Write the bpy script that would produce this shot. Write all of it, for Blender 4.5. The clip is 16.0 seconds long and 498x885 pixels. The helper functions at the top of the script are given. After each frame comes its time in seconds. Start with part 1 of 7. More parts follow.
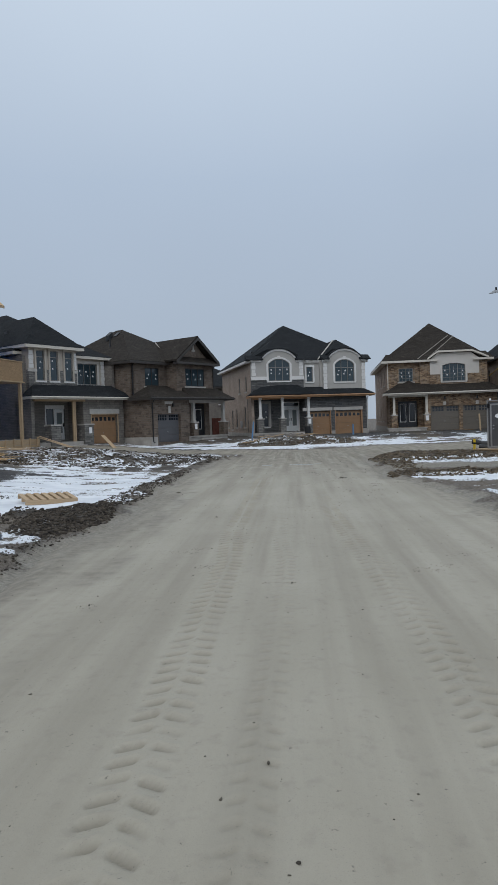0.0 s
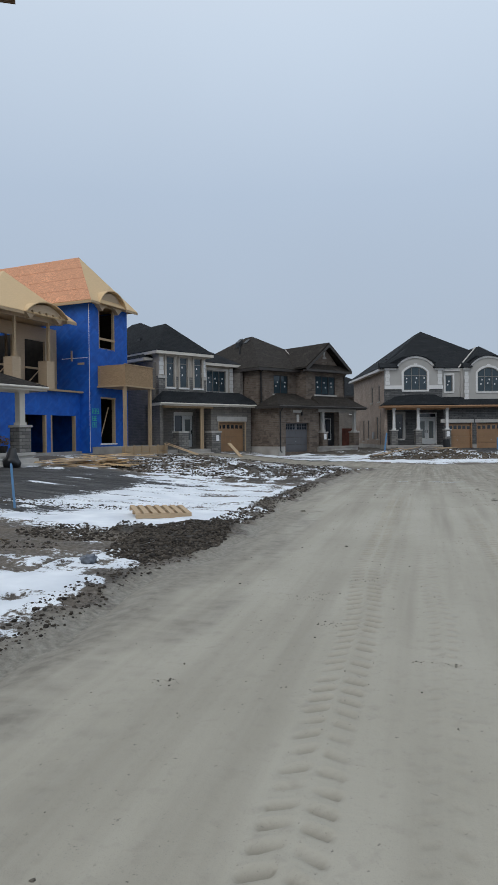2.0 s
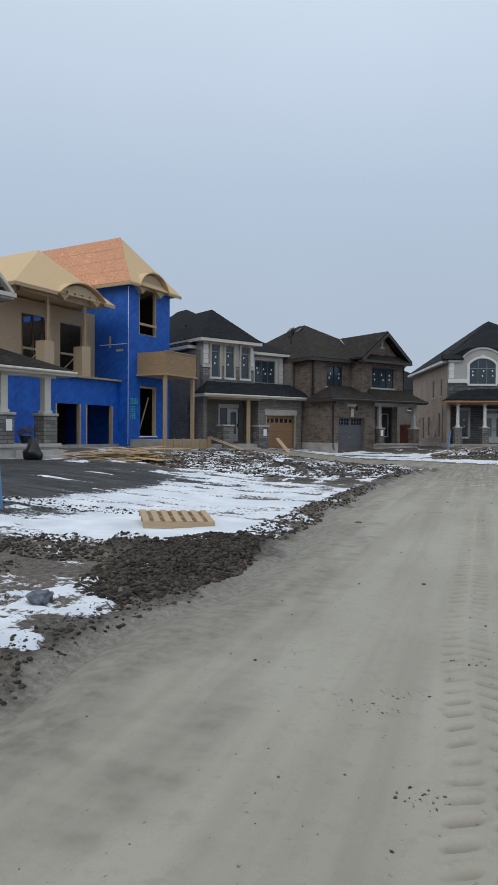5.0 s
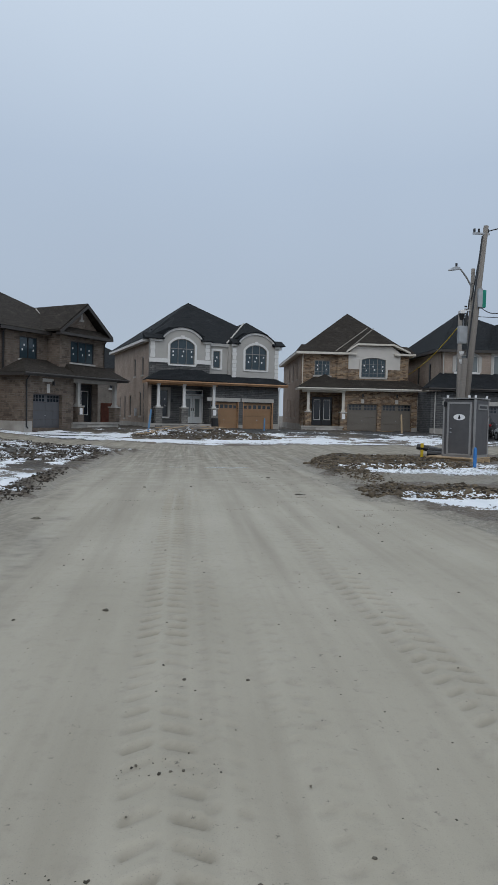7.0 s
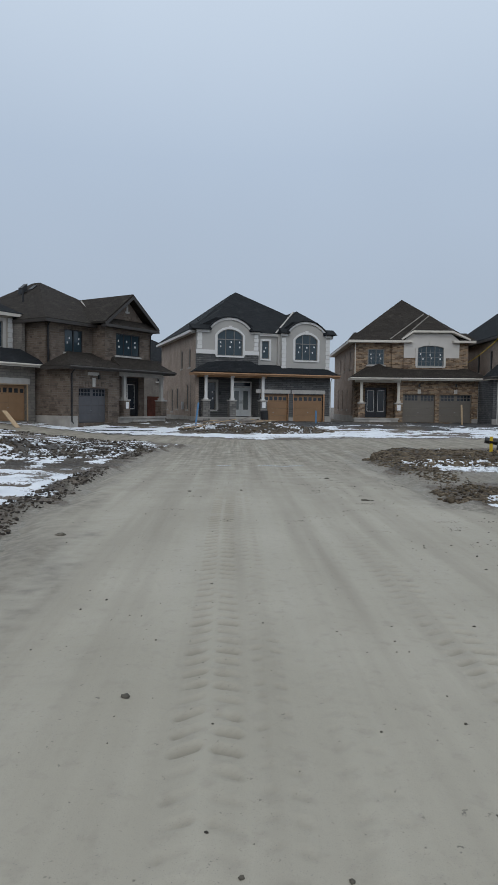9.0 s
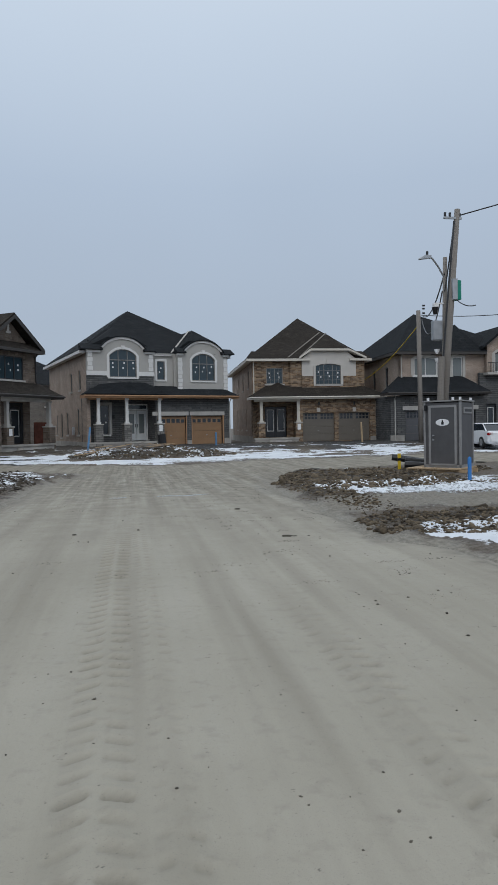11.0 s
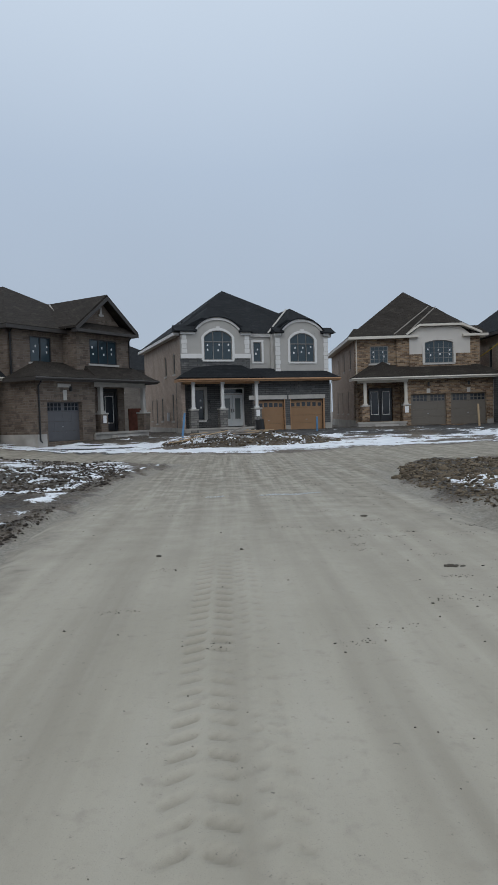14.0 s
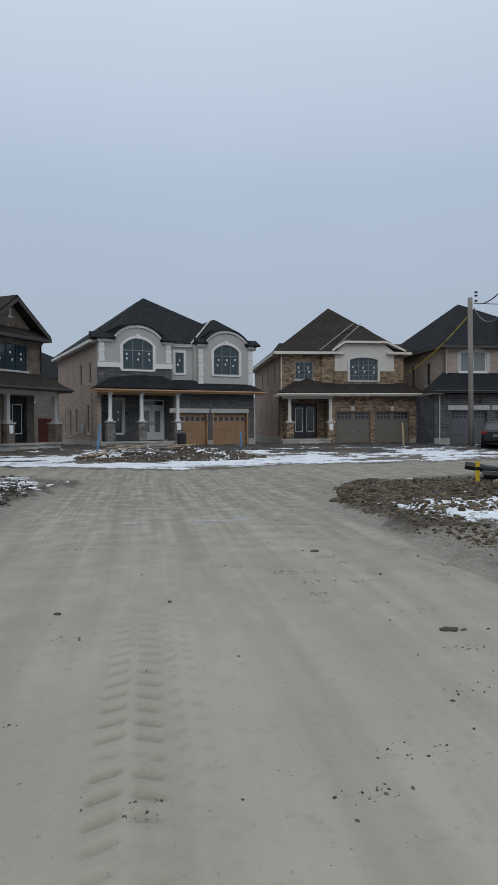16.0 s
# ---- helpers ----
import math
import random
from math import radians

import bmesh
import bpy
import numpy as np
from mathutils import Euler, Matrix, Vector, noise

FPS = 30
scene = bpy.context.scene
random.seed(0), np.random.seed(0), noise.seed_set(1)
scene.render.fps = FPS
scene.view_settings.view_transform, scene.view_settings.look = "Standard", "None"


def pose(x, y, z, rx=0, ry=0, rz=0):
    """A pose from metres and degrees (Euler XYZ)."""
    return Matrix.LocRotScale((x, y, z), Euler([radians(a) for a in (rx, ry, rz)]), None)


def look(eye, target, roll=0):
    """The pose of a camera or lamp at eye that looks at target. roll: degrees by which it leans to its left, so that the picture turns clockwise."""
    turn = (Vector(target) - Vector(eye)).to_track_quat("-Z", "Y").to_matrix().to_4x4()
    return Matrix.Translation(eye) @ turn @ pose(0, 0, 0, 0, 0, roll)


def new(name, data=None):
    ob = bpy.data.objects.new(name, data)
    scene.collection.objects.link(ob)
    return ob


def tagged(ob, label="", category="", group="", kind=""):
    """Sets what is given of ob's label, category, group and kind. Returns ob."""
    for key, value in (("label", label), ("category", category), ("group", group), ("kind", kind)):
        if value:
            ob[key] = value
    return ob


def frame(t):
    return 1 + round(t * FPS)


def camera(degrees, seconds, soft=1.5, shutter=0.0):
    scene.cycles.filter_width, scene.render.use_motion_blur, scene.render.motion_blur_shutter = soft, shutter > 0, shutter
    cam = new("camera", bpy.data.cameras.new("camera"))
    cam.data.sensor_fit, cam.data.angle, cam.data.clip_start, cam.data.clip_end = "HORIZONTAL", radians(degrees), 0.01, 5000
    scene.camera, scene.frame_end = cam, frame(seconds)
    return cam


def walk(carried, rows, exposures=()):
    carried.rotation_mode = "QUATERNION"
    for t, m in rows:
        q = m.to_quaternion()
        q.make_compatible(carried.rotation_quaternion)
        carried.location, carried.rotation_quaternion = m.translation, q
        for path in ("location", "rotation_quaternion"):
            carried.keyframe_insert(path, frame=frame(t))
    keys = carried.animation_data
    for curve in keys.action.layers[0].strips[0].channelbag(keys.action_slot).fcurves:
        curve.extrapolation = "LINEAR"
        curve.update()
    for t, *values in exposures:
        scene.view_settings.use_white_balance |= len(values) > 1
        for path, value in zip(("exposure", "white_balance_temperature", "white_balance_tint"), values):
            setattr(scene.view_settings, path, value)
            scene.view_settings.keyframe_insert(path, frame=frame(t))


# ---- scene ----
cam = camera(41.4, 16.0, 0.8)
PATH = [
    (0, (1.022, -1.918, 1.846), (0.877, 0.075, 1.785), -1.9),
    (0.5, (0.916, -1.392, 1.819), (0.72, 0.597, 1.756), -0.4),
    (1, (0.897, -0.886, 1.807), (0.7, 1.103, 1.752), -0.6),
    (1.5, (0.873, -0.408, 1.834), (0.47, 1.55, 1.784), -1.8),
    (2, (0.725, 0.1, 1.848), (0.197, 2.029, 1.825), -0.6),
    (2.5, (0.67, 0.629, 1.832), (0.003, 2.514, 1.822), -1.6),
    (3, (0.476, 1.124, 1.773), (-0.302, 2.966, 1.732), 0.2),
    (3.2, (0.426, 1.304, 1.807), (-0.32, 3.159, 1.75), 1.0),
    (5.3, (-0.03, 3.63, 1.66), (-0.681, 5.521, 1.635), 0.1),
    (5.5, (-0.069, 3.817, 1.639), (-0.645, 5.732, 1.606), 1.0),
    (6, (-0.051, 4.365, 1.642), (-0.323, 6.345, 1.586), 1.4),
    (6.5, (0.047, 4.822, 1.665), (-0.036, 6.819, 1.589), 0.3),
    (7, (0.038, 5.404, 1.653), (0.229, 7.393, 1.57), 1.3),
    (7.5, (0.096, 5.877, 1.645), (0.279, 7.866, 1.538), 0.0),
    (8, (-0.006, 6.422, 1.602), (0.02, 8.418, 1.477), 0.9),
    (8.2, (-0.018, 6.542, 1.657), (0.019, 8.538, 1.537), 1.2),
    (10.3, (0.074, 8.41, 1.701), (0.171, 10.405, 1.6), -1.3),
    (10.5, (0.044, 8.58, 1.686), (0.201, 10.572, 1.606), -0.7),
    (11, (0.076, 9.144, 1.682), (0.429, 11.112, 1.638), -1.0),
    (11.5, (0.128, 9.592, 1.695), (0.479, 11.56, 1.624), -1.5),
    (12, (0.095, 10.103, 1.721), (0.429, 12.074, 1.659), -0.3),
    (12.5, (0.129, 10.562, 1.704), (0.373, 12.546, 1.634), -1.4),
    (13, (0.038, 11.107, 1.666), (0.091, 13.104, 1.573), -0.4),
    (13.5, (-0.004, 11.557, 1.687), (0.063, 13.554, 1.596), -0.3),
    (14, (0.023, 11.992, 1.716), (0.091, 13.989, 1.63), -1.7),
    (14.5, (-0.07, 12.434, 1.73), (0.036, 14.43, 1.677), -0.5),
    (15, (-0.027, 12.963, 1.678), (0.103, 14.957, 1.593), -1.3),
    (15.5, (-0.052, 13.398, 1.685), (0.081, 15.392, 1.617), -0.9),
    (16, (-0.069, 13.898, 1.688), (0.248, 15.872, 1.643), -0.3),
]
walk(cam, [(t, look(eye, target, roll)) for t, eye, target, roll in PATH],
     [(0, 0.0), (0.6, 0.04), (2, 0.07), (2.5, 0.06), (3, 0.12), (5.5, 0.09), (6.5, 0.05), (8, 0.0), (10.5, 0.07), (11, 0.0), (14, 0.02), (15, 0.05), (16, 0.0)])

# ---- world, sun and exposure ----
world = bpy.data.worlds.new("overcast_sky")
scene.world = world
world.use_nodes = True
wn, wl = world.node_tree.nodes, world.node_tree.links
wn.clear()
w_out, w_bg = wn.new("ShaderNodeOutputWorld"), wn.new("ShaderNodeBackground")
w_sky = wn.new("ShaderNodeTexSky")
w_sky.sky_type, w_sky.sun_disc = "NISHITA", False
w_sky.sun_elevation, w_sky.sun_rotation = radians(42), radians(160)
w_co, w_sep, w_ramp = wn.new("ShaderNodeTexCoord"), wn.new("ShaderNodeSeparateXYZ"), wn.new("ShaderNodeValToRGB")
w_ramp.color_ramp.elements[0].position = 0.0
w_ramp.color_ramp.elements[0].color = (0.385, 0.455, 0.55, 1)
w_ramp.color_ramp.elements[1].position = 1.0
w_ramp.color_ramp.elements[1].color = (0.95, 1.0, 1.06, 1)
for at, c in ((0.16, (0.40, 0.475, 0.58, 1)), (0.34, (0.44, 0.53, 0.655, 1)), (0.52, (0.56, 0.655, 0.775, 1))):
    w_ramp.color_ramp.elements.new(at).color = c
w_noise = wn.new("ShaderNodeTexNoise")
w_noise.inputs["Scale"].default_value, w_noise.inputs["Detail"].default_value = 1.6, 3
w_mul = wn.new("ShaderNodeMapRange")
w_mul.inputs["From Min"].default_value, w_mul.inputs["From Max"].default_value = 0.3, 0.7
w_mul.inputs["To Min"].default_value, w_mul.inputs["To Max"].default_value = 0.97, 1.03
w_tone = wn.new("ShaderNodeMix")
w_tone.data_type, w_tone.blend_type = "RGBA", "MULTIPLY"
w_tone.inputs[0].default_value = 1.0
w_scale = wn.new("ShaderNodeMix")
w_scale.data_type, w_scale.blend_type = "RGBA", "MULTIPLY"
w_scale.inputs[0].default_value = 1.0
w_scale.inputs[7].default_value = (0.1, 0.1, 0.1, 1)
w_mix = wn.new("ShaderNodeMix")
w_mix.data_type = "RGBA"
w_mix.inputs[0].default_value = 0.05
wl.new(w_co.outputs["Generated"], w_sep.inputs[0])
wl.new(w_sep.outputs["Z"], w_ramp.inputs[0])
wl.new(w_co.outputs["Generated"], w_noise.inputs["Vector"])
wl.new(w_noise.outputs["Fac"], w_mul.inputs["Value"])
wl.new(w_ramp.outputs["Color"], w_tone.inputs[6])
wl.new(w_mul.outputs["Result"], w_tone.inputs[7])
wl.new(w_sky.outputs["Color"], w_scale.inputs[6])
wl.new(w_tone.outputs[2], w_mix.inputs[6])
wl.new(w_scale.outputs[2], w_mix.inputs[7])
wl.new(w_mix.outputs[2], w_bg.inputs["Color"])
wl.new(w_bg.outputs["Background"], w_out.inputs["Surface"])
w_bg.inputs["Strength"].default_value = 1.0

sun_data = bpy.data.lights.new("sun", "SUN")
sun_data.energy, sun_data.angle, sun_data.color = 0.6, radians(40), (1.0, 0.98, 0.95)
sun = new("sun", sun_data)
sun.matrix_world = look((-10, -30, 45), (0, 25, 0))


# ---- materials ----
def material(name):
    m = bpy.data.materials.new(name)
    m.use_nodes = True
    return m, m.node_tree.nodes, m.node_tree.links, m.node_tree.nodes["Principled BSDF"]


def node(nodes, kind, **sockets):
    n = nodes.new(kind)
    for key, value in sockets.items():
        n.inputs[key.replace("_", " ")].default_value = value
    return n


def rgb(c):
    return (c[0], c[1], c[2], 1)


def blend(nodes, links, fac, a, b, mode="MIX"):
    n = nodes.new("ShaderNodeMix")
    n.data_type, n.blend_type = "RGBA", mode
    for i, value in ((0, fac), (6, a), (7, b)):
        if isinstance(value, (float, int)):
            n.inputs[i].default_value = value
        elif isinstance(value, tuple):
            n.inputs[i].default_value = rgb(value)
        else:
            links.new(value, n.inputs[i])
    return n.outputs[2]


def ramped(nodes, links, value, lo, hi):
    n = node(nodes, "ShaderNodeMapRange", From_Min=lo, From_Max=hi)
    links.new(value, n.inputs["Value"])
    return n.outputs["Result"]


def plain(name, c, rough=0.6, metal=0.0, vary=0.12, scale=3.0, bump=0.0, grain=60.0):
    """Paint, metal, wood or concrete with stains and fine grain."""
    m, n, l, p = material(name)
    co = n.new("ShaderNodeTexCoord")
    a = node(n, "ShaderNodeTexNoise", Scale=scale, Detail=4.0)
    b = node(n, "ShaderNodeTexNoise", Scale=grain, Detail=2.0)
    l.new(co.outputs["Object"], a.inputs["Vector"])
    l.new(co.outputs["Object"], b.inputs["Vector"])
    dark, light = tuple(x * (1 - vary) for x in c), tuple(min(1, x * (1 + vary)) for x in c)
    tone = blend(n, l, ramped(n, l, a.outputs["Fac"], 0.3, 0.7), dark, light)
    l.new(tone, p.inputs["Base Color"])
    p.inputs["Roughness"].default_value, p.inputs["Metallic"].default_value = rough, metal
    if bump:
        k = node(n, "ShaderNodeBump", Strength=bump, Distance=0.01)
        l.new(b.outputs["Fac"], k.inputs["Height"])
        l.new(k.outputs["Normal"], p.inputs["Normal"])
    return m


def masonry(name, c1, c2, mortar, w, h, joint=0.012, rough=0.85, spread=0.0, bump=0.6, third=None):
    """Courses of brick or stone, by the wall's own metres."""
    m, n, l, p = material(name)
    co = n.new("ShaderNodeTexCoord")
    br = node(n, "ShaderNodeTexBrick", Color1=rgb(c1), Color2=rgb(c2), Mortar=rgb(mortar), Scale=1.0,
              Mortar_Size=joint, Mortar_Smooth=0.2, Bias=spread, Brick_Width=w, Row_Height=h)
    l.new(co.outputs["UV"], br.inputs["Vector"])
    st = node(n, "ShaderNodeTexNoise", Scale=0.9, Detail=5.0)
    gr = node(n, "ShaderNodeTexNoise", Scale=45.0, Detail=3.0)
    l.new(co.outputs["UV"], st.inputs["Vector"])
    l.new(co.outputs["UV"], gr.inputs["Vector"])
    tone = br.outputs["Color"]
    if third:
        cell = node(n, "ShaderNodeTexBrick", Color1=(0, 0, 0, 1), Color2=(1, 1, 1, 1), Mortar=(0, 0, 0, 1), Scale=1.0,
                    Mortar_Size=0.0, Brick_Width=w, Row_Height=h, Bias=-0.25)
        l.new(co.outputs["UV"], cell.inputs["Vector"])
        shift = node(n, "ShaderNodeTexNoise", Scale=2.1, Detail=1.0)
        l.new(co.outputs["UV"], shift.inputs["Vector"])
        f = n.new("ShaderNodeMath")
        f.operation = "MULTIPLY"
        l.new(cell.outputs["Color"], f.inputs[0])
        l.new(ramped(n, l, shift.outputs["Fac"], 0.2, 0.5), f.inputs[1])
        tone = blend(n, l, f.outputs[0], tone, third)
    tone = blend(n, l, ramped(n, l, st.outputs["Fac"], 0.3, 0.7), tone, blend(n, l, 1.0, tone, (0.78, 0.77, 0.76), "MULTIPLY"))
    tone = blend(n, l, ramped(n, l, gr.outputs["Fac"], 0.2, 0.9), blend(n, l, 1.0, tone, (0.62, 0.62, 0.62), "MULTIPLY"), tone)
    l.new(tone, p.inputs["Base Color"])
    p.inputs["Roughness"].default_value = rough
    p.inputs["Specular IOR Level"].default_value = 0.15
    inv = n.new("ShaderNodeMath")
    inv.operation = "SUBTRACT"
    inv.inputs[0].default_value = 1.0
    l.new(br.outputs["Fac"], inv.inputs[1])
    k = node(n, "ShaderNodeBump", Strength=bump, Distance=0.012)
    l.new(inv.outputs[0], k.inputs["Height"])
    k2 = node(n, "ShaderNodeBump", Strength=0.3, Distance=0.006)
    l.new(gr.outputs["Fac"], k2.inputs["Height"])
    l.new(k.outputs["Normal"], k2.inputs["Normal"])
    l.new(k2.outputs["Normal"], p.inputs["Normal"])
    return m


def shingles(name, c1, c2, c3):
    return masonry(name, c1, c2, tuple(x * 0.35 for x in c1), 0.34, 0.16, 0.010, 0.9, -0.25, 0.8, c3)


def timber(name, c, vary=0.25, knots=True):
    """Sawn softwood, grain along the longer way of the board."""
    m, n, l, p = material(name)
    co = n.new("ShaderNodeTexCoord")
    mp = n.new("ShaderNodeMapping")
    mp.inputs["Scale"].default_value = (1.2, 14, 14)
    l.new(co.outputs["UV"], mp.inputs["Vector"])
    a = node(n, "ShaderNodeTexNoise", Scale=2.2, Detail=5.0, Distortion=0.6)
    l.new(mp.outputs["Vector"], a.inputs["Vector"])
    info = n.new("ShaderNodeObjectInfo")
    dark, light = tuple(x * (1 - vary) for x in c), tuple(x * (1 + vary) for x in c)
    tone = blend(n, l, ramped(n, l, a.outputs["Fac"], 0.3, 0.7), dark, light)
    tone = blend(n, l, ramped(n, l, info.outputs["Random"], -1.0, 2.0), tone, tuple(x * 0.8 for x in c))
    l.new(tone, p.inputs["Base Color"])
    p.inputs["Roughness"].default_value = 0.75
    k = node(n, "ShaderNodeBump", Strength=0.25, Distance=0.004)
    l.new(a.outputs["Fac"], k.inputs["Height"])
    l.new(k.outputs["Normal"], p.inputs["Normal"])
    return m


def strand_board(name, c):
    """Pressed strand board: flakes of several tones."""
    m, n, l, p = material(name)
    co = n.new("ShaderNodeTexCoord")
    v = node(n, "ShaderNodeTexVoronoi", Scale=9.0)
    mp = n.new("ShaderNodeMapping")
    mp.inputs["Scale"].default_value = (1.0, 2.6, 1)
    l.new(co.outputs["UV"], mp.inputs["Vector"])
    l.new(mp.outputs["Vector"], v.inputs["Vector"])
    st = node(n, "ShaderNodeTexNoise", Scale=1.1, Detail=3.0)
    l.new(co.outputs["UV"], st.inputs["Vector"])
    info = n.new("ShaderNodeObjectInfo")
    sp = n.new("ShaderNodeSeparateColor")
    l.new(v.outputs["Color"], sp.inputs[0])
    tone = blend(n, l, sp.outputs[0], tuple(x * 0.6 for x in c), tuple(min(1, x * 1.25) for x in c))
    tone = blend(n, l, ramped(n, l, st.outputs["Fac"], 0.35, 0.8), tone, tuple(x * 0.8 for x in c))
    tone = blend(n, l, ramped(n, l, info.outputs["Random"], -0.4, 2.2), tone, tuple(x * 0.78 for x in c))
    l.new(tone, p.inputs["Base Color"])
    p.inputs["Roughness"].default_value = 0.8
    return m


def wrap_sheet(name):
    """Blue house wrap: creased plastic sheet with faint printed lettering bands."""
    m, n, l, p = material(name)
    co = n.new("ShaderNodeTexCoord")
    a = node(n, "ShaderNodeTexNoise", Scale=1.6, Detail=5.0, Distortion=1.0)
    l.new(co.outputs["UV"], a.inputs["Vector"])
    mp = n.new("ShaderNodeMapping")
    mp.inputs["Rotation"].default_value = (0, 0, radians(-38))
    mp.inputs["Scale"].default_value = (1.0, 1.0, 1)
    l.new(co.outputs["UV"], mp.inputs["Vector"])
    dash = node(n, "ShaderNodeTexBrick", Color1=(0, 0, 0, 1), Color2=(1, 1, 1, 1), Mortar=(0, 0, 0, 1), Scale=1.0,
                Mortar_Size=0.12, Brick_Width=1.6, Row_Height=0.34, Bias=0.0)
    l.new(mp.outputs["Vector"], dash.inputs["Vector"])
    tone = blend(n, l, ramped(n, l, a.outputs["Fac"], 0.3, 0.7), (0.004, 0.078, 0.4), (0.008, 0.13, 0.58))
    soft = n.new("ShaderNodeMath")
    soft.operation = "MULTIPLY"
    soft.inputs[1].default_value = 0.05
    l.new(dash.outputs["Color"], soft.inputs[0])
    tone = blend(n, l, soft.outputs[0], tone, (0.25, 0.42, 0.75))
    l.new(tone, p.inputs["Base Color"])
    p.inputs["Roughness"].default_value = 0.6
    k = node(n, "ShaderNodeBump", Strength=0.5, Distance=0.03)
    l.new(a.outputs["Fac"], k.inputs["Height"])
    l.new(k.outputs["Normal"], p.inputs["Normal"])
    return m


def glass(name, c=(0.02, 0.026, 0.034), spec=0.6):
    m, n, l, p = material(name)
    p.inputs["Base Color"].default_value = rgb(c)
    p.inputs["Roughness"].default_value = 0.06
    p.inputs["Specular IOR Level"].default_value = spec
    co = n.new("ShaderNodeTexCoord")
    a = node(n, "ShaderNodeTexNoise", Scale=1.2, Detail=1.0)
    l.new(co.outputs["Object"], a.inputs["Vector"])
    k = node(n, "ShaderNodeBump", Strength=0.06, Distance=0.02)
    l.new(a.outputs["Fac"], k.inputs["Height"])
    l.new(k.outputs["Normal"], p.inputs["Normal"])
    return m


TAN_BRICK = masonry("tan_brick", (0.66, 0.53, 0.44), (0.54, 0.425, 0.35), (0.4, 0.34, 0.29), 0.24, 0.08)
BROWN_BRICK = masonry("brown_mixed_brick", (0.17, 0.13, 0.104), (0.43, 0.345, 0.28), (0.29, 0.255, 0.22), 0.46, 0.14, 0.016, third=(0.05, 0.04, 0.035))
ORANGE_BRICK = masonry("buff_mixed_brick", (0.50, 0.345, 0.21), (0.25, 0.15, 0.09), (0.40, 0.35, 0.29), 0.26, 0.095, 0.014, third=(0.12, 0.08, 0.055))
GREY_STONE = masonry("grey_ledge_stone", (0.13, 0.135, 0.14), (0.30, 0.295, 0.285), (0.08, 0.08, 0.08), 0.62, 0.14, 0.016, third=(0.075, 0.078, 0.083))
WARM_STONE = masonry("warm_grey_stone", (0.25, 0.23, 0.205), (0.48, 0.44, 0.39), (0.21, 0.2, 0.185), 0.5, 0.18, 0.016, third=(0.16, 0.15, 0.138))
PIER_STONE = masonry("pier_stone", (0.19, 0.185, 0.18), (0.38, 0.365, 0.34), (0.15, 0.15, 0.145), 0.4, 0.15, 0.016)
GREY_BRICK = masonry("dark_grey_brick", (0.29, 0.265, 0.24), (0.45, 0.415, 0.375), (0.25, 0.235, 0.22), 0.36, 0.11, 0.014, third=(0.19, 0.177, 0.162))
BLACK_SHINGLE = shingles("black_shingles", (0.026, 0.030, 0.034), (0.062, 0.067, 0.073), (0.018, 0.02, 0.023))
BROWN_SHINGLE = shingles("weathered_brown_shingles", (0.048, 0.041, 0.035), (0.125, 0.108, 0.09), (0.026, 0.023, 0.021))
STUCCO = plain("grey_stucco", (0.42, 0.405, 0.38), 0.9, vary=0.05, scale=1.2, bump=0.35, grain=140)
TAUPE_STUCCO = plain("taupe_stucco", (0.255, 0.25, 0.225), 0.9, vary=0.06, scale=1.2, bump=0.35, grain=140)
PALE_STUCCO = plain("pale_stucco", (0.58, 0.55, 0.51), 0.9, vary=0.05, scale=1.2, bump=0.35, grain=140)
BEIGE_STUCCO = plain("beige_stucco", (0.44, 0.395, 0.34), 0.9, vary=0.05, scale=1.2, bump=0.35, grain=140)
WHITE_TRIM = plain("white_trim", (0.70, 0.69, 0.67), 0.6, vary=0.04)
CREAM_TRIM = plain("cream_fascia", (0.62, 0.58, 0.51), 0.5, vary=0.05)
BROWN_TRIM = plain("brown_fascia", (0.05, 0.044, 0.04), 0.5, vary=0.1)
BARE_FASCIA = plain("bare_cedar_fascia", (0.42, 0.24, 0.13), 0.8, vary=0.15)
DARK_FRAME = plain("black_window_frame", (0.018, 0.018, 0.02), 0.4)
BRONZE_FRAME = plain("bronze_window_frame", (0.2, 0.195, 0.185), 0.45)
PANE = glass("dark_glass")
PANE_BLUE = glass("blue_film_glass", (0.03, 0.05, 0.062), 0.6)
PANE_GREY = glass("pale_curtained_glass", (0.17, 0.19, 0.19), 0.5)
PANE_CURTAIN = glass("dim_curtained_glass", (0.05, 0.055, 0.055), 0.5)
STICKER = plain("white_sticker", (0.85, 0.85, 0.85), 0.6, vary=0.02)
GREY_DOOR = plain("charcoal_door_paint", (0.105, 0.105, 0.112), 0.5, vary=0.06)
TAUPE_DOOR = plain("taupe_door_paint", (0.145, 0.127, 0.105), 0.5, vary=0.06)
OLIVE_DOOR = plain("olive_grey_door_paint", (0.135, 0.13, 0.11), 0.5, vary=0.06)
WOOD_DOOR = plain("primed_tan_door", (0.29, 0.17, 0.088), 0.55, vary=0.1, scale=1.5)
WHITE_DOOR = plain("white_entry_door", (0.68, 0.70, 0.70), 0.45, vary=0.04)
BLACK_DOOR = plain("black_entry_door", (0.02, 0.022, 0.026), 0.35, vary=0.1)
CONCRETE = plain("concrete", (0.36, 0.34, 0.31), 0.9, vary=0.2, scale=1.4, bump=0.4, grain=70)
PRECAST = plain("precast_stone", (0.46, 0.44, 0.41), 0.85, vary=0.1, bump=0.2)
VALLEY_METAL = plain("weathered_valley_metal", (0.2, 0.18, 0.155), 0.6, vary=0.12)
TIMBER = timber("spruce_framing", (0.50, 0.36, 0.22))
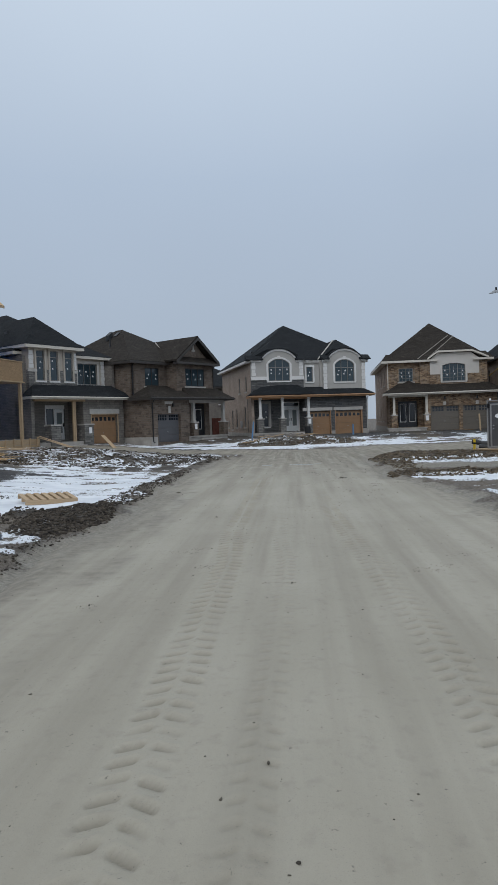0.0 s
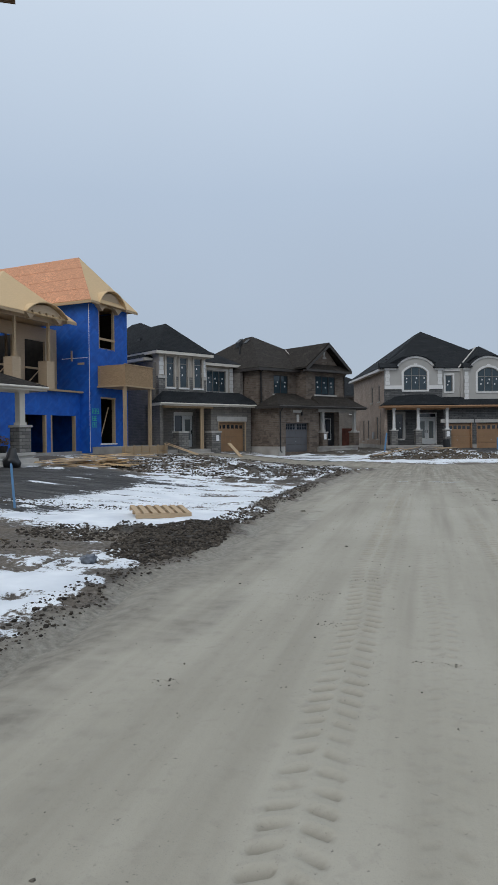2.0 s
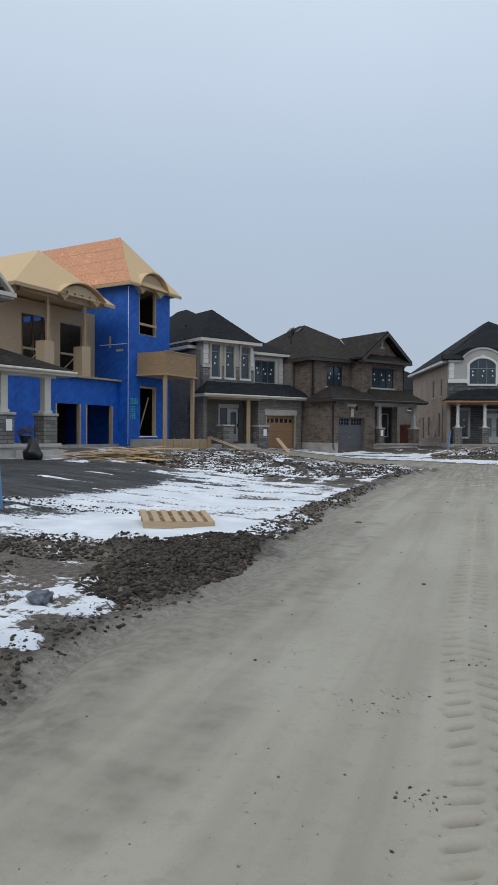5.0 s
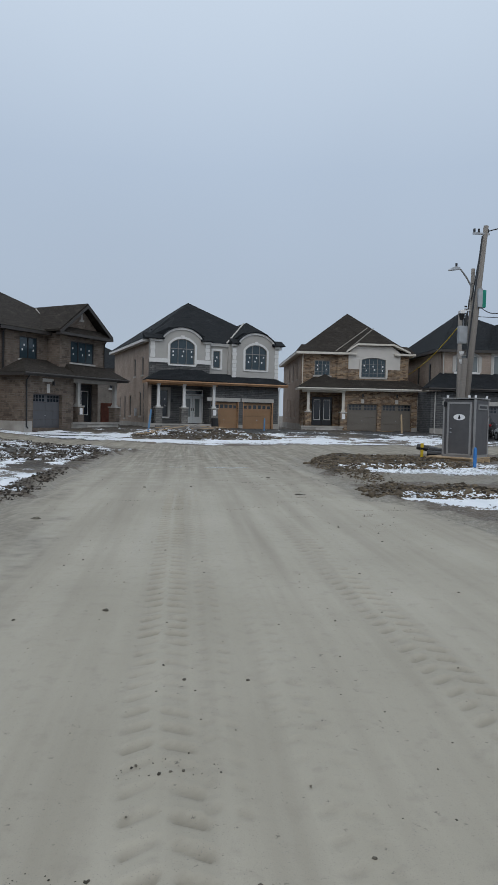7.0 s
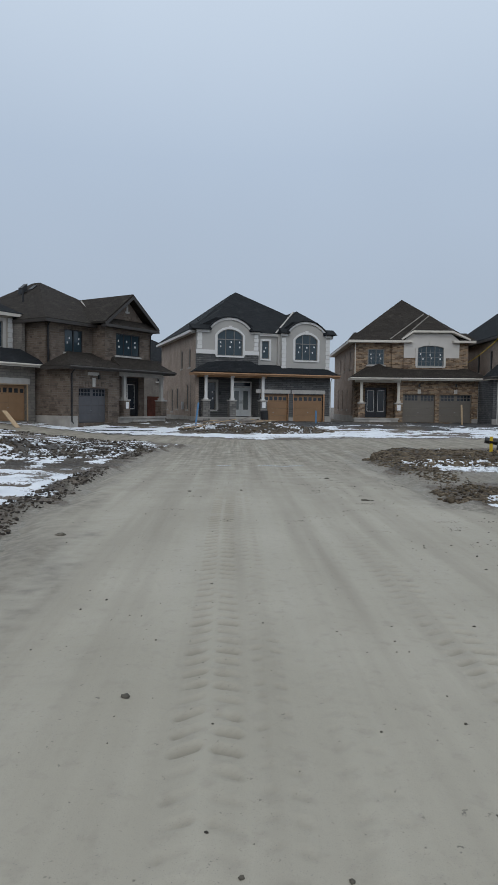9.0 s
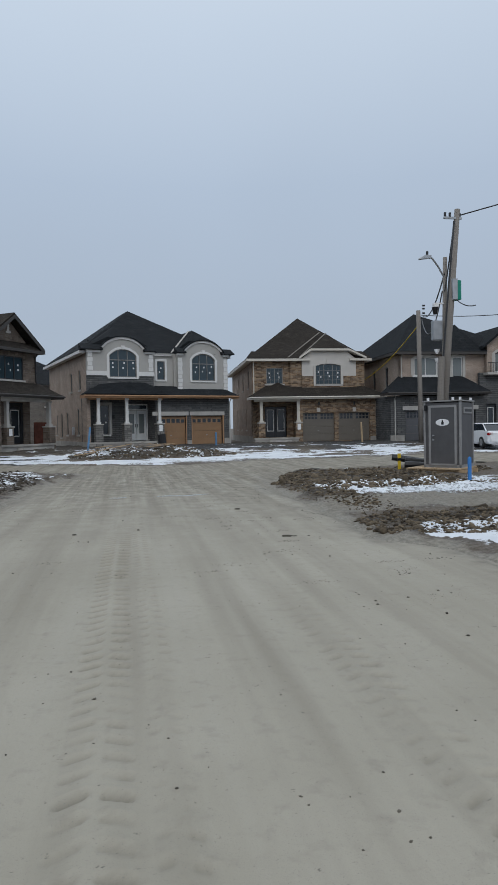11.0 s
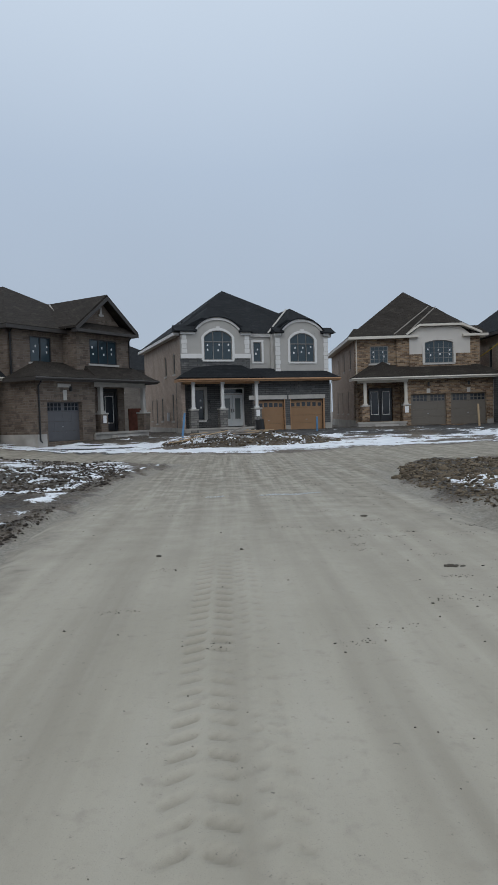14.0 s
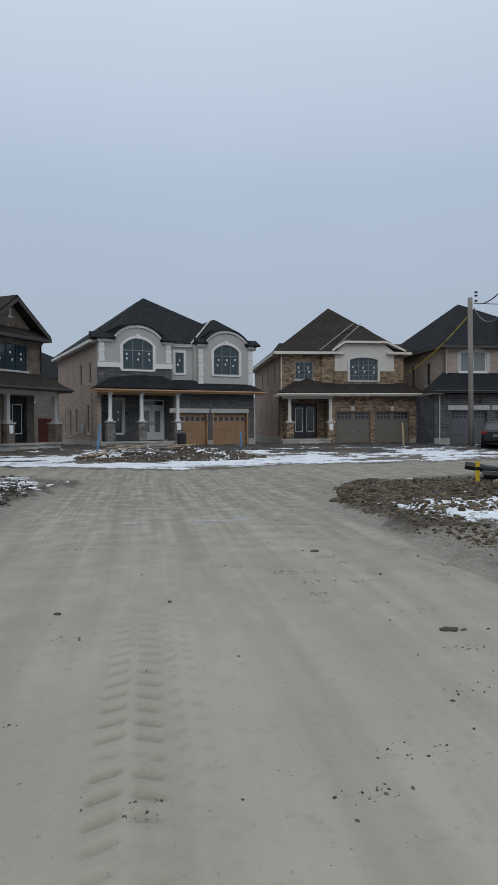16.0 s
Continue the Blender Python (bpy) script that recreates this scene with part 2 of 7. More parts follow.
RAW_BROWN = timber("stained_brown_timber", (0.13, 0.072, 0.034))
GREY_TIMBER = timber("grey_pole_wood", (0.25, 0.225, 0.2))
PLYWOOD = timber("plywood_roof_deck", (0.72, 0.51, 0.28), 0.1)
SHEATHING = timber("plywood_wall_sheet", (0.56, 0.42, 0.28), 0.1)
PINK_DECK = strand_board("reddish_strand_deck", (0.74, 0.36, 0.2))
STRAND = strand_board("strand_board", (0.42, 0.275, 0.15))
BLUE_WRAP = wrap_sheet("blue_house_wrap")
# near-black base colour stands in for the shade inside open rooms
SHADE_BOARDS = plain("painted_shade_boards", (0.035, 0.028, 0.023), 0.9, vary=0.3)
STEEL = plain("galvanised_steel", (0.42, 0.43, 0.44), 0.45, 0.7, vary=0.15)
CABIN_PANEL = plain("cabin_dark_panel", (0.085, 0.083, 0.086), 0.5, vary=0.12)
CABIN_FRAME = plain("cabin_frame_metal", (0.29, 0.285, 0.28), 0.5, 0.2, vary=0.1)
BLACK_METAL = plain("black_metal", (0.015, 0.015, 0.016), 0.4)
BLACK_PLASTIC = plain("black_plastic", (0.012, 0.012, 0.013), 0.35)
GREY_PLASTIC = plain("crumpled_grey_plastic", (0.11, 0.125, 0.15), 0.4, vary=0.6, scale=9.0)
YELLOW = plain("yellow_paint", (0.72, 0.50, 0.03), 0.5)
BLUE_PAINT = plain("blue_paint", (0.10, 0.23, 0.40), 0.6)
BRIGHT_BLUE = plain("bright_blue_paint", (0.03, 0.17, 0.45), 0.6)
GREEN_PLASTIC = plain("green_plastic", (0.0, 0.22, 0.15), 0.4)
RUST = plain("rust_red_board", (0.12, 0.035, 0.02), 0.8, vary=0.3)
RUBBER = plain("tyre_rubber", (0.02, 0.02, 0.02), 0.8)
WHITE_CAR = plain("white_car_paint", (0.75, 0.76, 0.77), 0.25, vary=0.02)
BLACK_CAR = plain("black_car_paint", (0.012, 0.012, 0.014), 0.2, vary=0.02)
RED_LAMP = plain("red_tail_lamp", (0.35, 0.01, 0.012), 0.2)
CHROME = plain("chrome", (0.6, 0.6, 0.6), 0.2, 1.0)
PLANT = plain("dry_mums", (0.16, 0.10, 0.03), 0.9, vary=0.4, scale=40)
SPRAY_GREEN = plain("green_spray_paint", (0.05, 0.55, 0.32), 0.6)


# ---- mesh helpers ----
def finish(bm, mat, smooth=False):
    """Lay metre-true UVs on every face and turn the bmesh into mesh data."""
    uv = bm.loops.layers.uv.verify()
    bm.normal_update()
    up = Vector((0, 0, 1))
    for f in bm.faces:
        n = f.normal
        t = up.cross(n)
        t = Vector((1, 0, 0)) if t.length < 0.2 else t.normalized()
        b = n.cross(t)
        for lp in f.loops:
            lp[uv].uv = (lp.vert.co.dot(t), lp.vert.co.dot(b))
        f.smooth = smooth
    me = bpy.data.meshes.new("mesh")
    bm.to_mesh(me)
    bm.free()
    me.materials.append(mat)
    return me


def part(name, bm, mat, parent, label="", smooth=False):
    ob = new(name, finish(bm, mat, smooth))
    ob.parent = parent
    return tagged(ob, label)


def each(name, rows, mat, parent, label=""):
    """One part for every box in the rows."""
    for row in rows:
        part(name, boxes(row), mat, parent, label)


def thing(name, m, label, category, group="", kind=""):
    ob = new(name)
    ob.matrix_world = m
    ob.empty_display_size = 0.3
    return tagged(ob, label, category, group, kind)


def single(name, bm, mat, m, label, category, group="", kind="", smooth=False):
    ob = new(name, finish(bm, mat, smooth))
    ob.matrix_world = m
    return tagged(ob, label, category, group, kind)


def box(bm, x0, x1, y0, y1, z0, z1, m=None):
    vs = [bm.verts.new((x, y, z)) for z in (z0, z1) for y in (y0, y1) for x in (x0, x1)]
    for q in ((0, 2, 3, 1), (4, 5, 7, 6), (0, 1, 5, 4), (2, 6, 7, 3), (0, 4, 6, 2), (1, 3, 7, 5)):
        bm.faces.new([vs[i] for i in q])
    if m is not None:
        bmesh.ops.transform(bm, matrix=m, verts=vs)
    return vs


def boxes(*rows):
    bm = bmesh.new()
    for r in rows:
        box(bm, *r)
    return bm


def soft_box(x0, x1, y0, y1, z0, z1, r=0.01):
    bm = boxes((x0, x1, y0, y1, z0, z1))
    bmesh.ops.bevel(bm, geom=bm.edges[:], offset=r, segments=2, affect="EDGES")
    return bm


def hull(points):
    bm = bmesh.new()
    for p in points:
        bm.verts.new(p)
    got = bmesh.ops.convex_hull(bm, input=bm.verts)
    bmesh.ops.delete(bm, geom=[g for g in got["geom_interior"] if isinstance(g, bmesh.types.BMVert)], context="VERTS")
    bmesh.ops.recalc_face_normals(bm, faces=bm.faces)
    return bm


def prism(bm, outline, v0, v1):
    """An outline of (u, z) points, pushed through from v0 to v1."""
    a = [bm.verts.new((u, v0, z)) for u, z in outline]
    b = [bm.verts.new((u, v1, z)) for u, z in outline]
    n = len(a)
    fs = [bm.faces.new(a), bm.faces.new(b[::-1])]
    for i in range(n):
        fs.append(bm.faces.new((a[i], b[i], b[(i + 1) % n], a[(i + 1) % n])))
    bmesh.ops.recalc_face_normals(bm, faces=fs)


def arc(u0, u1, z, rise, n=14):
    """Points of a segmental arch from (u0, z) over to (u1, z)."""
    half = (u1 - u0) / 2
    r = (half * half + rise * rise) / (2 * rise)
    c, a = (u0 + u1) / 2, math.asin(min(1, half / r))
    if rise > half:
        a = math.pi - a
    return [(c + r * math.sin(-a + 2 * a * i / n), z + rise - r + r * math.cos(-a + 2 * a * i / n)) for i in range(n + 1)]


def arch_band(bm, u0, u1, z, rise, w, v0, v1, n=14):
    inner, outer = arc(u0, u1, z, rise, n), arc(u0 - w, u1 + w, z, rise + w, n)
    for i in range(n):
        prism(bm, [inner[i], inner[i + 1], outer[i + 1], outer[i]], v0, v1)


def wall_front(bm, u0, u1, z0, z1, v0, v1, holes=()):
    """A wall across u, with rectangular openings (u0, u1, z0, z1) that go through it."""
    us = sorted({u0, u1, *[h[0] for h in holes], *[h[1] for h in holes]})
    for a, b in zip(us, us[1:]):
        cuts = sorted((h[2], h[3]) for h in holes if h[0] <= a + 1e-6 and h[1] >= b - 1e-6)
        z = z0
        for c, d in cuts:
            if c > z + 1e-6:
                box(bm, a, b, v0, v1, z, c)
            z = d
        if z < z1 - 1e-6:
            box(bm, a, b, v0, v1, z, z1)
    bmesh.ops.remove_doubles(bm, verts=bm.verts, dist=1e-5)


def wall_side(bm, v0, v1, z0, z1, u0, u1, holes=()):
    """A wall along v, with rectangular openings (v0, v1, z0, z1)."""
    side = bmesh.new()
    wall_front(side, v0, v1, z0, z1, u0, u1, holes)
    for w in side.verts:
        w.co = (w.co.y, w.co.x, w.co.z)
    bmesh.ops.reverse_faces(side, faces=side.faces[:])
    me = bpy.data.meshes.new("side")
    side.to_mesh(me)
    side.free()
    bm.from_mesh(me)
    bpy.data.meshes.remove(me)


def tube(points, r, seg=8, caps=True, r_end=None):
    bm = bmesh.new()
    rings, pts = [], [Vector(p) for p in points]
    for i, p in enumerate(pts):
        d = (pts[min(i + 1, len(pts) - 1)] - pts[max(i - 1, 0)]).normalized()
        s = d.cross(Vector((0, 0, 1)) if abs(d.z) < 0.9 else Vector((1, 0, 0))).normalized()
        t = s.cross(d)
        q = r if r_end is None else r + (r_end - r) * i / (len(pts) - 1)
        rings.append([bm.verts.new(p + (s * math.cos(k) + t * math.sin(k)) * q) for k in [2 * math.pi * j / seg for j in range(seg)]])
    for a, b in zip(rings, rings[1:]):
        for j in range(seg):
            bm.faces.new((a[j], a[(j + 1) % seg], b[(j + 1) % seg], b[j]))
    if caps:
        bm.faces.new(rings[0][::-1])
        bm.faces.new(rings[-1])
    bmesh.ops.recalc_face_normals(bm, faces=bm.faces)
    return bm


def sag(a, b, drop, n=14):
    a, b = Vector(a), Vector(b)
    return [a.lerp(b, i / n) - Vector((0, 0, drop * 4 * (i / n) * (1 - i / n))) for i in range(n + 1)]


# ---- parts of houses ----
def window(parent, u0, u1, z0, z1, v, cols=2, rows=1, frame_mat=DARK_FRAME, pane_mat=PANE, rise=0.0, trim=None, tw=0.14,
           sill=WHITE_TRIM, transom=0.0, stickers=True, side=False, bar=0.05, muntins=0):
    """A window unit in an opening whose outer face is at v: frame, mullions, panes, sill, raised trim and delivery stickers."""
    bm = bmesh.new()
    f, d0, d1 = 0.06, v + 0.03, v + 0.12
    top = z1 - rise
    box(bm, u0, u0 + f, d0, d1, z0, top)
    box(bm, u1 - f, u1, d0, d1, z0, top)
    box(bm, u0 + f, u1 - f, d0, d1, z0, z0 + f)
    if rise:
        arch_band(bm, u0 + f, u1 - f, top, rise - f, f, d0, d1)
    else:
        box(bm, u0 + f, u1 - f, d0, d1, top - f, top)
    for i in range(1, cols):
        c = u0 + (u1 - u0) * i / cols
        box(bm, c - bar / 2, c + bar / 2, d0 + 0.004, d1, z0 + f, top + (rise * 0.8 if rise else -f))
    if transom:
        box(bm, u0 + f, u1 - f, d0 + 0.006, d1, transom - 0.03, transom + 0.03)
    w = part("window", bm, frame_mat, parent)
    for i in range(cols):
        a, b = u0 + (u1 - u0) * i / cols + 0.02, u0 + (u1 - u0) * (i + 1) / cols - 0.02
        pb = bmesh.new()
        if rise:
            pts = [(min(max(x, a), b), y) for x, y in arc(u0 + 0.03, u1 - 0.03, top - 0.02, rise - 0.04) if a - 0.25 <= x <= b + 0.25]
            clean = []
            for q in pts:
                if not clean or abs(q[0] - clean[-1][0]) > 1e-4:
                    clean.append(q)
            prism(pb, [(b, z0 + 0.03), (a, z0 + 0.03)] + clean, d0 + 0.04, d0 + 0.055)
        else:
            box(pb, a, b, d0 + 0.04, d0 + 0.055, z0 + 0.03, z1 - 0.03)
        part("pane", pb, pane_mat, w)
        if muntins:
            mb = bmesh.new()
            for k in range(1, muntins):
                zz = z0 + (top - z0) * k / muntins
                box(mb, a + 0.02, b - 0.02, d0 + 0.03, d0 + 0.04, zz - 0.01, zz + 0.01)
            box(mb, (a + b) / 2 - 0.01, (a + b) / 2 + 0.01, d0 + 0.028, d0 + 0.038, z0 + 0.05, top - 0.05)
            part("glazing_bar", mb, frame_mat, w)
        if stickers:
            rnd = random.Random(int(u0 * 91 + i * 7 + z0 * 13))
            for k in range(2):
                x = a + (b - a) * (0.35 + 0.35 * rnd.random())
                zz = z0 + (top - z0) * (0.62 - 0.22 * k + 0.06 * rnd.random())
                part("sticker", boxes((x - 0.045, x + 0.045, d0 + 0.032, d0 + 0.038, zz - 0.06, zz + 0.06)), STICKER, w)
    if sill:
        part("sill", boxes((u0 - 0.12, u1 + 0.12, v - 0.07, v + 0.05, z0 - 0.11, z0)), sill, w)
    if trim:
        tb = bmesh.new()
        box(tb, u0 - tw, u0, v - 0.05, v + 0.02, z0 - 0.0, top)
        box(tb, u1, u1 + tw, v - 0.05, v + 0.02, z0 - 0.0, top)
        if rise:
            arch_band(tb, u0, u1, top, rise, tw, v - 0.05, v + 0.02)
            c = (u0 + u1) / 2
            prism(tb, [(c - 0.09, z1 - 0.02), (c + 0.09, z1 - 0.02), (c + 0.14, z1 + tw + 0.08), (c - 0.14, z1 + tw + 0.08)], v - 0.08, v - 0.002)
        else:
            box(tb, u0 - tw, u1 + tw, v - 0.05, v + 0.02, top, top + tw)
        part("trim", tb, trim, w)
    if side:
        w.matrix_local = side
    return w


def spandrel(bm, u0, u1, z0, z1, rise, v0, v1):
    """Fills an opening's square top round an arched window."""
    top = z1 - rise
    pts = arc(u0, u1, top, rise)
    mid = len(pts) // 2
    prism(bm, [(u0, z1 + 0.02)] + [(u0, top)] + pts[1:mid + 1] + [(pts[mid][0], z1 + 0.02)], v0, v1)
    prism(bm, [(pts[mid][0], z1 + 0.02)] + pts[mid:-1] + [(u1, top), (u1, z1 + 0.02)], v0, v1)


def garage_door(parent, u0, v, mat, lights="squares", w=2.44, h=2.13, z0=0.0, frame=True, pane=PANE, label=""):
    """Sectional door of four leaves with pressed panels and a row of small lights."""
    bm = bmesh.new()
    sec = h / 4
    for i in range(4):
        a, b = z0 + i * sec + 0.004, z0 + (i + 1) * sec - 0.004
        box(bm, u0, u0 + w, v + 0.012, v + 0.05, a, b)
        if i < 3:
            for k in range(4):
                c = u0 + w * (k + 0.5) / 4
                box(bm, c - w * 0.105, c + w * 0.105, v + 0.004, v + 0.02, a + 0.09, b - 0.09)
    d = part("garage_door", bm, mat, parent, label)
    a = z0 + 3 * sec
    if lights == "squares":
        for g in range(2):
            for k in range(4):
                for r in range(2):
                    c = u0 + w * (0.06 + 0.5 * g) + (k + 0.5) * w * 0.105
                    z = a + 0.06 + r * 0.215
                    part("door_light", boxes((c - 0.095, c + 0.095, v + 0.002, v + 0.014, z, z + 0.175)), pane, d)
    else:
        for k in range(6):
            c = u0 + w * (0.085 + 0.166 * k)
            pb = bmesh.new()
            tall = 0.26 + 0.06 * (1 - abs(k - 2.5) / 2.5)
            prism(pb, [(c - 0.13, a + 0.08), (c + 0.13, a + 0.08), (c + 0.13, a + 0.06 + tall), (c - 0.13, a + 0.06 + tall)], v + 0.002, v + 0.014)
            part("door_light", pb, pane, d)
    part("handle", boxes((u0 + w / 2 - 0.05, u0 + w / 2 + 0.05, v - 0.02, v + 0.004, z0 + 0.75, z0 + 0.79)), STEEL, d)
    return d


def entry_door(parent, u0, u1, z0, z1, v, mat, leaves=2, pane=PANE_GREY):
    w = (u1 - u0) / leaves
    for i in range(leaves):
        a, b = u0 + i * w + 0.01, u0 + (i + 1) * w - 0.01
        d = part("entry_door", boxes((a, b, v, v + 0.05, z0, z1)), mat, parent)
        part("trim", boxes((a + 0.13, b - 0.13, v - 0.016, v, z0 + 0.45, z0 + 0.5), (a + 0.13, b - 0.13, v - 0.016, v, z1 - 0.25, z1 - 0.2),
                           (a + 0.13, a + 0.17, v - 0.016, v, z0 + 0.5, z1 - 0.25), (b - 0.17, b - 0.13, v - 0.016, v, z0 + 0.5, z1 - 0.25)),
             WHITE_TRIM, d)
        part("pane", boxes((a + 0.17, b - 0.17, v - 0.008, v, z0 + 0.5, z1 - 0.25)), pane, d)
        x = b - 0.07 if i == 0 else a + 0.07
        part("handle", boxes((x - 0.02, x + 0.02, v - 0.06, v, z0 + 0.95, z0 + 1.2)), BLACK_METAL, d)


def hip_roof(parent, u0, u1, v0, v1, z, rise, mat, fascia, over=0.45, gap=0.18, ridge=None, label=""):
    """A hipped roof on a fascia; the ridge runs the longer way."""
    a, b, c, d = u0 - over, u1 + over, v0 - over, v1 + over
    w, l = b - a, d - c
    if ridge:
        top = ridge
    elif l > w:
        top = [((a + b) / 2, c + w / 2, z + rise), ((a + b) / 2, d - w / 2, z + rise)]
    else:
        top = [(a + l / 2, (c + d) / 2, z + rise), (b - l / 2, (c + d) / 2, z + rise)]
    base = [(x, y, q) for x in (a, b) for y in (c, d) for q in (z + 0.02, z + 0.05)]
    r = part("roof", hull(base + top), mat, parent, label)
    part("fascia", boxes((a + 0.01, b - 0.01, c + 0.01, c + 0.04, z - gap, z + 0.02), (a + 0.01, b - 0.01, d - 0.04, d - 0.01, z - gap, z + 0.02),
                         (a + 0.01, a + 0.04, c + 0.04, d - 0.04, z - gap, z + 0.02), (b - 0.04, b - 0.01, c + 0.04, d - 0.04, z - gap, z + 0.02),
                         (a + 0.04, b - 0.04, c + 0.04, d - 0.04, z - gap + 0.02, z - gap + 0.04)), fascia, r)
    return r


def skirt_roof(parent, u0, u1, v_eave, z_eave, v_wall, z_wall, mat, fascia, hip_left=True, hip_right=True, name="porch_roof", inset=None):
    """The low roof between the storeys, hipped at its ends."""
    i = inset if inset is not None else (v_wall - v_eave) * 0.85
    pts = [(u0, v_eave, z_eave), (u1, v_eave, z_eave), (u0, v_wall, z_eave), (u1, v_wall, z_eave),
           (u0, v_eave, z_eave + 0.03), (u1, v_eave, z_eave + 0.03),
           (u0 + (i if hip_left else 0), v_wall, z_wall), (u1 - (i if hip_right else 0), v_wall, z_wall)]
    r = part(name, hull(pts), mat, parent)
    part("fascia", boxes((u0 + 0.01, u1 - 0.01, v_eave + 0.01, v_eave + 0.05, z_eave - 0.2, z_eave - 0.002),
                         (u0 + 0.01, u0 + 0.05, v_eave + 0.05, v_wall, z_eave - 0.2, z_eave - 0.002),
                         (u1 - 0.05, u1 - 0.01, v_eave + 0.05, v_wall, z_eave - 0.2, z_eave - 0.002),
                         (u0 + 0.05, u1 - 0.05, v_eave + 0.05, v_wall - 0.01, z_eave - 0.12, z_eave - 0.1)), fascia, r)
    part("gutter", tube([(u0, v_eave - 0.05, z_eave - 0.06), (u1, v_eave - 0.05, z_eave - 0.06)], 0.06, 8), fascia, r)
    return r


def column(parent, u, v, z0, zp, z1, pier_mat, post_mat, cap_mat, pw=0.52, cw=0.2):
    """A masonry pier with a capstone that carries a post."""
    h = pw / 2
    p = part("pier", boxes((u - h, u + h, v - h, v + h, z0, zp - 0.09)), pier_mat, parent)
    part("capstone", soft_box(u - h - 0.05, u + h + 0.05, v - h - 0.05, v + h + 0.05, zp - 0.09, zp, 0.015), cap_mat, p)
    bm = boxes((u - cw / 2, u + cw / 2, v - cw / 2, v + cw / 2, zp + 0.12, z1 - 0.14))
    box(bm, u - cw * 0.75, u + cw * 0.75, v - cw * 0.75, v + cw * 0.75, zp, zp + 0.12)
    box(bm, u - cw * 0.72, u + cw * 0.72, v - cw * 0.72, v + cw * 0.72, z1 - 0.14, z1)
    part("post", bm, post_mat, parent)


def quoins(parent, u, z0, z1, v, w=0.36, h=0.3, mat=WHITE_TRIM):
    z, k = z0, 0
    while z + h <= z1 + 0.05:
        part("quoin", boxes((u - w / 2 + 0.03 * (k % 2), u + w / 2 - 0.03 * (k % 2), v - 0.045, v + 0.02, z + 0.012, z + h - 0.012)), mat, parent)
        z, k = z + h, k + 1


def wall_lamp(parent, u, v, z):
    bm = boxes((u - 0.06, u + 0.06, v - 0.14, v - 0.03, z - 0.16, z + 0.1), (u - 0.03, u + 0.03, v - 0.05, v, z - 0.04, z + 0.08))
    part("wall_lamp", bm, BLACK_METAL, parent)


def downpipe(parent, u, v, z0, z1, mat):
    part("downpipe", tube([(u, v - 0.3, z1), (u, v - 0.06, z1 - 0.25), (u, v - 0.06, z0 + 0.1), (u, v - 0.2, z0)], 0.045, 8), mat, parent)


def roof_vent(parent, u, v, z, mat=BLACK_METAL):
    part("roof_vent", boxes((u - 0.09, u + 0.09, v - 0.09, v + 0.09, z - 0.6, z - 0.05), (u - 0.12, u + 0.12, v - 0.12, v + 0.12, z - 0.05, z - 0.02)), mat, parent)


def shell(parent, u0, u1, v0, v1, z1, mat, t=0.25, z0=-0.5, holes_left=(), front=False):
    """Side and back walls, and the dark floor slab inside."""
    bm = bmesh.new()
    wall_side(bm, v0, v1, z0, z1, u0, u0 + t, holes_left)
    part("side_wall", bm, mat, parent)
    part("side_wall", boxes((u1 - t, u1, v0, v1, z0, z1)), mat, parent)
    part("back_wall", boxes((u0 + t, u1 - t, v1 - t, v1, z0, z1)), mat, parent)
    part("foundation", boxes((u0 - 0.03, u0 + t - 0.01, v0 + 0.02, v1 + 0.03, z0, 0.42)), CONCRETE, parent)


def side_window(parent, v0, v1, z0, z1, u):
    """A small window in a wall that runs along v, seen from -u."""
    bm = boxes((u + 0.04, u + 0.1, v0, v0 + 0.06, z0, z1), (u + 0.04, u + 0.1, v1 - 0.06, v1, z0, z1),
               (u + 0.04, u + 0.1, v0 + 0.06, v1 - 0.06, z0, z0 + 0.06), (u + 0.04, u + 0.1, v0 + 0.06, v1 - 0.06, z1 - 0.06, z1))
    w = part("window", bm, BRONZE_FRAME, parent)
    part("pane", boxes((u + 0.08, u + 0.095, v0 + 0.05, v1 - 0.05, z0 + 0.05, z1 - 0.05)), PANE, w)
    part("sill", boxes((u - 0.06, u + 0.03, v0 - 0.08, v1 + 0.08, z0 - 0.1, z0)), PRECAST, w)


def eyebrow(parent, u0, u1, z, rise, v0, v1, trim, roof_mat, w=0.16):
    """An arched dormer head: raised white band and a barrel of shingles running back into the roof."""
    bm = bmesh.new()
    arch_band(bm, u0, u1, z, rise, w, v0 - 0.1, v0 + 0.04)
    part("arch_trim", bm, trim, parent)
    bm = bmesh.new()
    arch_band(bm, u0 - 0.14, u1 + 0.14, z + 0.02, rise + 0.14, 0.07, v0 - 0.2, v1)
    part("arch_roof", bm, roof_mat, parent)


# ---- camera-side setting: ground and road ----
def smooth(x):
    x = np.clip(x, 0, 1)
    return x * x * (3 - 2 * x)


def lift(x, y):
    """Broad rise of the lots from the street up to the houses."""
    a = 0.52 * smooth((y - 40.0) / 13.0)
    b = 0.60 * smooth((-x - 5.0) / 10.0)
    return np.maximum(a, b) + 0.18 * smooth((-x - 14.5) / 4.0) * smooth((y - 27) / 4.0)


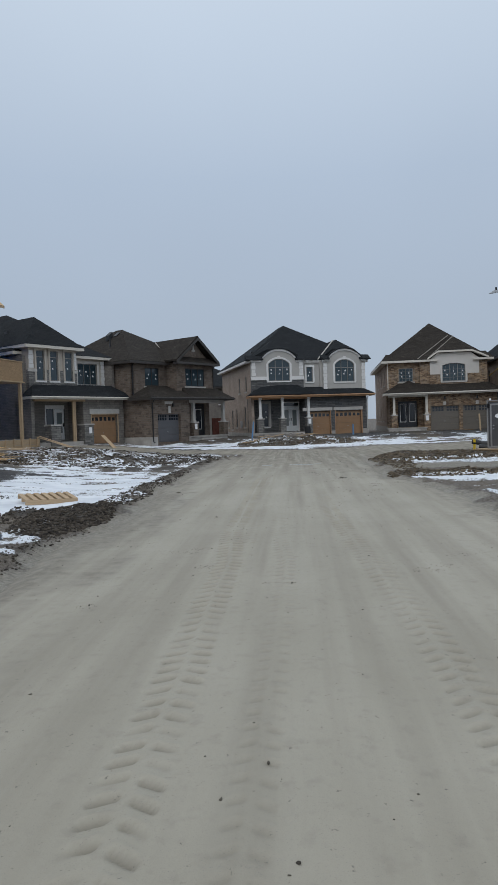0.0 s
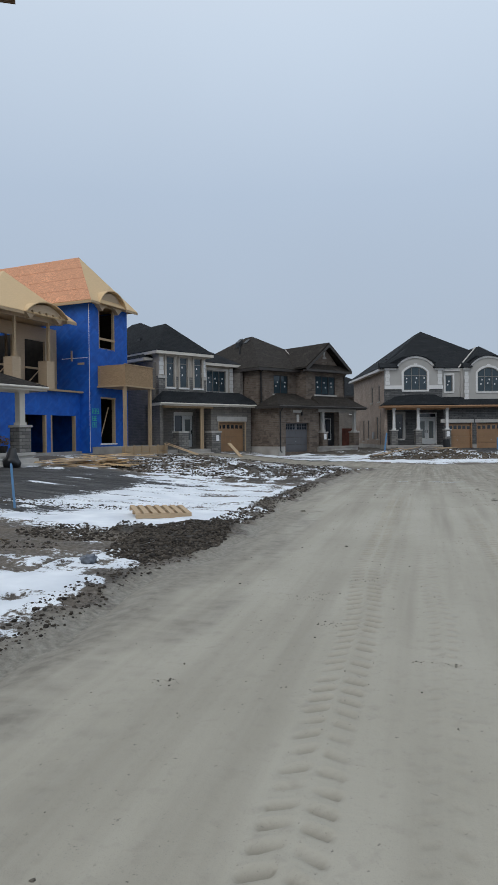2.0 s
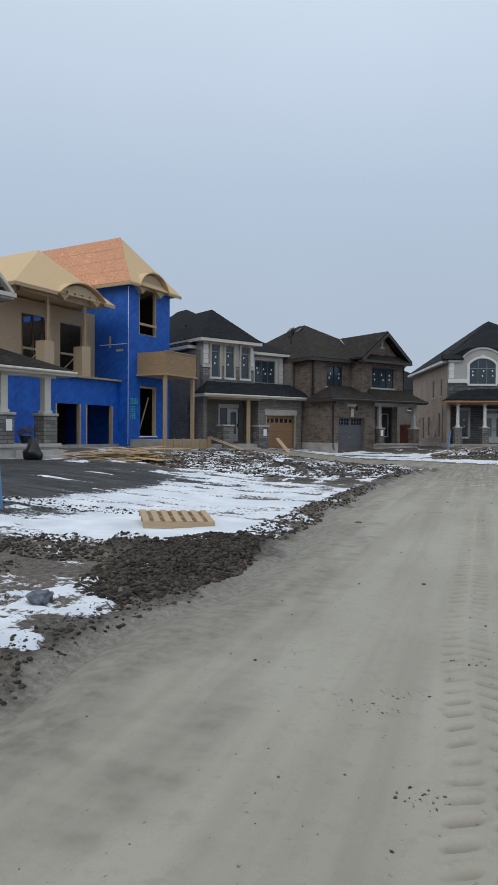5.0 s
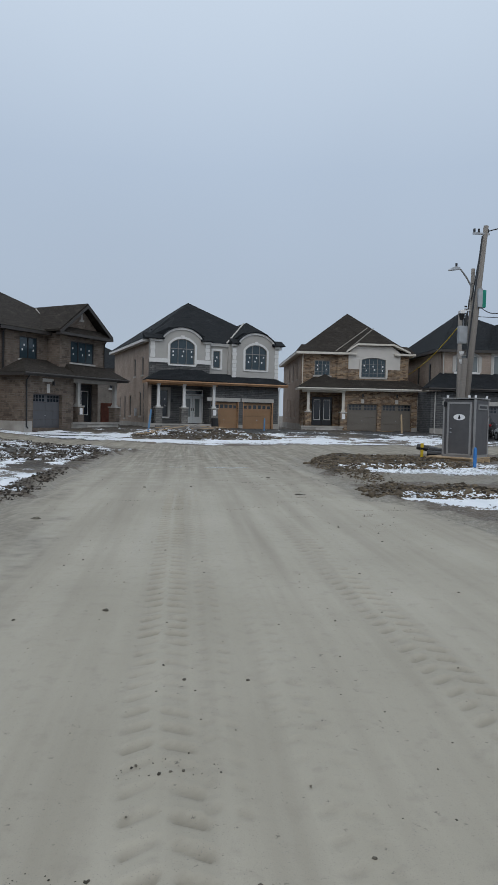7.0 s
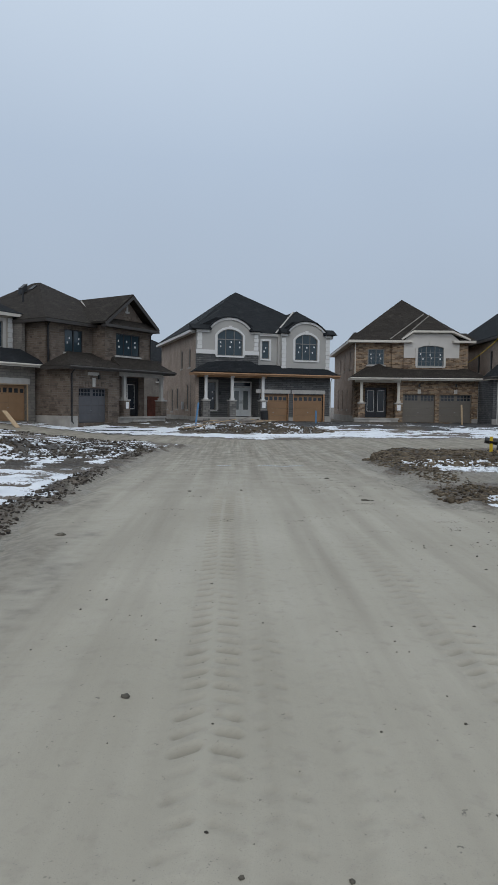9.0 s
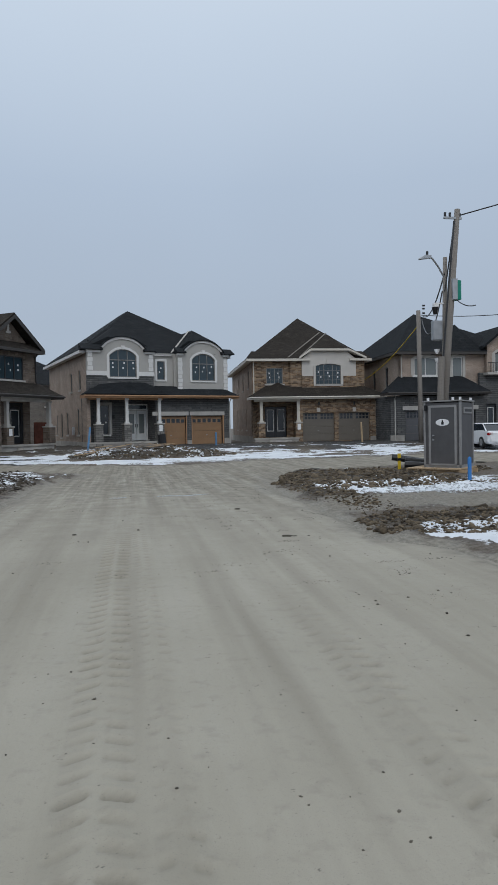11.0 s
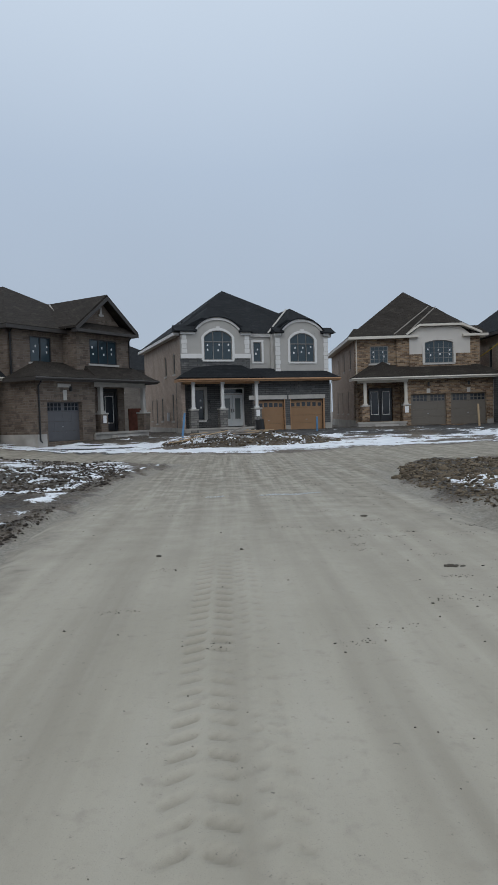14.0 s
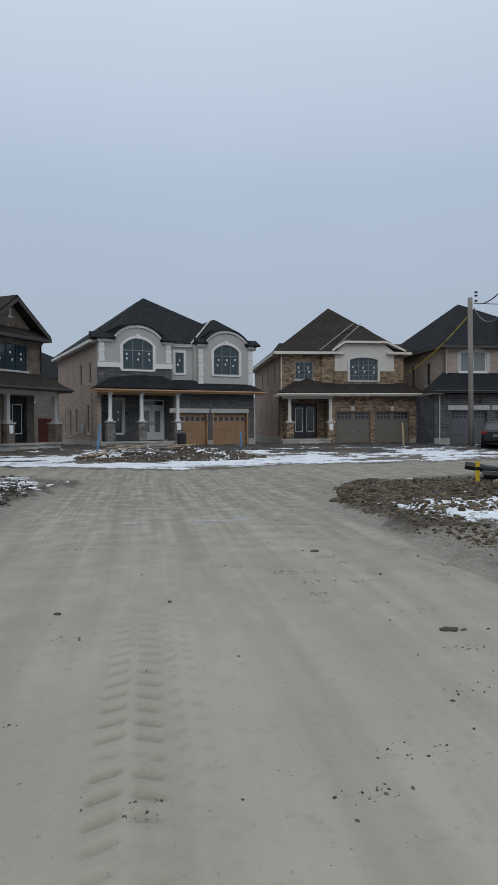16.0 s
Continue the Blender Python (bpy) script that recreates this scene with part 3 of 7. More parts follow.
def fractal(x, y, scale, seed, octaves=4):
    """Value noise on arrays."""
    out, amp, tot = np.zeros_like(x), 1.0, 0.0
    for o in range(octaves):
        px, py = x * scale + seed * 17.3, y * scale + seed * 9.1
        ix, iy = np.floor(px), np.floor(py)
        fx, fy = px - ix, py - iy
        fx, fy = fx * fx * (3 - 2 * fx), fy * fy * (3 - 2 * fy)

        def h(i, j):
            s = np.sin(i * 127.1 + j * 311.7 + seed * 74.7 + o * 13.1) * 43758.5453
            return s - np.floor(s)
        out += amp * ((h(ix, iy) * (1 - fx) + h(ix + 1, iy) * fx) * (1 - fy) + (h(ix, iy + 1) * (1 - fx) + h(ix + 1, iy + 1) * fx) * fy)
        tot, amp, scale = tot + amp, amp * 0.5, scale * 2.0
    return out / tot


def road_left(y):
    return np.interp(y, (-10, 5, 8, 11, 14, 18, 24, 29, 32, 35, 36.3, 37.5, 39, 42), (-3.1, -2.85, -2.85, -2.65, -2.85, -3.1, -3.15, -3.1, -2.6, -1.9, -1.9, -4.0, -9.0, -17))


def road_right(y):
    return np.interp(y, (-10, 14, 17.4, 18.6, 22, 26, 29, 31.4, 33.4, 34.6, 35.8, 40), (5.3, 5.0, 4.7, 4.0, 4.1, 4.1, 4.4, 5.05, 6.1, 8.0, 12.0, 46))


def road_end(x):
    return np.interp(x, (-20, -6.5, -1, 1, 4, 6, 17, 40), (45.5, 43.4, 41.2, 40.5, 40.8, 42.0, 43.2, 43.4))


def on_road(x, y):
    """How far inside the trodden road a place lies, in metres (negative outside)."""
    ragged = (fractal(x, y, 0.9, 21, 3) - 0.5) * 0.55
    return np.minimum(np.minimum(x - road_left(y), road_right(y) - x), road_end(x) - y) + ragged


def side_lane(x, y):
    """The rough gravel lane that leaves the road to the east."""
    return np.minimum(np.minimum(x - 3.4, 40 - x), 1.1 + 0.03 * x - np.abs(y - 22.3 - 0.1 * x)) + (fractal(x, y, 0.8, 22, 3) - 0.5) * 0.6


def axis(lo, hi, step, far):
    mid = np.arange(lo, hi + step / 2, step)
    out = [step * 1.6 ** k for k in range(1, 40)]
    acc = np.cumsum(out)
    acc = acc[acc < far]
    return np.concatenate([lo - acc[::-1], mid, hi + acc])


def grid_mesh(xs, ys, z, name, keep=None):
    nx, ny = len(xs), len(ys)
    gx, gy = np.meshgrid(xs, ys)
    co = np.stack([gx, gy, z], -1).reshape(-1, 3)
    i = np.arange((ny - 1) * nx).reshape(ny - 1, nx)[:, :-1].ravel()
    faces = np.stack([i, i + 1, i + nx + 1, i + nx], -1)
    if keep is not None:
        faces = faces[keep.ravel()[faces].all(axis=1)]
    me = bpy.data.meshes.new(name)
    me.vertices.add(len(co))
    me.vertices.foreach_set("co", co.ravel())
    me.loops.add(faces.size)
    me.loops.foreach_set("vertex_index", faces.ravel())
    me.polygons.add(len(faces))
    me.polygons.foreach_set("loop_start", np.arange(len(faces)) * 4)
    me.polygons.foreach_set("use_smooth", np.ones(len(faces), dtype=bool))
    me.update()
    return me


def spot(x, y, cx, cy, rx, ry, turn=0.0):
    c, s = math.cos(turn), math.sin(turn)
    dx, dy = (x - cx) * c + (y - cy) * s, -(x - cx) * s + (y - cy) * c
    return 1 - np.sqrt((dx / rx) ** 2 + (dy / ry) ** 2)


def ground_fields(x, y):
    n1, n2, n3 = fractal(x, y, 0.55, 1), fractal(x, y, 1.7, 2), fractal(x * 0.35, y * 2.2, 1.0, 3)
    road = on_road(x, y)
    west, east = smooth((-x - 2.6) / 0.8), smooth((x - 4.0) / 0.8)
    # lying snow: lots to the west, verge in front of the houses, patches on the east island
    s = np.full_like(x, -0.9)
    s = np.maximum(s, spot(x, y, -7.6, 18.6, 7.0, 4.3, 0.1) * 1.0 - 0.22 + (n3 - 0.5) * 3.4)
    s = np.maximum(s, spot(x, y, -5.6, 13.9, 2.9, 1.7, 0.35) * 1.2 - 0.05 + (n1 - 0.5) * 1.6)
    s = np.maximum(s, spot(x, y, -4.35, 7.4, 2.6, 1.45, 2.05) * 0.9 + 0.2 + (n2 - 0.5) * 2.2 + (n3 - 0.5) * 1.2)
    s = np.maximum(s, spot(x, y, -9.0, 10.0, 5.6, 4.0) * 0.6 - 0.12 + (n2 - 0.5) * 3.4 + (n1 - 0.5) * 1.4 - 0.22)
    s = np.maximum(s, spot(x, y, -8.0, 28.0, 7.0, 6.0) * 0.5 + (n2 - 0.54) * 3.6 - 0.05)
    s = np.maximum(s, spot(x, y, -5.0, 33.0, 2.8, 3.6, 0.3) * 0.7 + (n1 - 0.5) * 1.8)
    s = np.maximum(s, spot(x, y, 4.0, 45.0, 24.0, 4.2, 0.06) * 0.8 - 0.25 + (n3 - 0.5) * 3.8 + (n2 - 0.5) * 2.0)
    s = np.maximum(s, spot(x, y, -3.0, 42.8, 9.0, 0.9, 0.0) * 1.0 - 0.05 + (n1 - 0.45) * 2.0)
    s = np.maximum(s, spot(x, y, 8.2, 26.6, 3.6, 1.7, 0.15) * 1.4 + 0.25 + (n2 - 0.5) * 2.6)
    s = np.maximum(s, spot(x, y, 13.5, 25.5, 3.5, 1.2, 0.0) * 1.2 + 0.15 + (n2 - 0.5) * 1.8)
    s = np.maximum(s, spot(x, y, 6.3, 18.7, 1.9, 1.1, -0.1) * 1.3 + 0.3 + (n2 - 0.5) * 2.4)
    s = np.maximum(s, spot(x, y, 8.0, 14.0, 2.6, 1.6, 0.3) * 1.2 + (n2 - 0.5) * 1.6)
    s = s - 1.1 * smooth(spot(x, y, -14.0, 18.5, 6.5, 5.6, 0.2) * 3 + (n3 - 0.5) * 2)
    s = s - 1.5 * smooth((road + 0.5 + (n2 - 0.5) * 0.9) / 0.35) - 1.3 * smooth((side_lane(x, y) + 0.2) / 0.4)
    clay = spot(x, y, -6.9, 9.9, 3.8, 1.5, -0.55) * 1.2 + (n2 - 0.5) * 2.2
    s = s - 0.9 * smooth(clay * 2.2)
    # churned black soil along the road and in the lots
    broken = (n2 - 0.5) * 1.5 + (fractal(x, y, 3.5, 10, 3) - 0.5) * 1.0
    berm = spot(x, y, -3.65, 11.2, 0.85, 2.0, 0.1) * 1.2 + broken
    berm = np.maximum(berm, spot(x, y, -4.6, 11.9, 1.2, 0.6, 0.1) * 0.9 + broken)
    berm = np.maximum(berm, (1 - np.abs(x - road_left(y) + 0.3) / 0.42) * 0.6 * (y > 5) * (y < 35) * smooth((n2 - 0.42) / 0.25))
    berm = np.maximum(berm, spot(x, y, -7.5, 31.0, 7.0, 6.0, 0.3) * 0.7)
    berm = np.maximum(berm, spot(x, y, 7.2, 29.8, 4.2, 3.6) * 1.1 + broken * 0.5)
    berm = np.maximum(berm, (1 - np.abs(x - road_right(y) - 0.7) / 0.8) * 0.8 * (y > 23.4) * (y < 34))
    berm = np.maximum(berm, spot(x, y, 5.9, 19.9, 2.6, 1.5, 0.1) * 1.2 + broken * 0.5)
    berm = np.maximum(berm, spot(x, y, -5.4, 25.5, 2.6, 2.2, 0.3) * 0.9)
    berm = np.maximum(berm, spot(x, y, 1.0, 45.6, 5.5, 1.7, 0.1) * 1.1)
    # ground at the house fronts, past y 47.5, is darkened too, raggedly edged
    berm = np.maximum(berm, 0.5 * smooth((y - 47.5 + 2.5 * (n1 - 0.5)) / 1.5) * (y < 60))
    berm = np.clip(berm * (0.55 + 0.9 * fractal(x, y, 1.1, 9, 3)), 0, 1) * smooth((0.1 - road) / 0.5)
    s = s - 0.42 * smooth(berm * 2.5)
    # fresh asphalt of the driveways
    tar = np.maximum(spot(x, y, -13.0, 18.6, 7.0, 5.6, 0.2) + (n1 - 0.5) * 0.5, -1)
    tar = np.maximum(tar, spot(x, y, -10.6, 13.7, 4.4, 1.1, 0.1) * 1.2 + (n2 - 0.5) * 0.8)
    tar = np.maximum(tar, 0.9 - np.maximum(np.abs(x - 15.4 - (y - 57) * 0.05) / 3.6, np.abs(y - 52.0) / 6.0))
    tar = np.maximum(tar, 0.9 - np.maximum(np.abs(x - 4.6 - (y - 57) * -0.3) / 3.6, np.abs(y - 53.0) / 5.0))
    tar = np.maximum(tar, 0.9 - np.maximum(np.abs(x - 22.0) / 3.6, np.abs(y - 50.0) / 6.0))
    tar = np.maximum(tar, spot(x, y, -6.9, 44.8, 2.6, 3.2, 0.4))
    return s, berm, tar, n1, n2, road


def ground_height(x, y, fields=None):
    s, berm, tar, n1, n2, road = fields or ground_fields(x, y)
    rough = (n2 - 0.5) * 0.12 + (n1 - 0.5) * 0.16 + (fractal(x, y, 5.5, 8, 3) - 0.5) * 0.07
    rough = rough * (1 - 0.75 * smooth(tar * 3)) * (1 - 0.6 * smooth((s + 0.1) * 3))
    clod = np.abs(fractal(x, y, 2.6, 7, 3) - 0.5) * 2 + np.abs(fractal(x, y, 6.5, 13, 3) - 0.5) * 1.3
    z = lift(x, y) + rough + smooth(berm * 1.8) * (0.03 + 0.07 * clod * (0.4 + n1)) * (1 - 0.8 * smooth((side_lane(x, y) + 0.1) / 0.4)) + 0.03 * smooth(s * 4)
    z = z + 0.4 * smooth(spot(x, y, 1.0, 45.7, 5.0, 1.5, 0.08) * 1.8) * (0.3 + 1.2 * n2) + 0.3 * smooth(spot(x, y, -8.5, 30.5, 6.0, 4.5, 0.3) * 1.5) * n1
    near = smooth((np.abs(x) - 30) / 20) + smooth((np.abs(y - 28) - 40) / 20)
    z = z * (1 - np.clip(near, 0, 1)) + np.clip(near, 0, 1) * 0.45
    inside = smooth((road + 0.25) / 0.5)
    return z * (1 - inside) + inside * (lift(x, y) - 0.09)


def ground_at(x, y):
    a = np.array([float(x)])
    b = np.array([float(y)])
    r = float(on_road(a, b)[0])
    return float(road_height(a, b)[0]) if r > 0.2 else float(ground_height(a, b)[0])


def lug_prints(x, y):
    """Depth of the lug prints that heavy tyres pressed into the grit: chevrons 19 cm apart in twin strips."""
    worn = (0.55 + 0.45 * smooth((fractal(x, y, 0.7, 31, 2) - 0.3) / 0.25)) * (0.35 + 0.65 * smooth((fractal(x, y, 5.0, 32, 2) - 0.25) / 0.3))
    out = np.zeros_like(x)
    tracks = (((0, 3, 5, 6.7, 9, 12, 17, 24), (0.12, 0.11, 0.08, 0.08, -0.1, -0.12, -0.16, -0.1), 0.2, 1.0, 21.0),
              ((0, 4, 10, 13, 20), (2.2, 2.08, 1.74, 1.62, 1.5), 0.18, 0.75, 16.0),
              ((0, 4, 6.7, 9, 12, 17), (0.72, 0.82, 0.84, 0.66, 0.62, 0.6), 0.14, 0.45, 12.0),
              ((12, 17, 24, 30), (0.25, 0.2, 0.15, 0.1), 0.12, 0.5, 26.0))
    for ys, xs, half, deep, last in tracks:
        off = x - np.interp(y, ys, xs)
        side = np.abs(off)
        p = (y + 0.5 * side + 0.02 * np.sign(off) + (fractal(x, y, 1.6, 33, 2) - 0.5) * 0.09) / 0.19
        p = p - np.floor(p)
        strip = smooth((side - 0.015) / 0.03) * smooth((half - side) / 0.04)
        dent = np.exp(-((p - 0.5) / 0.15) ** 2) - 0.45 * np.exp(-((p - 0.82) / 0.16) ** 2)
        fade = (1 - smooth((y - last + 4) / 5)) * (y > ys[0] - 4)
        out = out + strip * dent * deep * worn * fade
    return out


def road_height(x, y, prints=0.0):
    ruts = 0.0
    for c, w, d in ((-0.33, 0.26, 0.014), (0.52, 0.2, 0.010), (1.5, 0.28, 0.016), (2.9, 0.4, 0.012), (-1.7, 0.4, 0.012)):
        ruts = ruts - d * np.exp(-((x - c - 0.35 * smooth((10.0 - y) / 10.0)) / w) ** 2)
    edge = smooth((on_road(x, y) + 0.1) / 0.7)
    churn = smooth((y - 18) / 8) * (fractal(x * 2.6 + y * 0.7, y * 0.6 - x * 0.3, 1.1, 12, 3) - 0.5) * 0.022
    return lift(x, y) + 0.012 + (ruts + churn + (fractal(x * 0.8 + y * 0.6, y * 0.8 - x * 0.6, 0.7, 11, 3) - 0.5) * 0.026 - 0.03 * prints) * edge - 0.13 * (1 - edge)


def ground_material():
    m, n, l, p = material("mud_and_snow")
    co = n.new("ShaderNodeTexCoord")
    col = n.new("ShaderNodeVertexColor")
    col.layer_name = "cover"
    sp = n.new("ShaderNodeSeparateColor")
    l.new(col.outputs["Color"], sp.inputs[0])
    a = node(n, "ShaderNodeTexNoise", Scale=1.3, Detail=6.0)
    b = node(n, "ShaderNodeTexNoise", Scale=14.0, Detail=6.0, Roughness=0.65)
    c = node(n, "ShaderNodeTexNoise", Scale=70.0, Detail=4.0)
    st = n.new("ShaderNodeMapping")
    st.inputs["Scale"].default_value = (0.35, 5.0, 1.0)
    l.new(co.outputs["Object"], st.inputs["Vector"])
    d = node(n, "ShaderNodeTexNoise", Scale=1.0, Detail=4.0)
    l.new(st.outputs["Vector"], d.inputs["Vector"])
    for q in (a, b, c):
        l.new(co.outputs["Object"], q.inputs["Vector"])
    soil = blend(n, l, ramped(n, l, a.outputs["Fac"], 0.35, 0.65), (0.05, 0.039, 0.029), (0.13, 0.104, 0.078))
    soil = blend(n, l, ramped(n, l, b.outputs["Fac"], 0.4, 0.65), soil, (0.20, 0.175, 0.145))
    soil = blend(n, l, sp.outputs[1], soil, blend(n, l, ramped(n, l, b.outputs["Fac"], 0.35, 0.7), (0.022, 0.018, 0.014), blend(n, l, ramped(n, l, a.outputs["Fac"], 0.42, 0.58), (0.075, 0.063, 0.05), (0.13, 0.105, 0.077))))
    soil = blend(n, l, ramped(n, l, sp.outputs[2], 0.45, 0.6), soil, blend(n, l, ramped(n, l, d.outputs["Fac"], 0.4, 0.7), (0.028, 0.028, 0.029), (0.075, 0.073, 0.07)))
    soil = blend(n, l, col.outputs["Alpha"], soil, blend(n, l, ramped(n, l, b.outputs["Fac"], 0.35, 0.7), (0.2, 0.183, 0.15), (0.36, 0.335, 0.28)))
    snow = blend(n, l, ramped(n, l, a.outputs["Fac"], 0.3, 0.7), (0.62, 0.66, 0.71), (0.82, 0.85, 0.88))
    h = n.new("ShaderNodeMath")
    h.operation = "MULTIPLY_ADD"
    h.inputs[1].default_value = 0.85
    l.new(b.outputs["Fac"], h.inputs[0])
    l.new(sp.outputs[0], h.inputs[2])
    h2 = n.new("ShaderNodeMath")
    h2.operation = "MULTIPLY_ADD"
    h2.inputs[1].default_value = 0.45
    l.new(d.outputs["Fac"], h2.inputs[0])
    l.new(h.outputs[0], h2.inputs[2])
    f = ramped(n, l, h2.outputs[0], 1.13, 1.22)
    l.new(blend(n, l, f, soil, snow), p.inputs["Base Color"])
    r = node(n, "ShaderNodeMapRange", From_Min=0.3, From_Max=0.7, To_Min=0.55, To_Max=0.95)
    l.new(a.outputs["Fac"], r.inputs["Value"])
    l.new(r.outputs["Result"], p.inputs["Roughness"])
    k = node(n, "ShaderNodeBump", Strength=0.9, Distance=0.06)
    l.new(b.outputs["Fac"], k.inputs["Height"])
    k2 = node(n, "ShaderNodeBump", Strength=0.6, Distance=0.015)
    l.new(c.outputs["Fac"], k2.inputs["Height"])
    l.new(k.outputs["Normal"], k2.inputs["Normal"])
    flat = n.new("ShaderNodeMix")
    flat.data_type = "VECTOR"
    geo = n.new("ShaderNodeNewGeometry")
    soft = n.new("ShaderNodeMath")
    soft.operation = "MULTIPLY"
    soft.inputs[1].default_value = 0.75
    l.new(f, soft.inputs[0])
    l.new(soft.outputs[0], flat.inputs[0])
    l.new(k2.outputs["Normal"], flat.inputs[4])
    l.new(geo.outputs["Normal"], flat.inputs[5])
    l.new(flat.outputs[1], p.inputs["Normal"])
    return m


def road_material():
    """Packed limestone grit, dusty and damp by turns, with lug prints of heavy tyres pressed in."""
    m, n, l, p = material("packed_grit")
    co = n.new("ShaderNodeTexCoord")
    sx = n.new("ShaderNodeSeparateXYZ")
    l.new(co.outputs["Object"], sx.inputs[0])

    def op(kind, a, b=None, c=None):
        q = n.new("ShaderNodeMath")
        q.operation = kind
        for i, v in enumerate((a, b, c)):
            if v is None:
                continue
            if isinstance(v, (int, float)):
                q.inputs[i].default_value = v
            else:
                l.new(v, q.inputs[i])
        return q.outputs[0]

    a = node(n, "ShaderNodeTexNoise", Scale=0.5, Detail=5.0)
    b = node(n, "ShaderNodeTexNoise", Scale=7.0, Detail=6.0, Roughness=0.6)
    c = node(n, "ShaderNodeTexNoise", Scale=170.0, Detail=3.0)
    st = n.new("ShaderNodeMapping")
    st.inputs["Scale"].default_value = (2.2, 0.1, 1.0)
    l.new(co.outputs["Object"], st.inputs["Vector"])
    d = node(n, "ShaderNodeTexNoise", Scale=1.0, Detail=4.0)
    l.new(st.outputs["Vector"], d.inputs["Vector"])
    lump = node(n, "ShaderNodeTexNoise", Scale=2.6, Detail=2.0)
    grit = node(n, "ShaderNodeTexNoise", Scale=22.0, Detail=3.0, Roughness=0.7)
    l.new(co.outputs["Object"], grit.inputs["Vector"])
    st2 = n.new("ShaderNodeMapping")
    st2.inputs["Scale"].default_value = (9.0, 0.22, 1.0)
    l.new(co.outputs["Object"], st2.inputs["Vector"])
    streak = node(n, "ShaderNodeTexNoise", Scale=1.0, Detail=3.0)
    l.new(st2.outputs["Vector"], streak.inputs["Vector"])
    for q in (a, b, c, lump):
        l.new(co.outputs["Object"], q.inputs["Vector"])
    col = n.new("ShaderNodeVertexColor")
    col.layer_name = "cover"
    cover = n.new("ShaderNodeSeparateColor")
    l.new(col.outputs["Color"], cover.inputs[0])
    tone = blend(n, l, ramped(n, l, a.outputs["Fac"], 0.3, 0.7), (0.325, 0.298, 0.236), (0.396, 0.366, 0.298))
    tone = blend(n, l, ramped(n, l, d.outputs["Fac"], 0.45, 0.75), tone, (0.278, 0.254, 0.204))
    tone = blend(n, l, op("MULTIPLY", ramped(n, l, streak.outputs["Fac"], 0.45, 0.75), 0.22), tone, (0.42, 0.392, 0.328))
    tone = blend(n, l, ramped(n, l, b.outputs["Fac"], 0.55, 0.85), tone, (0.27, 0.245, 0.2))
    # dents of the lug prints are blended darker, on top of their relief
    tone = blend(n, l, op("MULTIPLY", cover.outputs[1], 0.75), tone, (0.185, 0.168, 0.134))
    tone = blend(n, l, ramped(n, l, grit.outputs["Fac"], 0.66, 0.74), tone, (0.15, 0.136, 0.112))
    tone = blend(n, l, ramped(n, l, c.outputs["Fac"], 0.62, 0.75), tone, (0.2, 0.19, 0.175))
    # the far part, churned where lorries turn, is darker and browner
    far = op("MULTIPLY", ramped(n, l, sx.outputs[1], 17.0, 30.0), ramped(n, l, op("ADD", op("MULTIPLY", streak.outputs["Fac"], 0.45), op("MULTIPLY", lump.outputs["Fac"], 0.55)), 0.38, 0.58))
    tone = blend(n, l, op("MULTIPLY", far, 0.9), tone, blend(n, l, ramped(n, l, b.outputs["Fac"], 0.35, 0.7), (0.13, 0.112, 0.085), (0.25, 0.222, 0.174)))
    tone = blend(n, l, cover.outputs[0], blend(n, l, ramped(n, l, b.outputs["Fac"], 0.35, 0.7), (0.18, 0.162, 0.131), (0.29, 0.266, 0.216)), tone)
    l.new(tone, p.inputs["Base Color"])
    r = node(n, "ShaderNodeMapRange", From_Min=0.3, From_Max=0.7, To_Min=0.6, To_Max=0.9)
    l.new(d.outputs["Fac"], r.inputs["Value"])
    l.new(r.outputs["Result"], p.inputs["Roughness"])
    k2 = node(n, "ShaderNodeBump", Strength=0.4, Distance=0.03)
    l.new(b.outputs["Fac"], k2.inputs["Height"])
    k3 = node(n, "ShaderNodeBump", Strength=0.3, Distance=0.004)
    l.new(c.outputs["Fac"], k3.inputs["Height"])
    l.new(k2.outputs["Normal"], k3.inputs["Normal"])
    l.new(k3.outputs["Normal"], p.inputs["Normal"])
    return m


def paint_cover(me, r, g, b, a=None):
    at = me.color_attributes.new("cover", "FLOAT_COLOR", "POINT")
    at.data.foreach_set("color", np.stack([r.ravel(), g.ravel(), b.ravel(), np.ones(r.size) if a is None else a.ravel()], -1).ravel())


def stretch(*runs):
    """Grid lines with a step of their own in each run: (from, to, step)."""
    return np.unique(np.concatenate([np.round(np.arange(a, b, st), 4) for a, b, st in runs]))


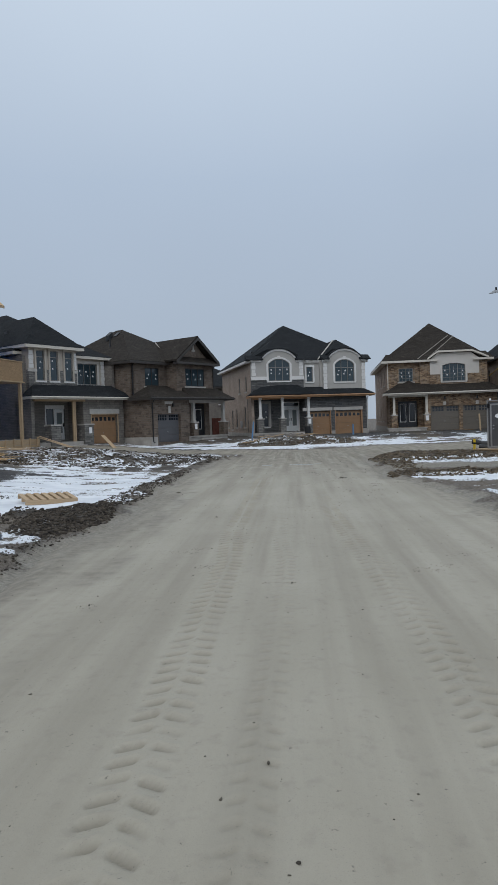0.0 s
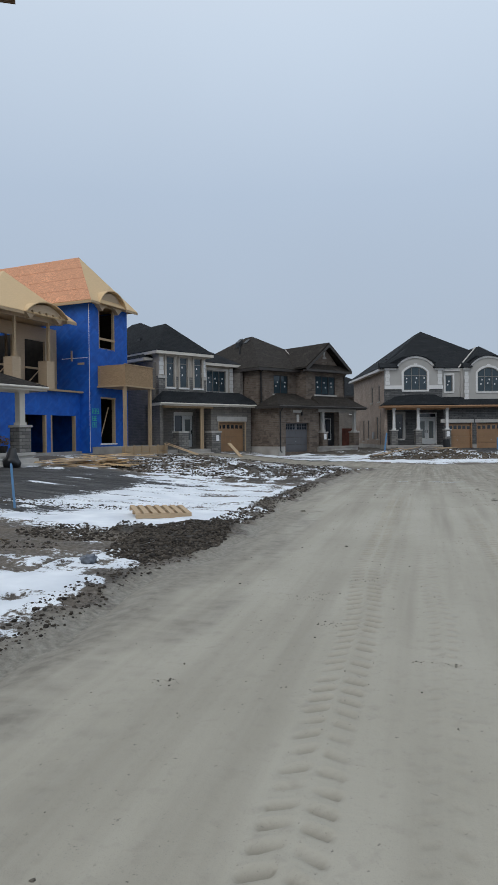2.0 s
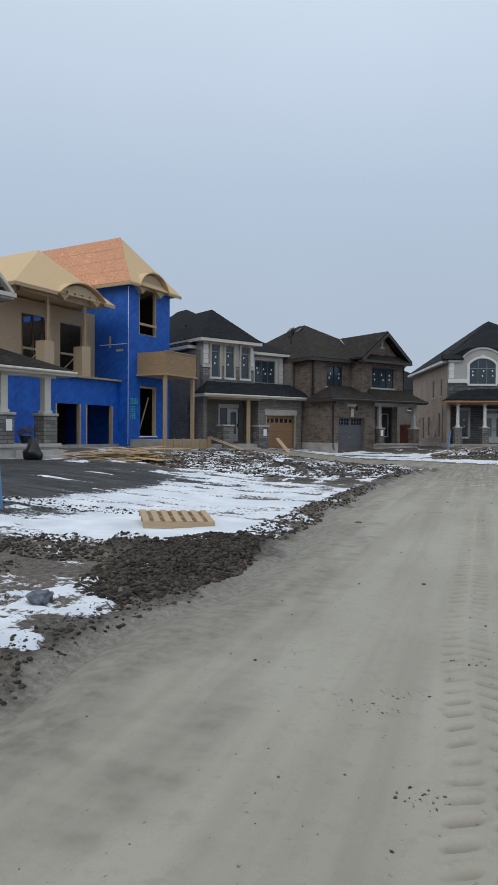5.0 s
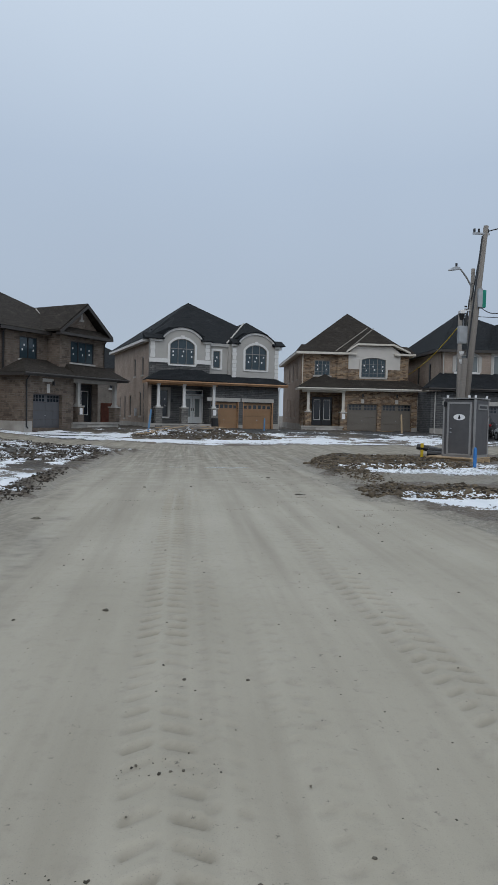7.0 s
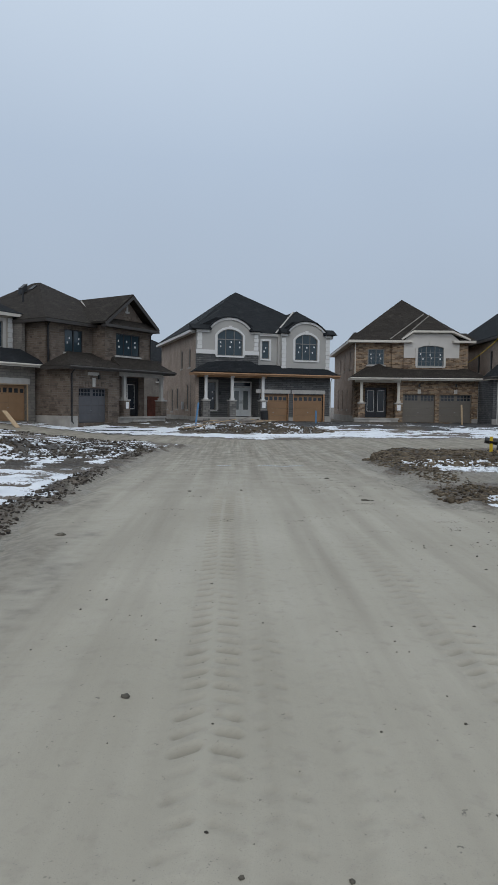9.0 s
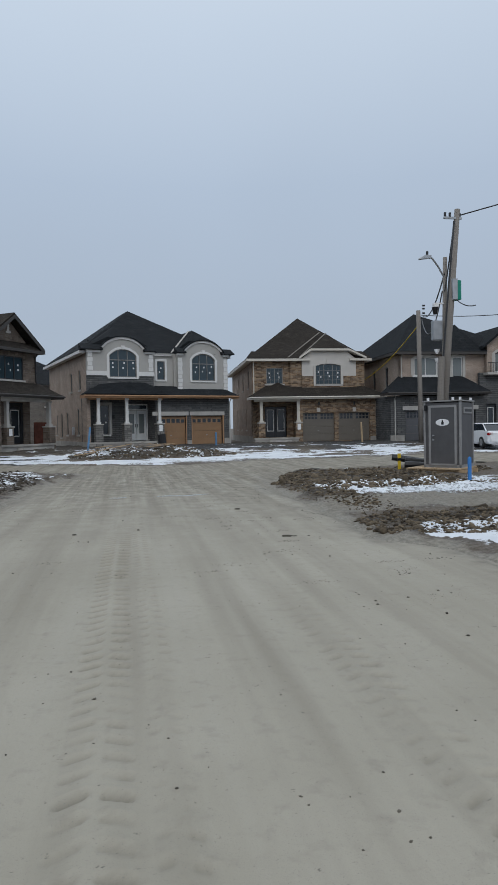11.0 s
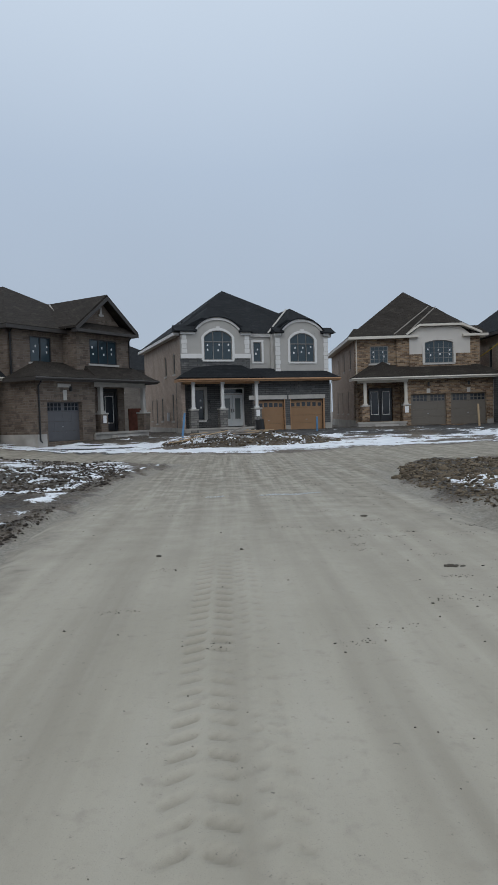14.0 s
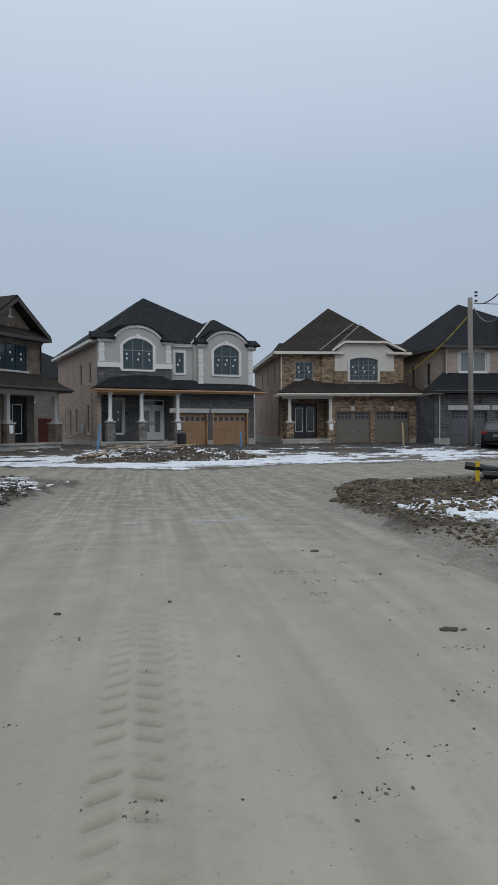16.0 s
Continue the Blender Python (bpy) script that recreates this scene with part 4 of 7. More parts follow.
def build_ground():
    xs = np.unique(np.concatenate([axis(-22, 30, 0.16, 2500), stretch((-9, -2, 0.07), (3.4, 10, 0.08))]))
    ys = np.unique(np.concatenate([axis(-6, 62, 0.16, 2500), stretch((5, 36, 0.08))]))
    gx, gy = np.meshgrid(xs, ys)
    fields = ground_fields(gx, gy)
    me = grid_mesh(xs, ys, ground_height(gx, gy, fields), "ground")
    s, berm, tar = fields[:3]
    edge = fields[5] + (fields[4] - 0.5) * 0.9
    wide = 0.25 + 1.6 * smooth((7.0 - gy) / 3.0)
    grit = np.maximum(smooth(1.0 + edge / wide), 0.75 * smooth((side_lane(gx, gy) + 0.2) / 0.5))
    grit = grit * (1 - np.clip(berm * 2.0, 0, 1) * (side_lane(gx, gy) < 0.1))
    paint_cover(me, np.clip(0.5 + 0.5 * s, 0, 1), np.clip(berm * 1.8, 0, 1), np.clip(0.5 + tar * 0.7, 0, 1), np.clip(grit, 0, 1))
    me.materials.append(ground_material())
    tagged(new("ground", me), "churned muddy lots with patches of melting snow", "ground", kind="structure")
    xs = stretch((-18, -4, 0.4), (-4, -0.5, 0.12), (-0.5, 1.2, 0.022), (1.2, 2.4, 0.03), (2.4, 6, 0.12), (6, 46, 0.4))
    ys = stretch((-8, 0.4, 0.16), (0.4, 13, 0.022), (13, 20, 0.03), (20, 47, 0.12))
    gx, gy = np.meshgrid(xs, ys)
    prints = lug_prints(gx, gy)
    inside = on_road(gx, gy)
    margin = 0.8 + 0.7 * (gx < 0) * smooth((20 - gy) / 8)
    dust = smooth((inside + (fractal(gx * 3.5, gy * 0.7, 1.3, 5) - 0.5) * 1.3 * margin + (fractal(gx, gy, 7.0, 6) - 0.5) * 1.1 - 0.1) / margin)
    me = grid_mesh(xs, ys, road_height(gx, gy, prints), "road", inside > -0.3)
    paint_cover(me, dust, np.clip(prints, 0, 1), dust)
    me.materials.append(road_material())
    tagged(new("road", me), "grey packed grit road with tyre lug prints", "road", kind="structure")


build_ground()


# ---- houses ----
def house_pose(x, y, a, z):
    return pose(x, y, z, 0, 0, a)


def notice_on(parent, u, v, z):
    part("notice", boxes((u - 0.13, u + 0.13, v - 0.02, v - 0.004, z - 0.22, z + 0.22)), STICKER, parent, "white paper notice")


def white_house():
    """Two storeys, grey stucco over dark ledge stone, two arched bays, double garage."""
    h = thing("house", house_pose(4.5, 57.57, 17.2, 0.48), "two-storey house with grey stucco, white arches and tan garage doors", "house", "houses on the bend")
    L, R0, D, E = -7.6, 3.0, 13.3, 6.7
    holes = [(1.9, 2.5, 4.1, 5.5), (4.6, 5.2, 4.1, 5.5), (2.6, 3.2, 0.9, 2.8), (6.2, 6.8, 0.9, 2.6), (8.3, 8.9, 0.7, 2.6), (10.2, 10.6, 0.9, 2.5)]
    shell(h, L, R0, 0.3, D, E, TAN_BRICK, holes_left=holes)
    for q in holes:
        side_window(h, *q, L)
    # lower storey: garage front and porch back wall
    bm = bmesh.new()
    wall_front(bm, -2.8, R0, -0.4, 3.5, -0.15, 0.3, [(-2.72, -0.5, -0.01, 2.15), (0.0, 2.44, -0.01, 2.15)])
    part("porch_cheek", boxes((-2.8, -2.6, 0.3, 1.85, -0.4, 3.5)), GREY_STONE, h)
    part("garage_wall", bm, GREY_STONE, h)
    each("lintel", [(-3.05, -0.3, -0.19, -0.1, 2.2, 2.48), (-0.18, 2.6, -0.19, -0.1, 2.2, 2.48)], PRECAST, h)
    garage_door(h, -2.72, 0.02, WOOD_DOOR, "arched", 2.22, label="tan panelled garage door")
    garage_door(h, 0.0, 0.02, WOOD_DOOR, "arched", label="tan panelled garage door")
    each("door_jamb", [(2.44, 2.56, -0.17, 0.06, 0, 2.2), (-0.06, 0, -0.17, 0.06, 0, 2.2), (-0.5, -0.44, -0.17, 0.06, 0, 2.2)], BARE_FASCIA, h)
    each("base_course", [(2.58, 3.04, -0.2, -0.1, -0.4, 0.5), (-0.42, -0.08, -0.2, -0.1, -0.4, 0.4)], CONCRETE, h)
    bm = bmesh.new()
    wall_front(bm, L, -2.8, -0.4, 3.5, 1.6, 1.85, [(-4.5, -2.82, 0.42, 3.1), (-6.35, -5.7, 0.9, 3.0)])
    part("porch_wall", bm, GREY_STONE, h)
    entry_door(h, -4.4, -2.9, 0.44, 2.62, 1.68, WHITE_DOOR)
    part("door_frame", boxes((-4.5, -4.4, 1.6, 1.75, 0.42, 3.1), (-4.4, -2.9, 1.6, 1.75, 2.64, 2.74), (-4.4, -2.9, 1.6, 1.75, 3.0, 3.1), (-2.9, -2.82, 1.6, 1.75, 0.42, 3.1)), WHITE_TRIM, h)
    part("transom_pane", boxes((-4.4, -2.9, 1.68, 1.7, 2.74, 3.0)), PANE, h)
    window(h, -6.35, -5.7, 0.9, 3.0, 1.6, 1, 1, BRONZE_FRAME, trim=STUCCO, tw=0.2)
    part("porch_slab", boxes((L, -2.82, -0.45, 1.6, -0.4, 0.36), (L - 0.02, -2.84, -0.5, -0.44, 0.28, 0.4)), CONCRETE, h)
    each("step", [(-4.8, -3.2, -0.85, -0.5, -0.4, 0.22), (-4.9, -3.1, -1.2, -0.85, -0.4, 0.05)], PRECAST, h)
    for u in (-6.95, -4.95, -2.55):
        column(h, u, -0.23, -0.2, 1.66, 3.42, PIER_STONE, WHITE_TRIM, PRECAST)
    notice_on(h, -2.55, -0.5, 1.3)
    part("porch_beam", boxes((L, -2.3, -0.36, -0.12, 3.3, 3.5)), BARE_FASCIA, h)
    skirt_roof(h, L - 0.45, R0 + 0.5, -0.85, 3.62, 0.35, 4.35, BLACK_SHINGLE, BARE_FASCIA)
    part("porch_gable_roof", hull([(-8.0, -0.95, 3.66), (-2.15, -0.95, 3.66), (-8.0, 0.3, 3.66), (-2.15, 0.3, 3.66), (-8.0, -0.95, 3.7), (-2.15, -0.95, 3.7), (-6.4, 0.3, 4.62), (-3.9, 0.3, 4.82), (-4.3, 0.3, 4.82)]), BLACK_SHINGLE, h)
    # upper storey: two bays and the recess between them
    for u0, u1, w0, w1, zs, zt, z_lo in ((L, -2.85, -6.05, -4.1, 4.9, 6.85, 5.25), (-1.0, R0, 0.1, 1.95, 4.75, 6.75, 3.6)):
        bm = bmesh.new()
        wall_front(bm, u0, u1, z_lo if z_lo > 4 else 3.6, E, 0.0, 0.3, [(w0, w1, zs, E)])
        part("bay_wall", bm, STUCCO, h)
        c, half = (w0 + w1) / 2, 1.5
        rise = 0.72
        bm = bmesh.new()
        spandrel(bm, w0, w1, zs, zt, 0.45, 0.0, 0.3)
        top = arc(c - half, c + half, E + 0.12, rise, 20)
        for a, b in zip(top, top[1:]):
            if min(a[1], b[1]) > E + 0.02:
                foot = zt if w0 <= (a[0] + b[0]) / 2 <= w1 else E
                prism(bm, [(a[0], foot), (b[0], foot), b, a], 0.0, 0.3)
        part("bay_head", bm, STUCCO, h)
        window(h, w0, w1, zs, zt, 0.0, 3, 1, BRONZE_FRAME, PANE_BLUE, rise=0.45, trim=WHITE_TRIM, tw=0.17, transom=zt - 0.75, muntins=0)
        eyebrow(h, c - half, c + half, E + 0.12, rise, 0.0, 3.2, WHITE_TRIM, BLACK_SHINGLE)
        each("frieze", [(u0 - 0.06, c - half - 0.1, -0.14, 0.02, E - 0.14, E + 0.02), (c + half + 0.1, u1 + 0.06, -0.14, 0.02, E - 0.14, E + 0.02)], WHITE_TRIM, h)
    bm = bmesh.new()
    wall_front(bm, L, -2.85, 3.6, 5.25, 0.004, 0.3, [(-6.05, -4.1, 4.9, 5.25)])
    part("bay_base", bm, GREY_STONE, h)
    each("belt_course", [(L - 0.04, -6.2, -0.06, 0.02, 5.0, 5.3), (-3.95, -2.8, -0.06, 0.02, 5.0, 5.3)], WHITE_TRIM, h)
    bm = bmesh.new()
    wall_front(bm, -2.85, -1.0, 3.6, E, 0.5, 0.75, [(-2.42, -1.82, 4.8, 6.15)])
    part("recess_wall", bm, STUCCO, h)
    each("bay_cheek", [(-2.85, -2.65, 0.3, 0.5, 3.6, E), (-1.2, -1.0, 0.3, 0.5, 3.6, E)], STUCCO, h)
    window(h, -2.42, -1.82, 4.8, 6.15, 0.5, 1, 1, BRONZE_FRAME, PANE_BLUE, trim=WHITE_TRIM, tw=0.15)
    each("frieze", [(-2.8, -1.05, 0.34, 0.52, E - 0.14, E + 0.02)], WHITE_TRIM, h)
    for u0, u1 in ((L - 0.45, -6.55), (-3.6, -2.75), (-1.12, -0.42), (2.42, R0 + 0.45)):
        part("eave_return", hull([(u0, -0.35, E + 0.03), (u1, -0.35, E + 0.03), (u0, 0.4, E + 0.03), (u1, 0.4, E + 0.03), (u0, 0.4, E + 0.5), (u1, 0.4, E + 0.5), (u0, -0.35, E + 0.08), (u1, -0.35, E + 0.08)]), BLACK_SHINGLE, h)
    quoins(h, -7.38, 5.35, 6.5, 0.0)
    quoins(h, -3.05, 5.35, 6.5, 0.0)
    quoins(h, -0.82, 4.0, 6.5, 0.0)
    quoins(h, 2.82, 4.0, 6.5, 0.0)
    hip_roof(h, L, R0, 0.78, D, E, 3.95, BLACK_SHINGLE, WHITE_TRIM, ridge=[(-2.8, 6.1, E + 3.95), (-2.8, 7.9, E + 3.95)])
    part("bay_roof", hull([(-1.35, 0.32, E + 0.03), (3.4, 0.32, E + 0.03), (0.0, 0.32, E + 1.0), (2.1, 0.32, E + 1.0), (-1.35, 4.5, E + 0.03), (3.4, 4.5, E + 0.03), (1.0, 2.0, 8.75), (1.0, 4.5, 8.75)]), BLACK_SHINGLE, h)
    part("bay_roof", hull([(L - 0.4, 0.32, E + 0.03), (-2.4, 0.32, E + 0.03), (-6.1, 0.32, E + 1.0), (-4.1, 0.32, E + 1.0), (L - 0.4, 4.5, E + 0.03), (-2.4, 4.5, E + 0.03), (-5.1, 2.0, 8.7), (-5.1, 4.5, 8.7)]), BLACK_SHINGLE, h)
    part("valley_flashing", hull([(-1.4, 0.34, E + 0.12), (-1.27, 0.34, E + 0.12), (0.7, 2.1, 8.72), (0.83, 2.1, 8.72), (0.76, 2.1, 8.6), (-1.33, 0.34, E + 0.02)]), PRECAST, h)
    downpipe(h, R0 + 0.05, -0.1, 0.0, 3.4, PRECAST)
    for v in (3.2, 6.0):
        roof_vent(h, L + 0.9, v, E + 1.15)
    part("meter_box", boxes((L - 0.16, L - 0.03, 3.9, 4.25, 0.9, 1.5)), STEEL, h)
    wall_lamp(h, -5.4, 1.6, 2.2)


def buff_house():
    """Two storeys of buff brick with a stucco bay under a clipped gable, taupe double garage."""
    h = thing("house", house_pose(12.88, 57.45, -2.8, 0.62), "two-storey buff brick house with brown roof and taupe garage doors", "house", "houses on the bend")
    L, R0, D, E = -3.65, 5.8, 15.5, 6.25
    holes = [(3.0, 3.6, 4.2, 5.6), (6.5, 7.1, 4.2, 5.6), (9.8, 10.4, 4.2, 5.4), (4.5, 5.0, 0.9, 2.6), (7.8, 8.3, 0.9, 2.6), (11.0, 11.5, 0.9, 2.6)]
    shell(h, L, 5.1, 1.1, D, E, TAN_BRICK, holes_left=holes)
    for q in holes:
        side_window(h, *q, L)
    bm = bmesh.new()
    wall_front(bm, -0.4, R0, -0.5, 3.2, -0.15, 0.3, [(0.0, 2.44, -0.01, 2.13), (2.76, 5.2, -0.01, 2.13)])
    wall_side(bm, 0.3, 1.6, -0.5, 3.2, -0.4, -0.15)
    part("garage_wall", bm, ORANGE_BRICK, h)
    part("side_wall", boxes((R0 - 0.25, R0, 0.3, 6.0, -0.5, 3.2)), ORANGE_BRICK, h)
    for u in (0.0, 2.76):
        garage_door(h, u, 0.03, TAUPE_DOOR, "squares", label="taupe panelled garage door")
        each("soldier_brick", [*[(u - 0.1 + k * 0.12, u + 0.008 + k * 0.12, -0.165, -0.1, 2.2, 2.43) for k in range(22)]], ORANGE_BRICK, h)
        each("keystone", [(u + 1.1, u + 1.34, -0.19, -0.1, 2.18, 2.5)], PRECAST, h)
        wall_lamp(h, u + 1.22, -0.15, 2.85)
    each("base_course", [(5.24, R0 + 0.03, -0.2, -0.1, -0.5, 0.3)], CONCRETE, h)
    bm = bmesh.new()
    wall_front(bm, L, -0.4, -0.5, 3.2, 1.6, 1.85, [(-2.65, -0.9, 0.3, 2.7)])
    wall_side(bm, 1.1, 1.6, -0.5, 3.2, L, L + 0.25)
    part("porch_wall", bm, ORANGE_BRICK, h)
    entry_door(h, -2.6, -0.95, 0.32, 2.66, 1.7, BLACK_DOOR, pane=PANE)
    part("porch_slab", boxes((L - 0.05, -0.4, -0.45, 1.6, -0.5, 0.25), (L - 0.1, -0.35, -0.5, -0.4, 0.18, 0.3)), CONCRETE, h)
    each("step", [(-2.6, -1.0, -0.8, -0.5, -0.5, 0.12)], PRECAST, h)
    for u in (-3.15, -0.33):
        column(h, u, -0.07, -0.2, 1.46, 3.15, ORANGE_BRICK, CREAM_TRIM, PRECAST, 0.5, 0.2)
    notice_on(h, -0.33, -0.33, 1.1)
    part("porch_beam", boxes((L, -0.2, -0.2, 0.05, 3.0, 3.2)), CREAM_TRIM, h)
    skirt_roof(h, L - 0.45, R0 + 0.55, -0.75, 3.35, 0.95, 4.25, BROWN_SHINGLE, CREAM_TRIM)
    part("porch_gable_roof", hull([(L - 0.4, -0.85, 3.38), (0.1, -0.85, 3.38), (L - 0.4, 0.95, 3.38), (0.1, 0.95, 3.38), (-1.75, 0.95, 4.5), (-1.65, 0.95, 4.5)]), BROWN_SHINGLE, h)
    # upper storey
    bm = bmesh.new()
    wall_front(bm, L, -0.75, 3.4, E, 0.93, 1.2, [(-2.57, -1.3, 4.4, 5.62)])
    part("upper_wall", bm, ORANGE_BRICK, h)
    part("brick_pier", boxes((-0.75, 0.15, 0.72, 1.2, 3.4, E)), ORANGE_BRICK, h)
    part("brick_pier", boxes((4.4, 5.1, 0.74, 1.2, 3.4, E)), ORANGE_BRICK, h)
    window(h, -2.57, -1.3, 4.4, 5.62, 0.93, 2, 1, BRONZE_FRAME, PANE_BLUE, sill=PRECAST, muntins=4)
    bm = bmesh.new()
    wall_front(bm, 0.15, 4.4, 4.95, E, 0.65, 0.9, [(1.2, 3.2, 4.95, 5.9)])
    prism(bm, [(0.15, E), (4.4, E), (4.4, E + 0.05), (3.7, E + 0.58), (0.85, E + 0.58), (0.15, E + 0.05)], 0.65, 0.9)
    spandrel(bm, 1.2, 3.2, 4.95, 5.9, 0.18, 0.65, 0.9)
    part("stucco_bay", bm, PALE_STUCCO, h)
    bm = bmesh.new()
    wall_front(bm, 0.13, 4.42, 3.4, 4.95, 0.6, 0.9, [(1.2, 3.2, 4.3, 4.95)])
    part("bay_base", bm, ORANGE_BRICK, h)
    window(h, 1.2, 3.2, 4.3, 5.9, 0.62, 3, 1, BRONZE_FRAME, PANE_BLUE, rise=0.18, trim=PALE_STUCCO, tw=0.16, sill=PRECAST, muntins=4)
    hip_roof(h, L, 5.1, 1.45, D, E, 3.9, BROWN_SHINGLE, CREAM_TRIM, 0.5, ridge=[(0.95, 6.0, E + 4.0), (0.95, 11.2, E + 4.0)])
    for u0, u1 in ((L - 0.5, 0.15), (4.4, 5.6)):
        part("eave_roof", hull([(u0, 0.4, E + 0.03), (u1, 0.4, E + 0.03), (u0, 1.3, E + 0.03), (u1, 1.3, E + 0.03), (u0 + (0.5 if u0 < -1 else 0), 1.3, E + 0.68), (u1 - (0.5 if u1 > 5 else 0), 1.3, E + 0.68)]), BROWN_SHINGLE, h)
        part("eave_fascia", boxes((u0, u1, 0.38, 0.43, E - 0.16, E + 0.025), (u0, u1, 0.43, 0.92, E - 0.14, E - 0.12)), CREAM_TRIM, h)
    part("bay_roof", hull([(-0.1, 0.92, E + 0.03), (5.3, 0.92, E + 0.03), (-0.1, 5, E + 0.03), (5.3, 5, E + 0.03), (0.8, 0.92, E + 0.76), (3.8, 0.92, E + 0.76), (2.7, 3.0, 8.5), (2.7, 5, 8.5)]), BROWN_SHINGLE, h)
    bm = bmesh.new()
    for a, b in (((-0.08, E), (0.82, E + 0.62)), ((0.82, E + 0.62), (3.78, E + 0.62)), ((3.78, E + 0.62), (5.15, E))):
        prism(bm, [a, b, (b[0], b[1] + 0.15), (a[0], a[1] + 0.15)], 0.3, 0.95)
    box(bm, -0.3, 0.75, 0.35, 0.66, E - 0.14, E + 0.02)
    box(bm, 3.85, 5.3, 0.35, 0.66, E - 0.14, E + 0.02)
    part("gable_trim", bm, CREAM_TRIM, h)
    for a, b in (((0.0, 0.5, E + 0.2), (2.6, 2.9, 8.55)), ((-0.95, 0.5, E + 0.12), (2.25, 3.6, 8.7))):
        part("valley_flashing", hull([(a[0] - 0.06, a[1], a[2]), (a[0] + 0.06, a[1], a[2]), (b[0] - 0.06, b[1], b[2]), (b[0] + 0.06, b[1], b[2]), (a[0], a[1], a[2] + 0.05), (b[0], b[1], b[2] + 0.05)]), VALLEY_METAL, h)
    downpipe(h, L + 0.1, 0.93, 3.6, E - 0.1, CREAM_TRIM)
    downpipe(h, R0 - 0.1, -0.15, 0.0, 3.2, CREAM_TRIM)
    for v in (3.0, 4.0):
        roof_vent(h, L + 0.7, v, E + 0.85)


def brown_house():
    """Two storeys of mixed brown brick with a front gable, charcoal single garage."""
    h = thing("house", house_pose(-9.48, 47.2, 55.7, 0.56), "two-storey dark brown brick house with charcoal garage door", "house", "houses on the bend")
    L, R0, D, E = -0.7, 7.75, 13.0, 6.25
    shell(h, L, R0, 1.85, D, E, BROWN_BRICK)
    bm = bmesh.new()
    wall_front(bm, L, 3.45, -0.5, 3.25, -0.15, 0.25, [(0.0, 2.44, -0.01, 2.13)])
    wall_side(bm, 0.25, 1.85, -0.5, 3.25, L, L + 0.25)
    wall_side(bm, 0.25, 1.6, -0.5, 3.25, 3.2, 3.45)
    part("garage_wall", bm, BROWN_BRICK, h)
    garage_door(h, 0.0, 0.1, GREY_DOOR, "squares", label="charcoal panelled garage door")
    each("soldier_brick", [*[(-0.05 + k * 0.12, 0.055 + k * 0.12, -0.165, -0.1, 2.2, 2.5) for k in range(22)]], BROWN_BRICK, h)
    each("keystone", [(1.1, 1.34, -0.19, -0.1, 2.2, 2.75)], PRECAST, h)
    part("address_plate", boxes((0.75, 1.65, -0.18, -0.1, 2.9, 3.1)), PRECAST, h)
    wall_lamp(h, 1.6, -0.15, 2.85)
    each("base_course", [(L - 0.03, -0.12, -0.2, -0.1, -0.5, 0.42), (L - 0.04, L + 0.1, -0.1, 1.9, -0.5, 0.42)], CONCRETE, h)
    bm = bmesh.new()
    wall_front(bm, 3.45, R0, -0.5, 3.25, 1.6, 1.85, [(5.7, 7.15, 0.35, 3.0)])
    part("porch_wall", bm, BROWN_BRICK, h)
    entry_door(h, 5.95, 6.95, 0.38, 2.75, 1.68, BLACK_DOOR, 1, PANE)
    part("door_frame", boxes((5.7, 5.93, 1.66, 1.8, 0.35, 3.0), (6.97, 7.15, 1.66, 1.8, 0.35, 3.0), (5.93, 6.97, 1.66, 1.8, 2.77, 3.0)), BLACK_DOOR, h)
    part("porch_slab", boxes((3.3, R0 + 0.15, -0.25, 1.6, -0.5, 0.3), (3.3, R0 + 0.2, -0.32, -0.2, 0.24, 0.36)), CONCRETE, h)
    each("step", [(4.6, 6.6, -0.75, -0.3, -0.5, 0.14)], PRECAST, h)
    for u in (4.2, 7.9):
        column(h, u, 0.15, -0.3, 1.48, 3.1, BROWN_BRICK, PRECAST, PRECAST, 0.55, 0.22)
    notice_on(h, 4.2, -0.13, 1.1)
    part("porch_beam", boxes((3.4, R0 + 0.2, 0.0, 0.25, 3.0, 3.25)), PRECAST, h)
    part("leaning_board", boxes((8.25, 9.5, 1.7, 1.76, -0.4, 1.75)), RUST, h)
    skirt_roof(h, L - 0.5, R0 + 0.7, -0.7, 3.4, 1.85, 4.45, BROWN_SHINGLE, BROWN_TRIM)
    part("porch_gable_roof", hull([(3.3, -0.6, 3.42), (R0 + 0.7, -0.6, 3.42), (3.3, 0.7, 3.42), (R0 + 0.7, 0.7, 3.42), (3.6, 0.7, 4.25), (R0 - 0.1, 0.7, 4.25)]), BROWN_SHINGLE, h)
    bm = bmesh.new()
    wall_front(bm, L, 3.2, 3.4, E, 1.85, 2.1, [(0.68, 2.17, 4.38, 5.82)])
    part("upper_wall", bm, BROWN_BRICK, h)
    window(h, 0.68, 2.17, 4.38, 5.82, 1.85, 2, 1, DARK_FRAME, PANE_BLUE, sill=PRECAST, bar=0.08)
    bm = bmesh.new()
    wall_front(bm, 3.0, 7.35, 3.4, E + 0.1, 0.68, 0.95, [(4.0, 6.25, 4.37, 5.82)])
    wall_side(bm, 0.95, 2.1, 3.4, E, 3.0, 3.25)
    wall_side(bm, 0.95, 2.1, 3.4, E, 7.1, 7.35)
    prism(bm, [(3.55, E + 0.5), (6.6, E + 0.5), (5.07, E + 1.85)], 0.72, 0.95)
    part("gable_bay", bm, BROWN_BRICK, h)
    window(h, 4.0, 6.25, 4.37, 5.82, 0.68, 3, 1, DARK_FRAME, PANE_BLUE, sill=PRECAST, bar=0.09)
